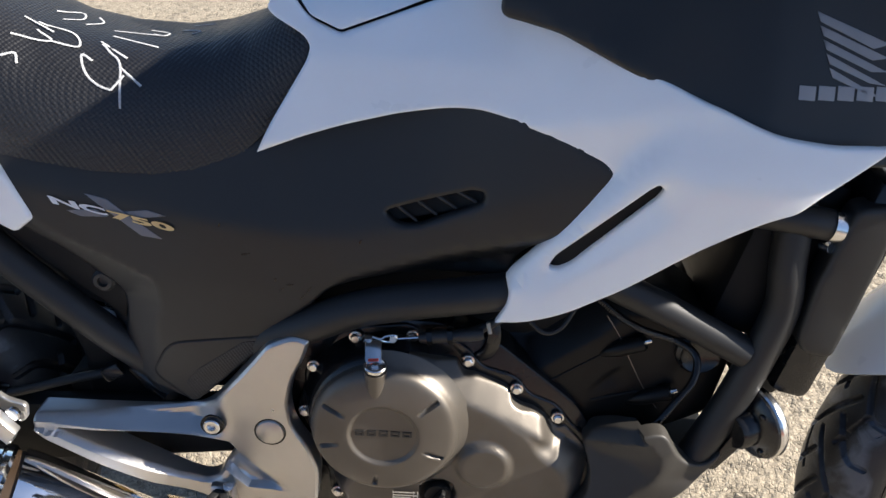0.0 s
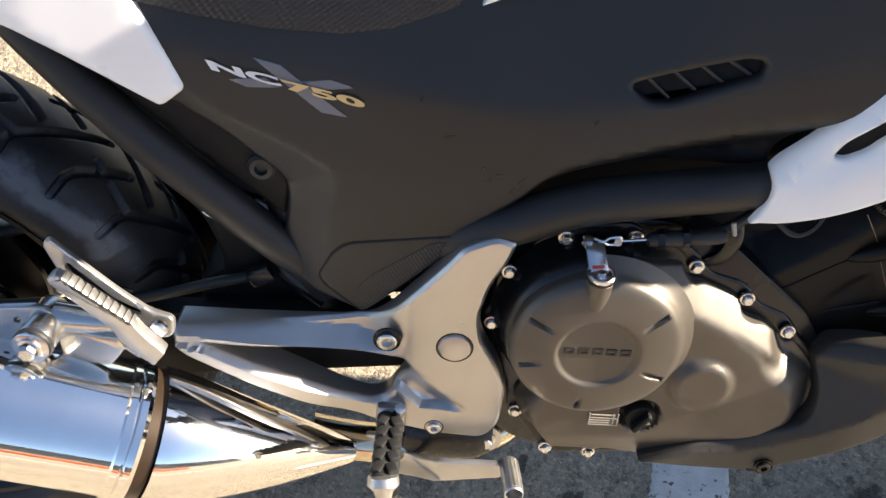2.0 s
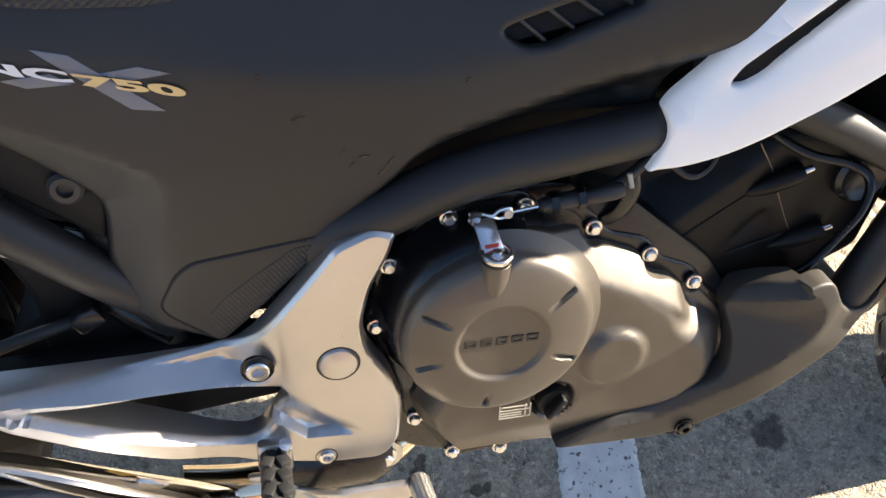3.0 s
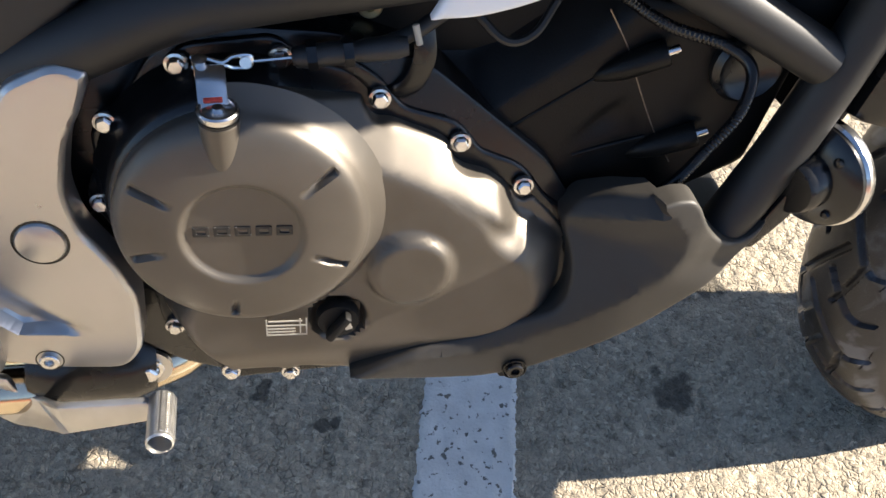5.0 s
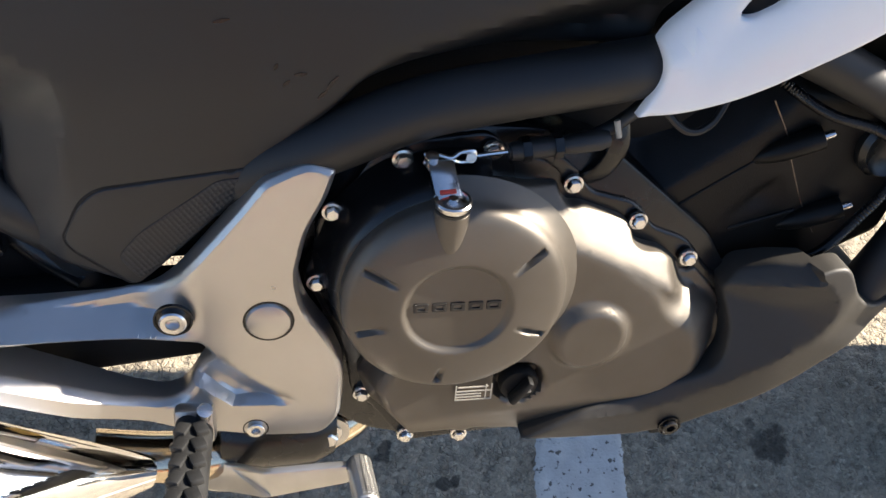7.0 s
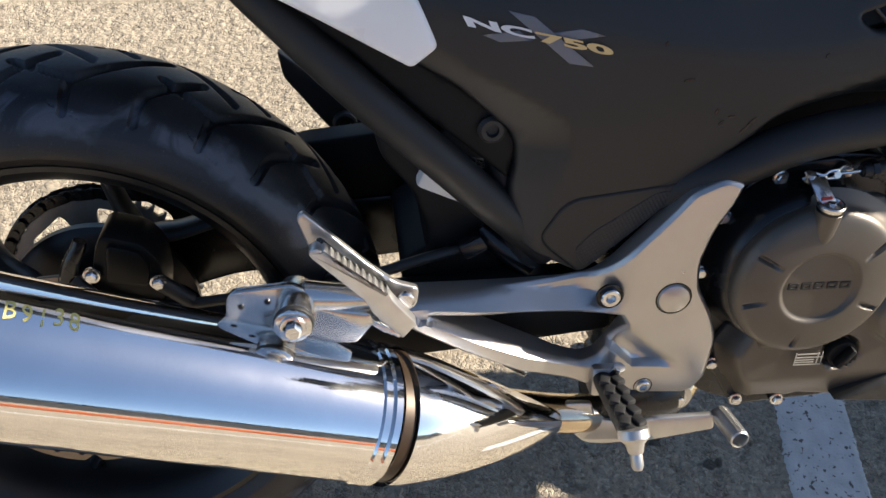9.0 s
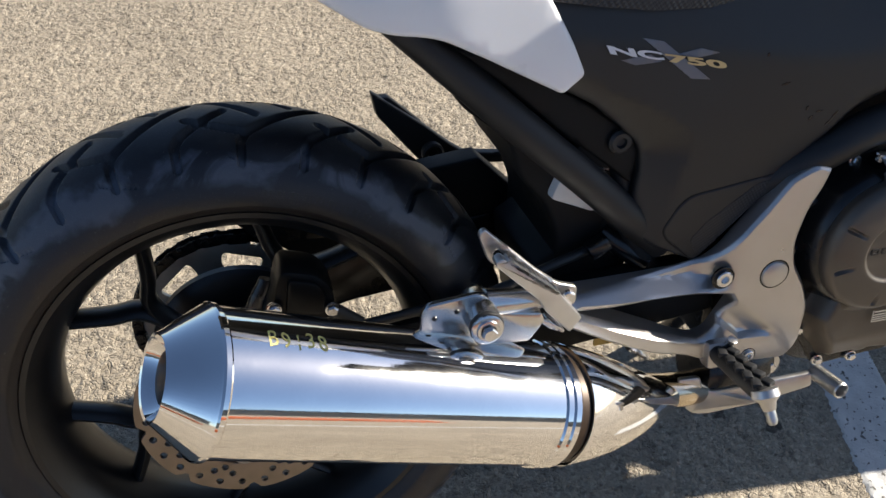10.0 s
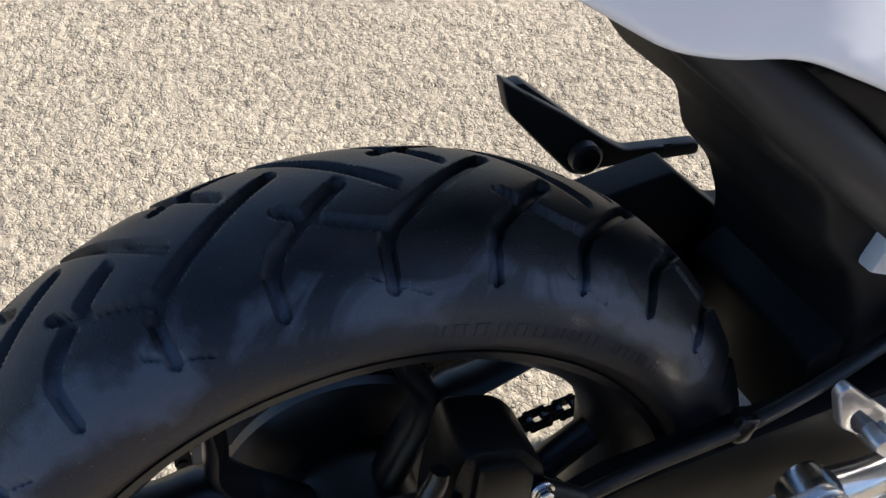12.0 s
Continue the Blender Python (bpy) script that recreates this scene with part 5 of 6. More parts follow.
part("brass_cap", lathe([(0, 0), (0.0085, 0), (0.0085, 0.005), (0.0070, 0.0065), (0.0035, 0.0065), (0.003, 0.0045), (0, 0.0045)], at_side(0.8025, -0.072, 0.5585), 24), BRASS, bike, "yellow plated filler cap behind the frame")

# cylinder block and head
CYL_LINE = [(0.800, 0.520), (0.872, 0.486), (0.952, 0.418), (1.04, 0.425), (1.085, 0.45), (1.10, 0.53), (1.065, 0.575), (1.02, 0.60), (0.96, 0.60), (0.92, 0.575)]


CYL_EDGE = [(0.871, 0.483), (0.895, 0.501), (0.913, 0.515), (0.949, 0.542), (0.980, 0.573)]
CYL_FOOT = [(0.871, 0.483), (0.887, 0.468), (0.910, 0.449), (0.924, 0.434)]


def cyl_face(x, z, d):
    """A flat cast side with a top that falls away, a sunk foot at the crankcase joint and a shallow three-sided dent."""
    over = (z - float(np.interp(x, [p[0] for p in CYL_EDGE], [p[1] for p in CYL_EDGE]))) * 0.80
    foot = -((x - 0.871) * 0.68 + (z - 0.483) * 0.73)
    dent = 0.0045 * smooth((x - 0.947) * 0.73 - (z - 0.472) * 0.69, 0.0, 0.003) * smooth((z - 0.459) * 0.96 - (x - 0.949) * 0.28, 0.002, 0.030) * smooth(0.50 - 0.5 * (z - 0.50) - (x - 0.49), 0.0, 0.03)
    y = -0.100 + dent + 0.012 * smooth(foot, 0.001, 0.006)
    return min(y + 0.45 * (over + math.sqrt(over * over + 0.000004)), -0.070)


cylinder = part("cylinder_block", panel(fillet(CYL_LINE, 0.008), cyl_face, 0.09, (), 0.004, 0.004, creases=[CYL_EDGE[:-1], CYL_FOOT[1:-1]]), CYL, bike, "black cast cylinder block and head", 50)
for (x0, z0), (x1, z1) in (((0.951, 0.5165), (1.000, 0.5435)), ((0.988, 0.4545), (1.037, 0.4795))):
    p, q = Vector((x0, -0.096, z0)), Vector((x1, -0.108, z1))
    l = (q - p).length
    part("stud_boss", lathe([(0, 0), (0.0022, 0.001), (0.0068, 0.014), (0.0092, 0.026), (0.0095, l - 0.002), (0.0085, l), (0, l)], axis_frame(p, q - p), 22), CYL, cylinder, "", 50)
    part("pin", lathe([(0, 0), (0.0034, 0), (0.0034, 0.006), (0.0028, 0.008), (0, 0.008)], axis_frame(q, q - p), 12), STEEL, cylinder)
part("gasket_seam", tube([(0.957, -0.0990, 0.569), (0.975, -0.0997, 0.541), (0.985, -0.0997, 0.520), (1.006, -0.0997, 0.480), (1.026, -0.0997, 0.450)], 0.0006, 6), ROTOR, cylinder)
part("cast_rib", tube([(0.950, -0.0985, 0.4565), (0.971, -0.1000, 0.464), (1.001, -0.1005, 0.473)], (0.0026, 0.0016), 10), CYL, cylinder)
part("cast_rib", tube([(0.900, -0.0995, 0.4800), (0.925, -0.0998, 0.4980), (0.955, -0.1000, 0.5190)], (0.0016, 0.0010), 8), CYL, cylinder)
hex_bolt(cylinder, 0.946, -0.084, 0.549, 0.0046)
part("round_cover", lathe([(0, 0), (0.026, 0), (0.026, 0.008), (0.022, 0.012), (0.018, 0.009), (0, 0.009)], at_side(1.062, -0.098, 0.530), 36), BLACK_METAL, cylinder)
hose = part("ribbed_hose", tube([(0.935, -0.100, 0.600), (0.960, -0.116, 0.584), (0.991, -0.122, 0.568), (1.030, -0.126, 0.557), (1.052, -0.128, 0.540), (1.053, -0.128, 0.508), (1.037, -0.126, 0.475), (1.026, -0.118, 0.445), (1.020, -0.10, 0.42)], 0.0041, 10, None, 26, True, (1, 1), 0.10), BLACK_METAL, bike, "black corrugated wire hose")
bm = tube([(0.86, -0.10, 0.575), (0.885, -0.112, 0.553), (0.905, -0.11, 0.556), (0.92, -0.10, 0.575)], 0.003, 8)
part("loose_wire", bm, RUBBER_CLEAN, hose)

# lower cowl
COWL = [(0.941, 0.421), (0.953, 0.438, 0.006), (0.976, 0.448), (1.012, 0.457), (1.024, 0.456, 0.006), (1.031, 0.449), (1.038, 0.436), (1.046, 0.425), (1.056, 0.416), (1.068, 0.410), (1.080, 0.410), (1.091, 0.419), (1.096, 0.426, 0.004), (1.094, 0.414, 0.006), (1.087, 0.404), (1.056, 0.373), (1.018, 0.339), (0.989, 0.319), (0.960, 0.302), (0.936, 0.287), (0.919, 0.278, 0.02), (0.889, 0.275), (0.844, 0.277), (0.788, 0.284, 0.001), (0.817, 0.300), (0.842, 0.313, 0.01), (0.886, 0.322), (0.928, 0.341), (0.944, 0.350, 0.01), (0.951, 0.364, 0.01), (0.952, 0.386), (0.948, 0.402)]


COWL_RIDGE = [(0.985, 0.475), (1.008, 0.443), (1.023, 0.429), (1.0265, 0.413), (1.019, 0.393), (0.988, 0.365), (0.948, 0.338), (0.916, 0.319), (0.885, 0.308), (0.838, 0.303), (0.775, 0.279)]
COWL_HOLLOW = [Vector(p) for p in COWL_RIDGE + [(0.77, 0.34), (0.90, 0.38), (0.91, 0.47)]]


def cowl_face(x, z, d):
    """The cowl's outer face: behind a curved ridge it falls back to the engine, above and ahead it turns away, below it tucks under."""
    y = -0.152 - 0.010 * smooth(x, 0.90, 1.0)
    g = math.sqrt(line_gap(x, z, COWL_RIDGE) ** 2 + 0.000003)
    top = y + 0.40 * float(np.interp(x, (0.944, 1.005), (0.058, 0.0))) + 0.9 * (z - 0.4235 - 0.30 * (x - 0.946)) * 0.95
    if inside(x, z, [COWL_HOLLOW]):
        return max(y + 0.40 * g, top)
    ahead = smooth((x - 1.02) - 0.35 * (z - 0.40), 0.0, 0.02) * smooth(z, 0.37, 0.40)
    return y + g * (0.16 + 0.14 * ahead)


COWL_PLASTIC = mat("faded black cowl plastic", (0.033, 0.030, 0.026), 0.5, 0, 0.12, 1800, 0.25, 11, spec=0.4)
cowl = part("lower_cowl", panel(fillet(COWL, 0.006), cowl_face, 0.022, (), 0.005, 0.003, creases=[COWL_RIDGE[1:-1], [(0.950, 0.4245), (1.003, 0.4405)]]), COWL_PLASTIC, bike, "matt black plastic lower engine cowl")
socket_bolt(cowl, 0.919, -0.151, 0.287, 0.007, BLACK_METAL)
part("skid", prism(fillet([(0.80, 0.262), (0.93, 0.258), (1.02, 0.305), (1.09, 0.37), (1.10, 0.40), (0.95, 0.40), (0.82, 0.30)], 0.01), 0.24, SIDE, 0.01), PLASTIC_DARK, cowl)
part("alloy_edge", tube([(0.93, -0.128, 0.276), (0.975, -0.126, 0.293), (1.02, -0.122, 0.322)], 0.004, 8), ALU, cowl, "pale edge under the cowl")
part("tab", block(pose(0.918, -0.13, 0.268, 0, 0, 0), 0.014, 0.012, 0.014, 0.003), PLASTIC_DARK, cowl)

# silver rear-set bracket
BRACKET = [(0.636, 0.545, 0.004), (0.618, 0.551), (0.600, 0.543), (0.588, 0.537, 0.01), (0.570, 0.513), (0.545, 0.483), (0.524, 0.458), (0.508, 0.446, 0.02), (0.480, 0.441), (0.433, 0.439), (0.380, 0.438), (0.336, 0.438), (0.322, 0.438, 0.004), (0.320, 0.424, 0.006), (0.332, 0.411), (0.382, 0.383), (0.443, 0.350), (0.498, 0.326), (0.512, 0.319, 0.008), (0.576, 0.304), (0.624, 0.301, 0.012), (0.638, 0.322), (0.641, 0.370), (0.630, 0.402), (0.612, 0.433), (0.608, 0.462), (0.616, 0.498), (0.630, 0.525)]
HOLE = [(0.348, 0.4225, 0.001), (0.390, 0.4205), (0.432, 0.4185), (0.495, 0.4105), (0.538, 0.4035, 0.003), (0.545, 0.392, 0.003), (0.521, 0.353, 0.006), (0.506, 0.347, 0.008), (0.480, 0.356), (0.446, 0.374), (0.386, 0.404)]


DENT_EDGE = [(0.543, 0.401), (0.566, 0.381), (0.593, 0.356), (0.614, 0.337)]
DENT_SILL = [(0.614, 0.337), (0.588, 0.339), (0.556, 0.341), (0.545, 0.352), (0.528, 0.364)]
DENT = [Vector(p) for p in DENT_EDGE + DENT_SILL[1:]]


def bracket_face(x, z, d):
    """Two arms whose upper sides lean back to the sky, and a plate with a three-sided dent above a sill."""
    y = -0.146 - 0.014 * smooth(0.51 - x, 0.0, 0.13)
    y += 0.85 * max(0.0, 0.0040 - d)
    arm = 1 - smooth(x, 0.490, 0.545)
    upper = z > float(np.interp(x, (0.33, 0.54), (0.4225, 0.375)))
    if upper:
        over = z - float(np.interp(x, (0.325, 0.372, 0.412, 0.454, 0.496, 0.530), (0.4320, 0.4285, 0.4245, 0.4195, 0.4145, 0.4105)))
    else:
        over = z - float(np.interp(x, (0.338, 0.385, 0.445, 0.488, 0.506), (0.4220, 0.3985, 0.3685, 0.3495, 0.3440)))
    y += min(0.020, (1.4 if upper else 1.1) * max(0.0, over)) * arm - (0.0 if upper else 0.006 * arm * smooth(0.50 - x, 0.0, 0.06))
    if inside(x, z, [DENT]):
        y += 0.011 * smooth(line_gap(x, z, DENT_EDGE), 0.0, 0.024) * smooth(line_gap(x, z, DENT_SILL), 0.0, 0.006)
    return y


bracket = part("footrest_bracket", panel(fillet(BRACKET, 0.010), bracket_face, 0.032, [fillet(HOLE, 0.006)], 0.0036, 0.0016, back=-0.122, insets=(0.0038, 0.0065), creases=[DENT_EDGE[1:-1], DENT_SILL[1:-1], [(0.352, 0.430), (0.372, 0.4285), (0.412, 0.4245), (0.454, 0.4195), (0.496, 0.4145)], [(0.350, 0.4165), (0.385, 0.3985), (0.445, 0.3685), (0.488, 0.3495)]]), SILVER, bike, "silver painted cast aluminium footrest bracket", 24)
bm = lathe([(0, -0.012), (0.0165, -0.012), (0.0165, 0.0), (0.0150, 0.002), (0.009, 0.0036), (0, 0.004)], at_side(0.587, -0.1460, 0.4235), 40)
part("pivot_cap", bm, SILVER, bracket, "round silver pivot cap")
part("pivot_ring", lathe([(0.0165, -0.001), (0.0182, -0.001), (0.0182, 0.0006), (0.0165, 0.0006)], at_side(0.587, -0.1455, 0.4235), 40), BLACK_METAL, bracket)
socket_bolt(bracket, 0.522, -0.1475, 0.4300, 0.0095)
socket_bolt(bracket, 0.572, -0.1455, 0.3150, 0.0070)
part("bolt_rim", lathe([(0.0095, -0.001), (0.0125, -0.001), (0.0125, 0.0006), (0.0095, 0.0006)], at_side(0.522, -0.1465, 0.4300), 30), BLACK_METAL, bracket)
part("mount_washer", lathe([(0, 0), (0.018, 0), (0.018, 0.004), (0, 0.004)], at_side(0.630, -0.104, 0.262), 30), ALU, bracket)
hex_bolt(bracket, 0.630, -0.109, 0.262, 0.008)

# rider's footpeg
peg_base, peg_end = Vector((0.528, -0.150, 0.330)), Vector((0.5275, -0.250, 0.342))
peg = part("footpeg", tube([peg_base, peg_base.lerp(peg_end, 0.5), peg_end], 0.0135, 16, None, 4, False, (0.8, 1.15)), RUBBER_CLEAN, bike, "black rubber rider footpeg on a silver hinge")
way = (peg_end - peg_base).normalized()
m = axis_frame(peg_base, way)
for k in range(5):
    for s in (1, -1):
        mm = m @ Matrix.Translation((0.0065 * s, 0.0125, 0.022 + 0.017 * k)) @ Matrix.Rotation(radians(22 * s), 4, "Y")
        part("tread_block", block(mm, 0.0100, 0.006, 0.0125, 0.0015), RUBBER_CLEAN, peg)
part("hinge", block(m @ Matrix.Translation((0, 0, -0.004)), 0.030, 0.034, 0.022, 0.005), SILVER, peg)
part("hinge_pin", lathe([(0, -0.018), (0.005, -0.018), (0.006, 0.018), (0, 0.019)], axis_frame(peg_base + Vector((0.006, -0.006, 0.008)), (0.2, -0.3, 0.9)), 14), STEEL, peg)
part("tip", lathe([(0, -0.012), (0.014, -0.010), (0.015, -0.002), (0.009, 0.004), (0.007, 0.012), (0.0058, 0.013), (0.0058, 0.024), (0.004, 0.028), (0, 0.029)], axis_frame(peg_end, (0.08, -0.55, -0.82)), 20), ALU, peg, "bare metal feeler bolt")
part("spring", tube([(0.530 + 0.0012 * i + 0.004 * math.cos(i * 1.57), -0.135 + 0.004 * math.sin(i * 1.57), 0.325 - 0.0006 * i) for i in range(28)], 0.0012, 6, None, 3), BLACK_METAL, bike, "black return spring")

# brake pedal
PEDAL = [(0.476, 0.322), (0.479, 0.300, 0.02), (0.490, 0.276), (0.502, 0.264, 0.012), (0.522, 0.260, 0.012), (0.577, 0.266), (0.645, 0.277), (0.642, 0.297), (0.581, 0.296), (0.527, 0.293, 0.01), (0.510, 0.302, 0.01), (0.505, 0.320)]
bm = prism(fillet(PEDAL, 0.005), 0.007, Matrix.Translation((0, -0.172, 0)) @ SIDE, 0.0022)
for v in bm.verts:
    inward = 0.050 * smooth(0.585 - v.co.x, 0.0, 0.07)
    v.co += Vector((0.47, 1.0, -0.88)) * inward
pedal = part("brake_pedal", bm, ALU, bike, "bare aluminium rear brake pedal")
pad_m = axis_frame((0.650, -0.168, 0.292), (0.07, -0.99, 0.10))
bm = lathe([(0, 0), (0.0090, 0), (0.0097, 0.002), (0.0097, 0.045), (0.0085, 0.0465), (0.0075, 0.043), (0.0070, 0.030), (0, 0.028)], pad_m, 28)
foot = part("foot_pad", bm, ALU, pedal, "knurled aluminium pedal pad")
bm = bmesh.new()
for k in range(17):
    for j in range(10):
        a = radians(-100 + 200 * j / 9)
        block(pad_m @ Matrix.Translation((0.0098 * math.cos(a), 0.0098 * math.sin(a), 0.003 + 0.0024 * k)) @ Matrix.Rotation(a, 4, "Z"), 0.0012, 0.0022, 0.0016, 0, bm)
part("knurling", bm, ALU, foot)

# passenger footrest
PAX = [(0.233, 0.545, 0.004), (0.235, 0.550, 0.003), (0.239, 0.552, 0.003), (0.267, 0.524), (0.290, 0.501), (0.314, 0.481), (0.335, 0.474), (0.333, 0.456), (0.325, 0.450), (0.314, 0.459), (0.306, 0.468), (0.242, 0.517)]
PAX_HOLE = [(0.247, 0.525, 0.003), (0.251, 0.529, 0.003), (0.285, 0.493), (0.306, 0.481, 0.002), (0.305, 0.474, 0.002), (0.285, 0.482), (0.252, 0.511)]
pax = part("passenger_bracket", panel(fillet(PAX, 0.006), lambda x, z, d: -0.186, 0.006, [fillet(PAX_HOLE, 0.003)], 0.012, 0.0018), SILVER, bike, "silver passenger footrest bracket with a folded peg")
peg_line = [(0.242, 0.529, 0.005), (0.249, 0.533, 0.004)]
steps = 12
for k in range(steps):
    u = k / (steps - 1)
    x, z = 0.253 + 0.056 * u, 0.529 - 0.048 * u
    peg_line += [(x, z), (x + 0.002, z + 0.0022)] if k < steps - 1 else [(x, z)]
peg_line += [(0.313, 0.475, 0.004), (0.331, 0.453, 0.002), (0.319, 0.438, 0.002), (0.293, 0.466, 0.002), (0.289, 0.477, 0.004), (0.250, 0.517, 0.004), (0.243, 0.524, 0.004)]
m = Matrix.Translation((0, -0.203, 0)) @ SIDE
part("folded_peg", prism(fillet(peg_line, 0.0006, 2), 0.014, m, 0.0016), ALU, pax, "serrated bare aluminium folded peg")
for k in range(3):
    part("spring_leaf", block(at_side(0.296 + 0.006 * k, -0.192, 0.446 - 0.003 * k, -40), 0.024, 0.004, 0.016, 0.0015), STEEL, pax)
part("hinge_pin", lathe([(0, 0), (0.0085, 0), (0.0085, 0.004), (0.0070, 0.0055), (0, 0.006)], at_side(0.322, -0.190, 0.4665), 24), STEEL, pax)
hanger_line = [(0.169, 0.451, 0.006), (0.172, 0.483, 0.006), (0.178, 0.491, 0.006), (0.228, 0.496, 0.01), (0.240, 0.487, 0.006), (0.240, 0.460), (0.207, 0.443)]
hanger = part("muffler_hanger", panel(fillet(hanger_line, 0.006), lambda x, z, d: -0.206, 0.006, (), 0.008, 0.002), POLISHED, bike, "polished aluminium muffler hanger")
part("bush_housing", lathe([(0, -0.032), (0.0150, -0.032), (0.0165, -0.028), (0.0165, 0.014), (0.0150, 0.017), (0, 0.017)], at_side(0.2285, -0.212, 0.474), 36), POLISHED, hanger)
part("rubber_bush", lathe([(0, -0.004), (0.0160, -0.004), (0.0168, 0.0), (0.0160, 0.002), (0, 0.002)], at_side(0.2280, -0.230, 0.474), 30), RUBBER_CLEAN, hanger)
part("washer", lathe([(0, 0), (0.0155, 0), (0.0155, 0.003), (0.0135, 0.004), (0, 0.004)], at_side(0.2275, -0.231, 0.474), 30), STEEL, hanger)
hex_bolt(hanger, 0.2275, -0.236, 0.474, 0.0075)
part("arm", tube([(0.235, -0.196, 0.478), (0.262, -0.194, 0.474), (0.292, -0.190, 0.470)], (0.0135, 0.0105), 16, None, 6, True, (1, 1.1)), POLISHED, hanger)
part("web", prism(fillet([(0.236, 0.474), (0.265, 0.468), (0.291, 0.463, 0.003), (0.295, 0.452, 0.003), (0.279, 0.431, 0.004), (0.238, 0.434)], 0.004), 0.014, Matrix.Translation((0, -0.198, 0)) @ SIDE, 0.003), POLISHED, hanger)
for x, z in ((0.184, 0.476), (0.206, 0.480)):
    part("rivet", lathe([(0, 0), (0.003, 0), (0.002, 0.0015), (0, 0.002)], at_side(x, -0.206, z), 12), BLACK_METAL, hanger)

# ---- exhaust ----
M1, M2 = Vector((-0.028, -0.272, 0.498)), Vector((0.293, -0.208, 0.354))
mf = axis_frame(M1, M2 - M1)
LEN = (M2 - M1).length
RA, RB = 0.0665, 0.061
muffler = part("muffler", lathe([(1.02, -0.002), (1.035, 0.0), (1.035, 0.004), (1.0, 0.006), (1.0, LEN - 0.022), (1.03, LEN - 0.020), (1.035, LEN - 0.014), (1.005, LEN - 0.012), (1.03, LEN - 0.010), (1.035, LEN - 0.004), (0.99, LEN)], mf, 96, None, (RA, RB)), CHROME, bike, "polished stainless steel muffler with a yellow marking", 24)
part("end_cone", lathe([(1.02, -0.001), (0.985, -0.003), (0.60, -0.034), (0.575, -0.037), (0.54, -0.036), (0.50, -0.030), (0.40, -0.020), (0.36, -0.016), (0.36, 0.0), (0.95, -0.001)], mf, 96, None, (RA, RB)), CHROME, muffler, "conical polished end cap", 24)
part("outlet", lathe([(0.36, -0.024), (0.34, -0.020), (0.33, 0.02), (0, 0.03)], mf, 64, None, (RA, RB)), BLACK_METAL, muffler, "black inner face of the outlet")
SEAL = mat("dark brown scorched seal", (0.045, 0.028, 0.016), 0.4, 0.4)
part("outlet_pipe", lathe([(0.36, 0.03), (0.36, -0.026), (0.345, -0.028), (0.33, -0.026), (0.33, 0.03)], mf, 64, None, (RA, RB)), ROTOR, muffler, "sooty steel outlet pipe")
part("seal_band", lathe([(0.95, LEN - 0.002), (0.955, LEN + 0.012), (0.8, LEN + 0.014), (0.6, LEN)], mf, 96, None, (RA, RB)), SEAL, muffler, "dark gap band")
C_END = Vector((0.486, -0.135, 0.262))
cone = bmesh.new()
rings = []
for k in range(19):
    u = k / 18
    c = (M2 + (M2 - M1).normalized() * 0.010).lerp(C_END, u) + Vector((0, -0.010, 0.004)) * math.sin(math.pi * u)
    s = 1.0 - 0.80 * u**1.35
    t = (C_END - M1).normalized()
    f = axis_frame(c, t)
    rings.append([cone.verts.new(f @ Vector((RA * s * math.cos(2 * math.pi * i / 64), RB * s * 1.04 * math.sin(2 * math.pi * i / 64), 0))) for i in range(64)])
for a, b in zip(rings, rings[1:]):
    for i in range(64):
        cone.faces.new((a[i], a[(i + 1) % 64], b[(i + 1) % 64], b[i]))
cone.faces.new(rings[-1])
cone.faces.new(list(reversed(rings[0])))
bmesh.ops.recalc_face_normals(cone, faces=cone.faces[:])
shield = part("heat_shield", cone, CHROME, bike, "polished tapered exhaust shield", 40)
socket_bolt(shield, 0.434, -0.187, 0.285, 0.0085, STEEL)
pipe = part("exhaust_pipe", tube([(0.44, -0.12, 0.27), (0.49, -0.116, 0.257), (0.54, -0.105, 0.245), (0.60, -0.085, 0.234), (0.645, -0.065, 0.234), (0.668, -0.045, 0.245), (0.70, 0.0, 0.25)], 0.0215, 22), HEATED, bike, "heat tinted exhaust pipe")
part("canister", lathe([(0, -0.05), (0.035, -0.048), (0.042, -0.03), (0.042, 0.03), (0.035, 0.048), (0, 0.05)], axis_frame((0.585, -0.085, 0.262), (1, 0.1, -0.1)), 30), BLACK_METAL, pipe)
tag = part("yellow_tag", prism(fillet([(-0.014, -0.012), (0.014, -0.012), (0.010, 0.014), (-0.012, 0.012)], 0.002), 0.002, Matrix.Translation((0.415, -0.09, 0.335)) @ SIDE, 0.0005), YELLOW_TAG, bike, "small yellow tag")
part("link_rod", tube([(0.372, -0.12, 0.392), (0.41, -0.12, 0.365), (0.445, -0.12, 0.335)], 0.006, 12), ALU, bike, "linkage rod and clevis behind the footrest bracket")
part("clevis_block", block(at_side(0.445, -0.118, 0.336, -35), 0.030, 0.022, 0.022, 0.003), STEEL, bike, "bright clevis block")
part("master_cylinder", tube([(0.405, -0.075, 0.47), (0.43, -0.085, 0.45), (0.455, -0.09, 0.43)], 0.013, 14), BLACK_METAL, bike, "rear brake master cylinder")
part("switch", block(at_side(0.395, -0.095, 0.462, 30), 0.026, 0.018, 0.020, 0.004), BLACK_METAL, bike, "black brake light switch")

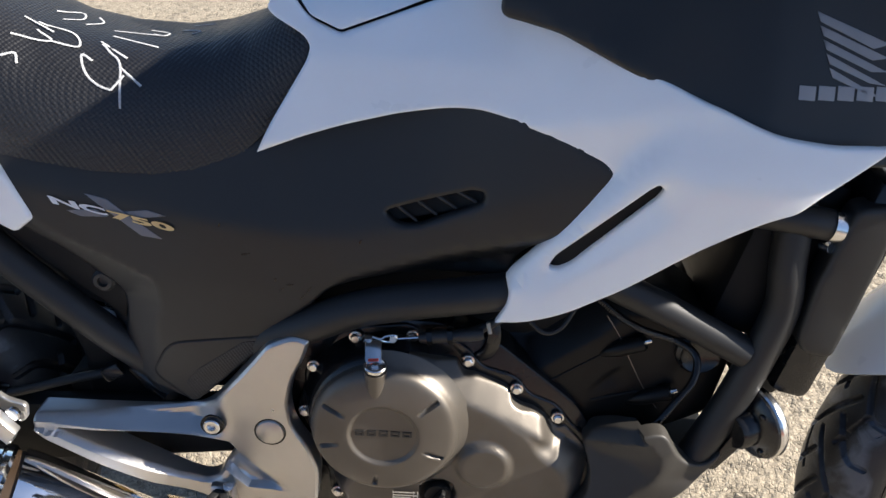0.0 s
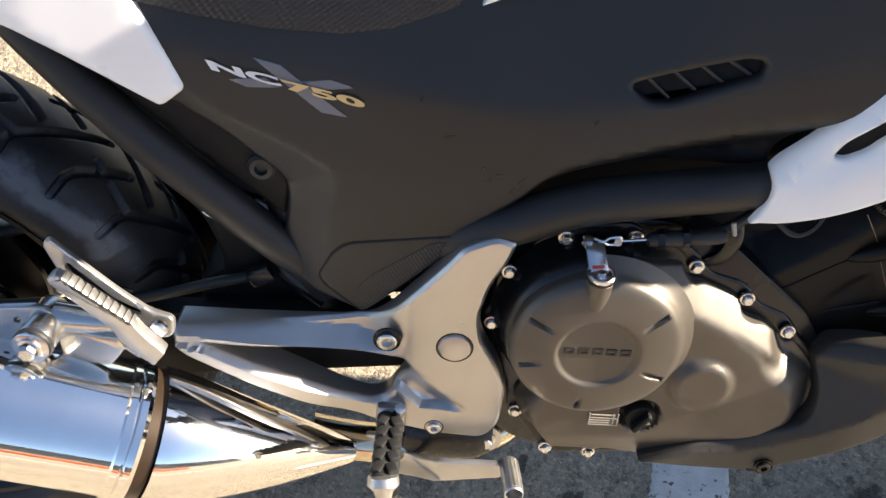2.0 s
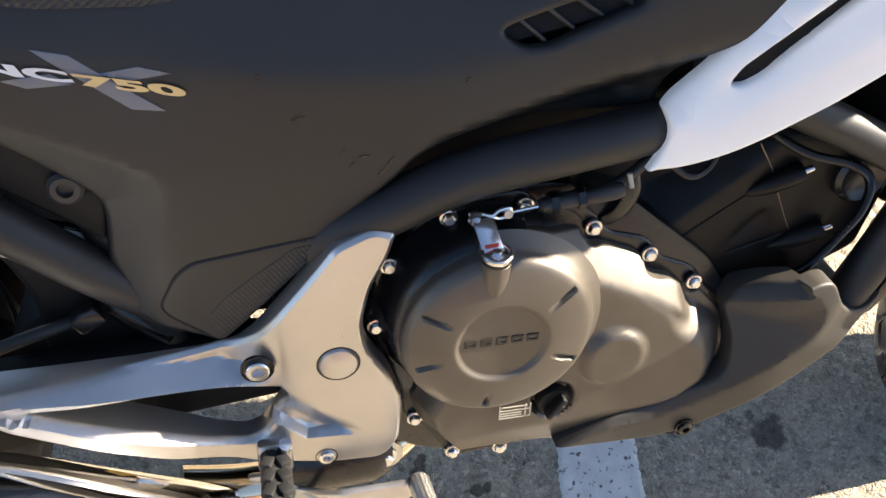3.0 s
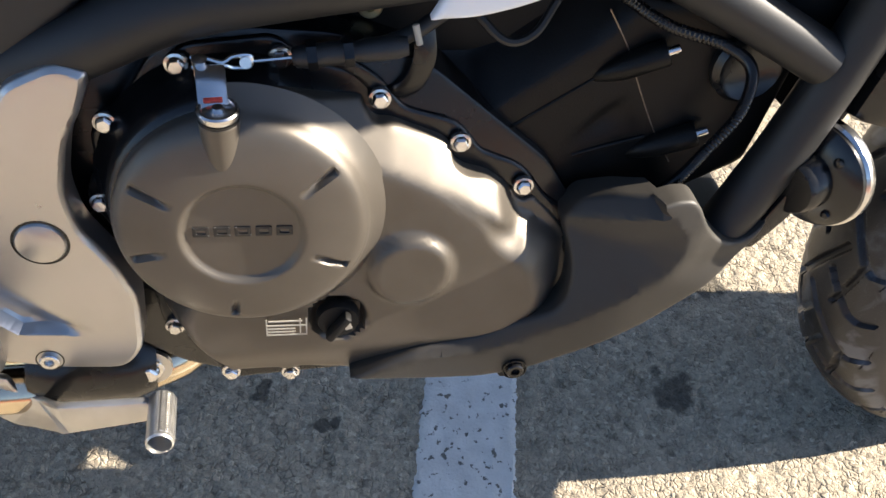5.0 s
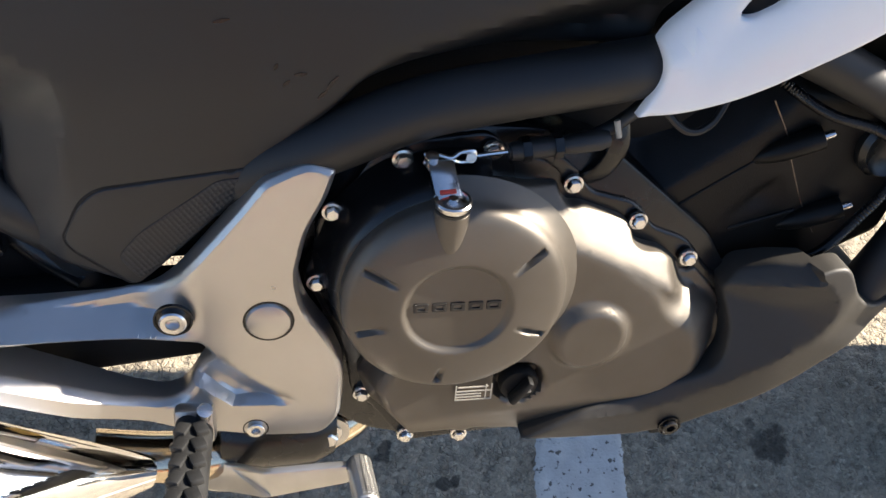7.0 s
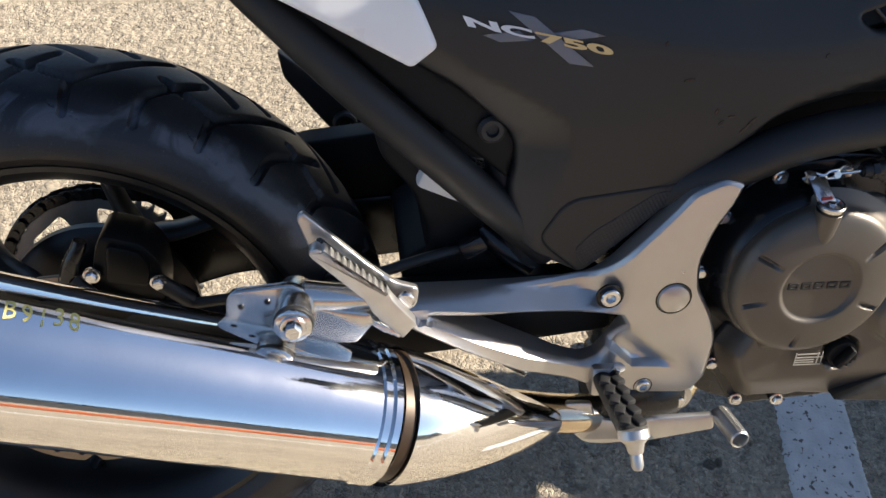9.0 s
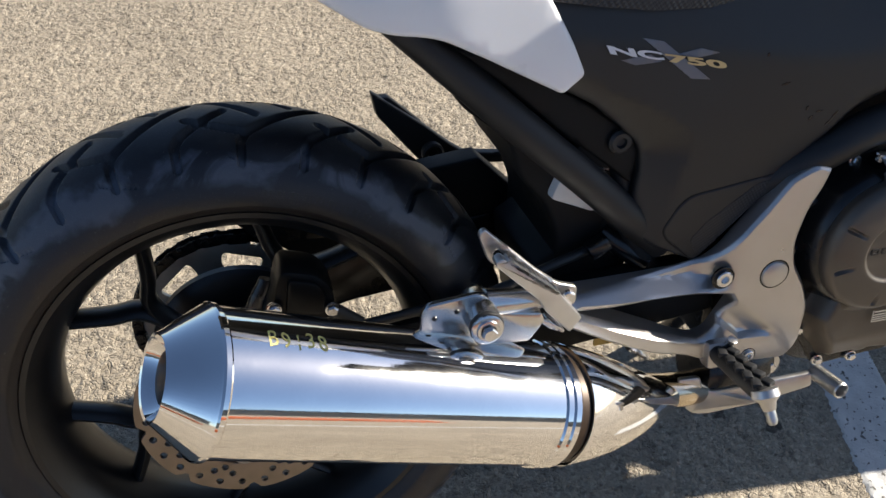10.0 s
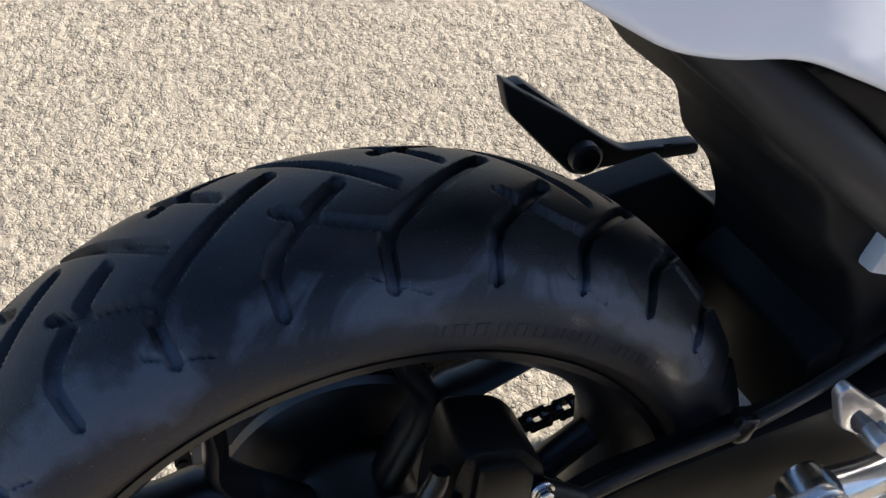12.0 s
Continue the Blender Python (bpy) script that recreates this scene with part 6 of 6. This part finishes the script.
# far-side passenger footrest
FAR = [(0.200, 0.560, 0.005), (0.206, 0.527), (0.246, 0.476), (0.271, 0.446, 0.01), (0.300, 0.448, 0.01), (0.405, 0.438), (0.405, 0.452), (0.325, 0.462), (0.305, 0.476, 0.02), (0.268, 0.508)]
far_rest = part("far_footrest_bracket", panel(fillet(FAR, 0.006), lambda x, z, d: 0.194, 0.014, (), 0.012, 0.003), TUBE, bike, "black footrest bracket on the far side")
part("folded_peg", prism(fillet([(0.210, 0.548), (0.224, 0.548), (0.270, 0.506), (0.256, 0.496)], 0.003), 0.018, Matrix.Translation((0, 0.212, 0)) @ SIDE, 0.002), RUBBER_CLEAN, far_rest)
part("tread_pad", prism(fillet([(0.216, 0.543), (0.226, 0.540), (0.262, 0.507), (0.254, 0.502)], 0.003), 0.004, Matrix.Translation((0, 0.200, 0)) @ SIDE, 0.001), DOTTED, far_rest)
part("boss", lathe([(0.007, 0), (0.015, 0), (0.015, 0.010), (0.012, 0.012), (0.008, 0.010), (0.007, 0.0)], at_side(0.277, 0.190, 0.471), 24), TUBE, far_rest)

# ---- front end ----
HORN = axis_frame((1.134, -0.120, 0.455), (0.86, 0.48, 0.10))
horn = part("horn", lathe([(0, 0.014), (0.022, 0.014), (0.030, 0.012), (0.036, 0.010), (0.041, 0.004), (0.043, 0.0), (0.042, -0.008), (0.034, -0.014), (0.016, -0.018), (0, -0.018)], HORN, 48), BLACK_METAL, bike, "round black horn with a bright rim", 30)
part("rim", lathe([(0.0425, -0.005), (0.0445, -0.003), (0.0445, 0.003), (0.0425, 0.006)], HORN, 48), STEEL, horn)
part("terminal", lathe([(0, -0.030), (0.012, -0.030), (0.014, -0.016), (0, -0.014)], HORN, 20), BLACK_METAL, horn)
for a in (40, 130, 220, 310):
    m = HORN
    p = m @ Vector((0.032 * math.cos(radians(a)), 0.032 * math.sin(radians(a)), -0.015))
    part("rivet", lathe([(0, -0.003), (0.003, -0.002), (0.004, 0.0), (0, 0.0)], Matrix.Translation(p) @ m.to_3x3().to_4x4(), 10), BLACK_METAL, horn)
part("stay", prism(fillet([(1.082, 0.398), (1.092, 0.396), (1.112, 0.424), (1.124, 0.452), (1.116, 0.462), (1.104, 0.446)], 0.004), 0.006, Matrix.Translation((0, -0.136, 0)) @ SIDE, 0.0015), BLACK_METAL, horn)
hex_bolt(horn, 1.113, -0.140, 0.448, 0.005, BLACK_METAL)
part("coil_cover", lathe([(0, -0.036), (0.020, -0.036), (0.023, -0.032), (0.024, -0.016), (0, -0.014)], HORN, 28), BLACK_METAL, horn)
radiator = part("radiator", block(pose(1.19, 0.0, 0.62, 0, 14, 0), 0.045, 0.26, 0.26, 0.012), BLACK_METAL, bike, "black radiator behind the front wheel")
part("fan_housing", block(pose(1.13, 0.0, 0.645, 0, 14, 0), 0.09, 0.20, 0.20, 0.02), PLASTIC_DARK, radiator)
SHROUD = [(1.178, 0.725), (1.156, 0.640), (1.150, 0.572, 0.01), (1.160, 0.556, 0.01), (1.190, 0.552, 0.01), (1.205, 0.62), (1.225, 0.73)]
part("radiator_shroud", panel(fillet(SHROUD, 0.01), lambda x, z, d: -0.140, 0.03, (), 0.02, 0.006), PLASTIC, radiator)
hose = part("coolant_hose", tube([(1.02, -0.08, 0.70), (1.08, -0.108, 0.706), (1.14, -0.122, 0.703), (1.20, -0.115, 0.690)], 0.0165, 18), RUBBER_CLEAN, bike, "black rubber coolant hose with a steel clamp")
part("hose_clamp", lathe([(0.0168, -0.006), (0.0182, -0.006), (0.0182, 0.006), (0.0168, 0.006)], axis_frame((1.165, -0.121, 0.698), (1, 0.08, -0.22)), 32), STEEL, hose)
part("clamp_screw", lathe([(0, -0.006), (0.005, -0.006), (0.005, 0.006), (0, 0.006)], axis_frame((1.160, -0.128, 0.678), (0.4, -0.8, 0.1)), 12), STEEL, hose)
tank = part("coolant_tank", block(pose(1.145, -0.070, 0.506, 0, 22, 0), 0.058, 0.04, 0.062, 0.008), PLASTIC_DARK, bike, "dark regulator box behind the down tube")
part("edge", tube([(1.163, -0.09, 0.540), (1.176, -0.09, 0.516), (1.180, -0.09, 0.496)], 0.0025, 8), STEEL, tank)
fender = bmesh.new()
rings = []
for k in range(25):
    r = 0.338
    ring = []
    for j in range(13):
        u = -1 + 2 * j / 12
        rr = r - 0.030 * abs(u) ** 2.4
        a = radians(152 - 13 * abs(u) ** 1.6 - (82 - 13 * abs(u) ** 1.6) * k / 24)
        ring.append(((1.545 + rr * math.cos(a), 0.082 * u, 0.300 + rr * math.sin(a)), (1.545 + (rr - 0.004) * math.cos(a), 0.079 * u, 0.300 + (rr - 0.004) * math.sin(a))))
    rings.append(([fender.verts.new(p[0]) for p in ring], [fender.verts.new(p[1]) for p in ring]))
for (a, a2), (b, b2) in zip(rings, rings[1:]):
    for j in range(12):
        fender.faces.new((a[j], a[j + 1], b[j + 1], b[j]))
        fender.faces.new((a2[j + 1], a2[j], b2[j], b2[j + 1]))
    fender.faces.new((a[0], b[0], b2[0], a2[0]))
    fender.faces.new((a[12], a2[12], b2[12], b[12]))
for o, i in (rings[0], rings[-1]):
    for j in range(12):
        fender.faces.new((o[j], i[j], i[j + 1], o[j + 1]))
fender.transform(Matrix.Translation((1.545, 0.02, 0)) @ Matrix.Rotation(radians(6), 4, "Z") @ Matrix.Translation((-1.545, 0, 0)))
bmesh.ops.recalc_face_normals(fender, faces=fender.faces[:])
part("front_fender", fender, WHITE, bike, "white front mudguard")
part("steering_core", block(pose(1.24, 0, 0.90, 0, -26, 0), 0.10, 0.20, 0.24, 0.03), PLASTIC_DARK, bike, "dark steering head area")
for y in (-0.10, 0.10):
    part("fork_leg", tube([(1.545, y, 0.30), (1.26, y, 0.86)], 0.024, 18, None, 4, False), BLACK_METAL, bike, "front fork leg")
part("side_stand", tube([(0.70, 0.10, 0.27), (0.66, 0.20, 0.10), (0.645, 0.235, 0.072)], 0.013, 14), BLACK_METAL, bike, "black steel side stand")

# ---- markings ----
def badge(name, shape, material, lift, parent, face):
    """Flat foil cut to a shape, laid on a panel."""
    return part(name, panel([Vector(p) for p in shape], lambda x, z, d: face(x, z, 0.05) - lift, 0.0009, (), 0.012, 0.0002), material, parent)


def badge_letters(text, start, end, height, material, lift):
    """Leaning wide signs in foil, set along a line on the side panel."""
    curve = bpy.data.curves.new("badge", "FONT")
    curve.body, curve.size, curve.offset, curve.resolution_u = text, 1.0, 0.042, 4
    ob = bpy.data.objects.new("badge", curve)
    me = bpy.data.meshes.new_from_object(ob)
    bpy.data.objects.remove(ob)
    bpy.data.curves.remove(curve)
    xs, ys = [v.co.x for v in me.vertices], [v.co.y for v in me.vertices]
    x0, x1, y0, y1 = min(xs), max(xs), min(ys), max(ys)
    bm = bmesh.new()
    bm.from_mesh(me)
    bpy.data.meshes.remove(me)
    for v in bm.verts:
        u, h = (v.co.x - x0) / (x1 - x0), (v.co.y - y0) / (y1 - y0)
        x = start[0] + (end[0] - start[0]) * u + 0.55 * height * (0.5 - h)
        z = start[1] + (end[1] - start[1]) * u + height * (h - 0.5)
        v.co = (x, side_face(x, z, 0.05) - lift, z)
    bmesh.ops.recalc_face_normals(bm, faces=bm.faces[:])
    part("badge_letters", bm, material, side_panel)


for pts in ([(0.409, 0.700), (0.431, 0.695), (0.484, 0.653), (0.463, 0.656)], [(0.388, 0.681), (0.418, 0.684), (0.430, 0.676), (0.403, 0.675)], [(0.446, 0.682), (0.471, 0.685), (0.491, 0.679), (0.464, 0.676)]):
    badge("badge_cross", pts, BADGE_GREY, 0.0008, side_panel, side_face)
badge_letters("NC", (0.3735, 0.6930), (0.4300, 0.6815), 0.0088, BADGE_WHITE, 0.0020)
badge_letters("750", (0.4330, 0.6800), (0.4985, 0.6665), 0.0088, BADGE_GOLD, 0.0026)
for k in range(5):
    z0 = 0.912 - 0.0115 * k
    badge("wing_bar", [(1.096 + 0.004 * k, z0), (1.100 + 0.004 * k, z0 - 0.0085), (1.150, z0 - 0.030 + 0.002 * k), (1.165, z0 - 0.026)], LOGO_GREY, 0.001, tank_side, top_face)
for k in range(5):
    badge("wing_bar", [(1.087 + 0.0175 * k, 0.839), (1.102 + 0.0175 * k, 0.838), (1.102 + 0.0175 * k, 0.850), (1.087 + 0.0175 * k, 0.851)], LOGO_GREY, 0.001, tank_side, top_face)


# ---- the far side, and a guessed front end out of view, which shade what is seen ----
MIRROR = Matrix.Scale(-1, 4, (0, 1, 0))
part("far_side_fairing", panel(fillet(WHITE_PANEL, 0.012), white_face, 0.009, (), 0.025, 0.004, frame_m=MIRROR), WHITE, bike, "white fairing on the far side")
part("far_upper_cover", panel(fillet(TOP, 0.01), top_face, 0.008, (), 0.03, 0.004, frame_m=MIRROR), PLASTIC, bike, "black upper cover on the far side")
part("far_side_panel", panel(fillet(SIDE_PANEL, 0.006), side_face, 0.010, (), 0.03, 0.005, frame_m=MIRROR), PLASTIC, bike, "black side panel on the far side")


def front_cowl_bm():
    """The nose of the bodywork, unseen and set off centre for its shadow: lofted from the tank forward, with a raised
    screen.
    """
    bm = bmesh.new()
    rows = [(1.25, 0.93, 1.14, 0.19), (1.33, 0.86, 1.20, 0.20), (1.42, 0.84, 1.22, 0.18), (1.52, 0.86, 1.12, 0.13), (1.60, 0.90, 1.02, 0.07)]
    rings = []
    for x, z0, z1, w in rows:
        ring = []
        for k in range(24):
            a = 2 * math.pi * k / 24
            ring.append(bm.verts.new((x, -0.055 + w * math.copysign(abs(math.cos(a)) ** 0.7, math.cos(a)), (z0 + z1) / 2 + (z1 - z0) / 2 * math.copysign(abs(math.sin(a)) ** 0.8, math.sin(a)))))
        rings.append(ring)
    for a, b in zip(rings, rings[1:]):
        for k in range(24):
            bm.faces.new((a[k], a[(k + 1) % 24], b[(k + 1) % 24], b[k]))
    bm.faces.new(rings[-1])
    bm.faces.new(list(reversed(rings[0])))
    bmesh.ops.recalc_face_normals(bm, faces=bm.faces[:])
    return bm


# Out of view: the cowl and opaque screen only block sun from seat and tank.
nose = part("front_cowl", front_cowl_bm(), WHITE, bike, "unseen white front cowl, set off centre to cast shade")
part("windscreen", panel(fillet([(-0.12, 0.0), (0.12, 0.0), (0.14, 0.12), (0.11, 0.26), (-0.11, 0.26), (-0.14, 0.12)], 0.04), lambda x, z, d: 1.5 * x * x, 0.004, (), 0.03, 0.002, frame_m=Matrix.Translation((1.44, 0, 1.11)) @ Matrix.Rotation(radians(90), 4, "Z") @ Matrix.Rotation(radians(-38), 4, "X")), PLASTIC_DARK, nose, "unseen opaque windscreen, added to cast shade")
bar = part("handlebar", tube([(1.02, -0.40, 1.10), (1.10, -0.25, 1.12), (1.17, -0.10, 1.08), (1.17, 0.10, 1.08), (1.10, 0.25, 1.12), (1.02, 0.40, 1.10)], 0.0115, 14), BLACK_METAL, bike, "black handlebar")
for s in (-1, 1):
    part("grip", tube([(1.015, 0.41 * s, 1.10), (1.075, 0.30 * s, 1.115)], 0.017, 14, None, 2, False), RUBBER_CLEAN, bar)
    part("control_cluster", block(pose(1.135, 0.225 * s, 1.115, 0, 0, 20 * s), 0.09, 0.13, 0.10, 0.015), BLACK_METAL, bar)
# Unseen blocks at the bar, sized and placed to cast shade behind them.
for s in (-1, 1):
    part("mirror", block(pose(1.08, 0.295 * s, 1.20, 0, -8, 0), 0.03, 0.155, 0.16, 0.012), BLACK_METAL, bar, "unseen black mirror, added to cast shade")
part("master_cylinder", block(pose(1.12, -0.165, 1.11, 0, 0, 8), 0.075, 0.13, 0.16, 0.012), BLACK_METAL, bar, "unseen black block on the handlebar, added to cast shade")


# ---- marks and small things ----
def seat_strokes():
    """Handwritten chalk marks that cannot be read: plain strokes in three short rows."""
    rows = (
        ((0.418, -0.084, 0.824), (0.406, -0.080, 0.829), (0.414, -0.095, 0.815), (0.428, -0.103, 0.806), (0.441, -0.105, 0.802)),
        ((0.441, -0.105, 0.802), (0.452, -0.094, 0.814)),
        ((0.421, -0.061, 0.836), (0.432, -0.072, 0.830), (0.446, -0.086, 0.822), (0.451, -0.112, 0.786)),
        ((0.446, -0.088, 0.821), (0.470, -0.100, 0.806)),
        ((0.418, -0.057, 0.837), (0.451, -0.079, 0.828)),
        ((0.425, -0.042, 0.840), (0.477, -0.059, 0.835)),
        ((0.420, -0.025, 0.841), (0.474, -0.031, 0.840)),
        ((0.455, -0.012, 0.840), (0.476, -0.019, 0.840), (0.474, -0.031, 0.840), (0.462, -0.026, 0.840)),
        ((0.488, -0.009, 0.841), (0.510, -0.022, 0.844), (0.505, -0.032, 0.843)),
        ((0.495, 0.010, 0.842), (0.520, 0.004, 0.846)),
        ((0.334, -0.100, 0.831), (0.346, -0.096, 0.833), (0.350, -0.103, 0.825)),
        ((0.338, -0.081, 0.849), (0.374, -0.074, 0.841), (0.356, -0.062, 0.848)),
        ((0.353, -0.049, 0.853), (0.389, -0.054, 0.845), (0.401, -0.073, 0.836), (0.374, -0.074, 0.841)),
        ((0.340, -0.051, 0.859), (0.372, -0.060, 0.848)),
        ((0.353, -0.007, 0.856), (0.372, 0.012, 0.850), (0.382, -0.010, 0.849), (0.366, -0.024, 0.851)),
        ((0.390, -0.024, 0.846), (0.402, -0.008, 0.845), (0.392, 0.008, 0.847)),
    )
    for row in rows:
        bm = tube([Vector(p) for p in row], 0.0012, 8, None, 5, len(row) > 2, (1, 1))
        for v in bm.verts:
            hit, place, normal, _ = seat.closest_point_on_mesh(v.co)
            off = (v.co - place).dot(normal)
            v.co = place + normal * max(0.0003, min(0.0011, 0.0006 + off * 0.25))
        part("chalk_stroke", bm, CHALK, seat)


seat_strokes()


def muffler_mark():
    """The hand-painted stock mark on the muffler, wrapped on its barrel."""
    curve = bpy.data.curves.new("mark", "FONT")
    curve.body, curve.size, curve.space_character, curve.resolution_u = "B9138", 0.021, 1.28, 3
    ob = bpy.data.objects.new("mark", curve)
    me = bpy.data.meshes.new_from_object(ob)
    bm = bmesh.new()
    bm.from_mesh(me)
    bpy.data.objects.remove(ob)
    bpy.data.curves.remove(curve)
    bpy.data.meshes.remove(me)
    inv = mf.inverted()
    a, b = inv @ Vector((0.031, -0.291, 0.533)), inv @ Vector((0.078, -0.281, 0.513))
    ang0 = math.atan2(a.y / RB, a.x / RA)
    ang1 = math.atan2(b.y / RB, b.x / RA)
    probe = mf @ Vector((RA * math.cos(ang0 + 0.2), RB * math.sin(ang0 + 0.2), a.z))
    up = 1 if probe.z > (mf @ Vector((RA * math.cos(ang0), RB * math.sin(ang0), a.z))).z else -1
    wide = max(v.co.x for v in bm.verts)
    for v in bm.verts:
        u = v.co.x / wide
        h = a.z + (b.z - a.z) * u
        g = ang0 + (ang1 - ang0) * u + up * (v.co.y + 0.0016 * math.sin(v.co.x * 160)) / RB
        v.co = mf @ Vector(((RA + 0.0004) * math.cos(g), (RB + 0.0004) * math.sin(g), h))
    part("stock_mark", bm, YELLOW, muffler, "yellow hand-painted stock mark")


muffler_mark()


# ---- the open lot on the near side, seen only as a reflection ----
def shed():
    """A long low shed with ribbed metal walls at the far edge of the lot."""
    root = new("shed")
    root.location = (6, -24, 0)
    tagged(root, "long low grey shed with ribbed metal walls", "building")
    bm = bmesh.new()
    n = 160
    for i in range(n):
        x0, x1 = -40 + 80 * i / n, -40 + 80 * (i + 1) / n
        y = 0.0 if i % 2 else 0.12
        block(pose((x0 + x1) / 2, y - 0.1, 1.5), x1 - x0, 0.2, 3.0, 0, bm)
    part("wall", bm, SHED_WALL, root)
    part("roof", block(pose(0, -4, 3.25, 4, 0, 0), 81, 9, 0.25, 0), SHED_ROOF, root)
    return root


SHED_WALL = mat("grey ribbed sheet metal", (0.22, 0.22, 0.21), 0.6, 0.2, 0.05, 40, 0.15, 0.6)
SHED_ROOF = mat("dark blue roof sheet", (0.03, 0.05, 0.09), 0.5, 0.2, 0.05, 40, 0.15, 0.6)
shed()
KERB = mat("orange red kerb paint", (0.50, 0.12, 0.04), 0.7, 0, 0.3, 60, 0.15, 3)
kerb = part("kerb", block(pose(-0.6, -4.4, 0.15, 0, 0, -5), 9.0, 0.3, 0.30, 0.02), KERB, None)
tagged(kerb, "orange painted concrete kerb on the open lot", "kerb", kind="structure")
far_line = part("road_marking", block(pose(0.5, -2.1, 0.001, 0, 0, -3), 12.0, 0.11, 0.006, 0), LINE, None)
tagged(far_line, "white painted line along the parking row", "road marking", kind="structure")
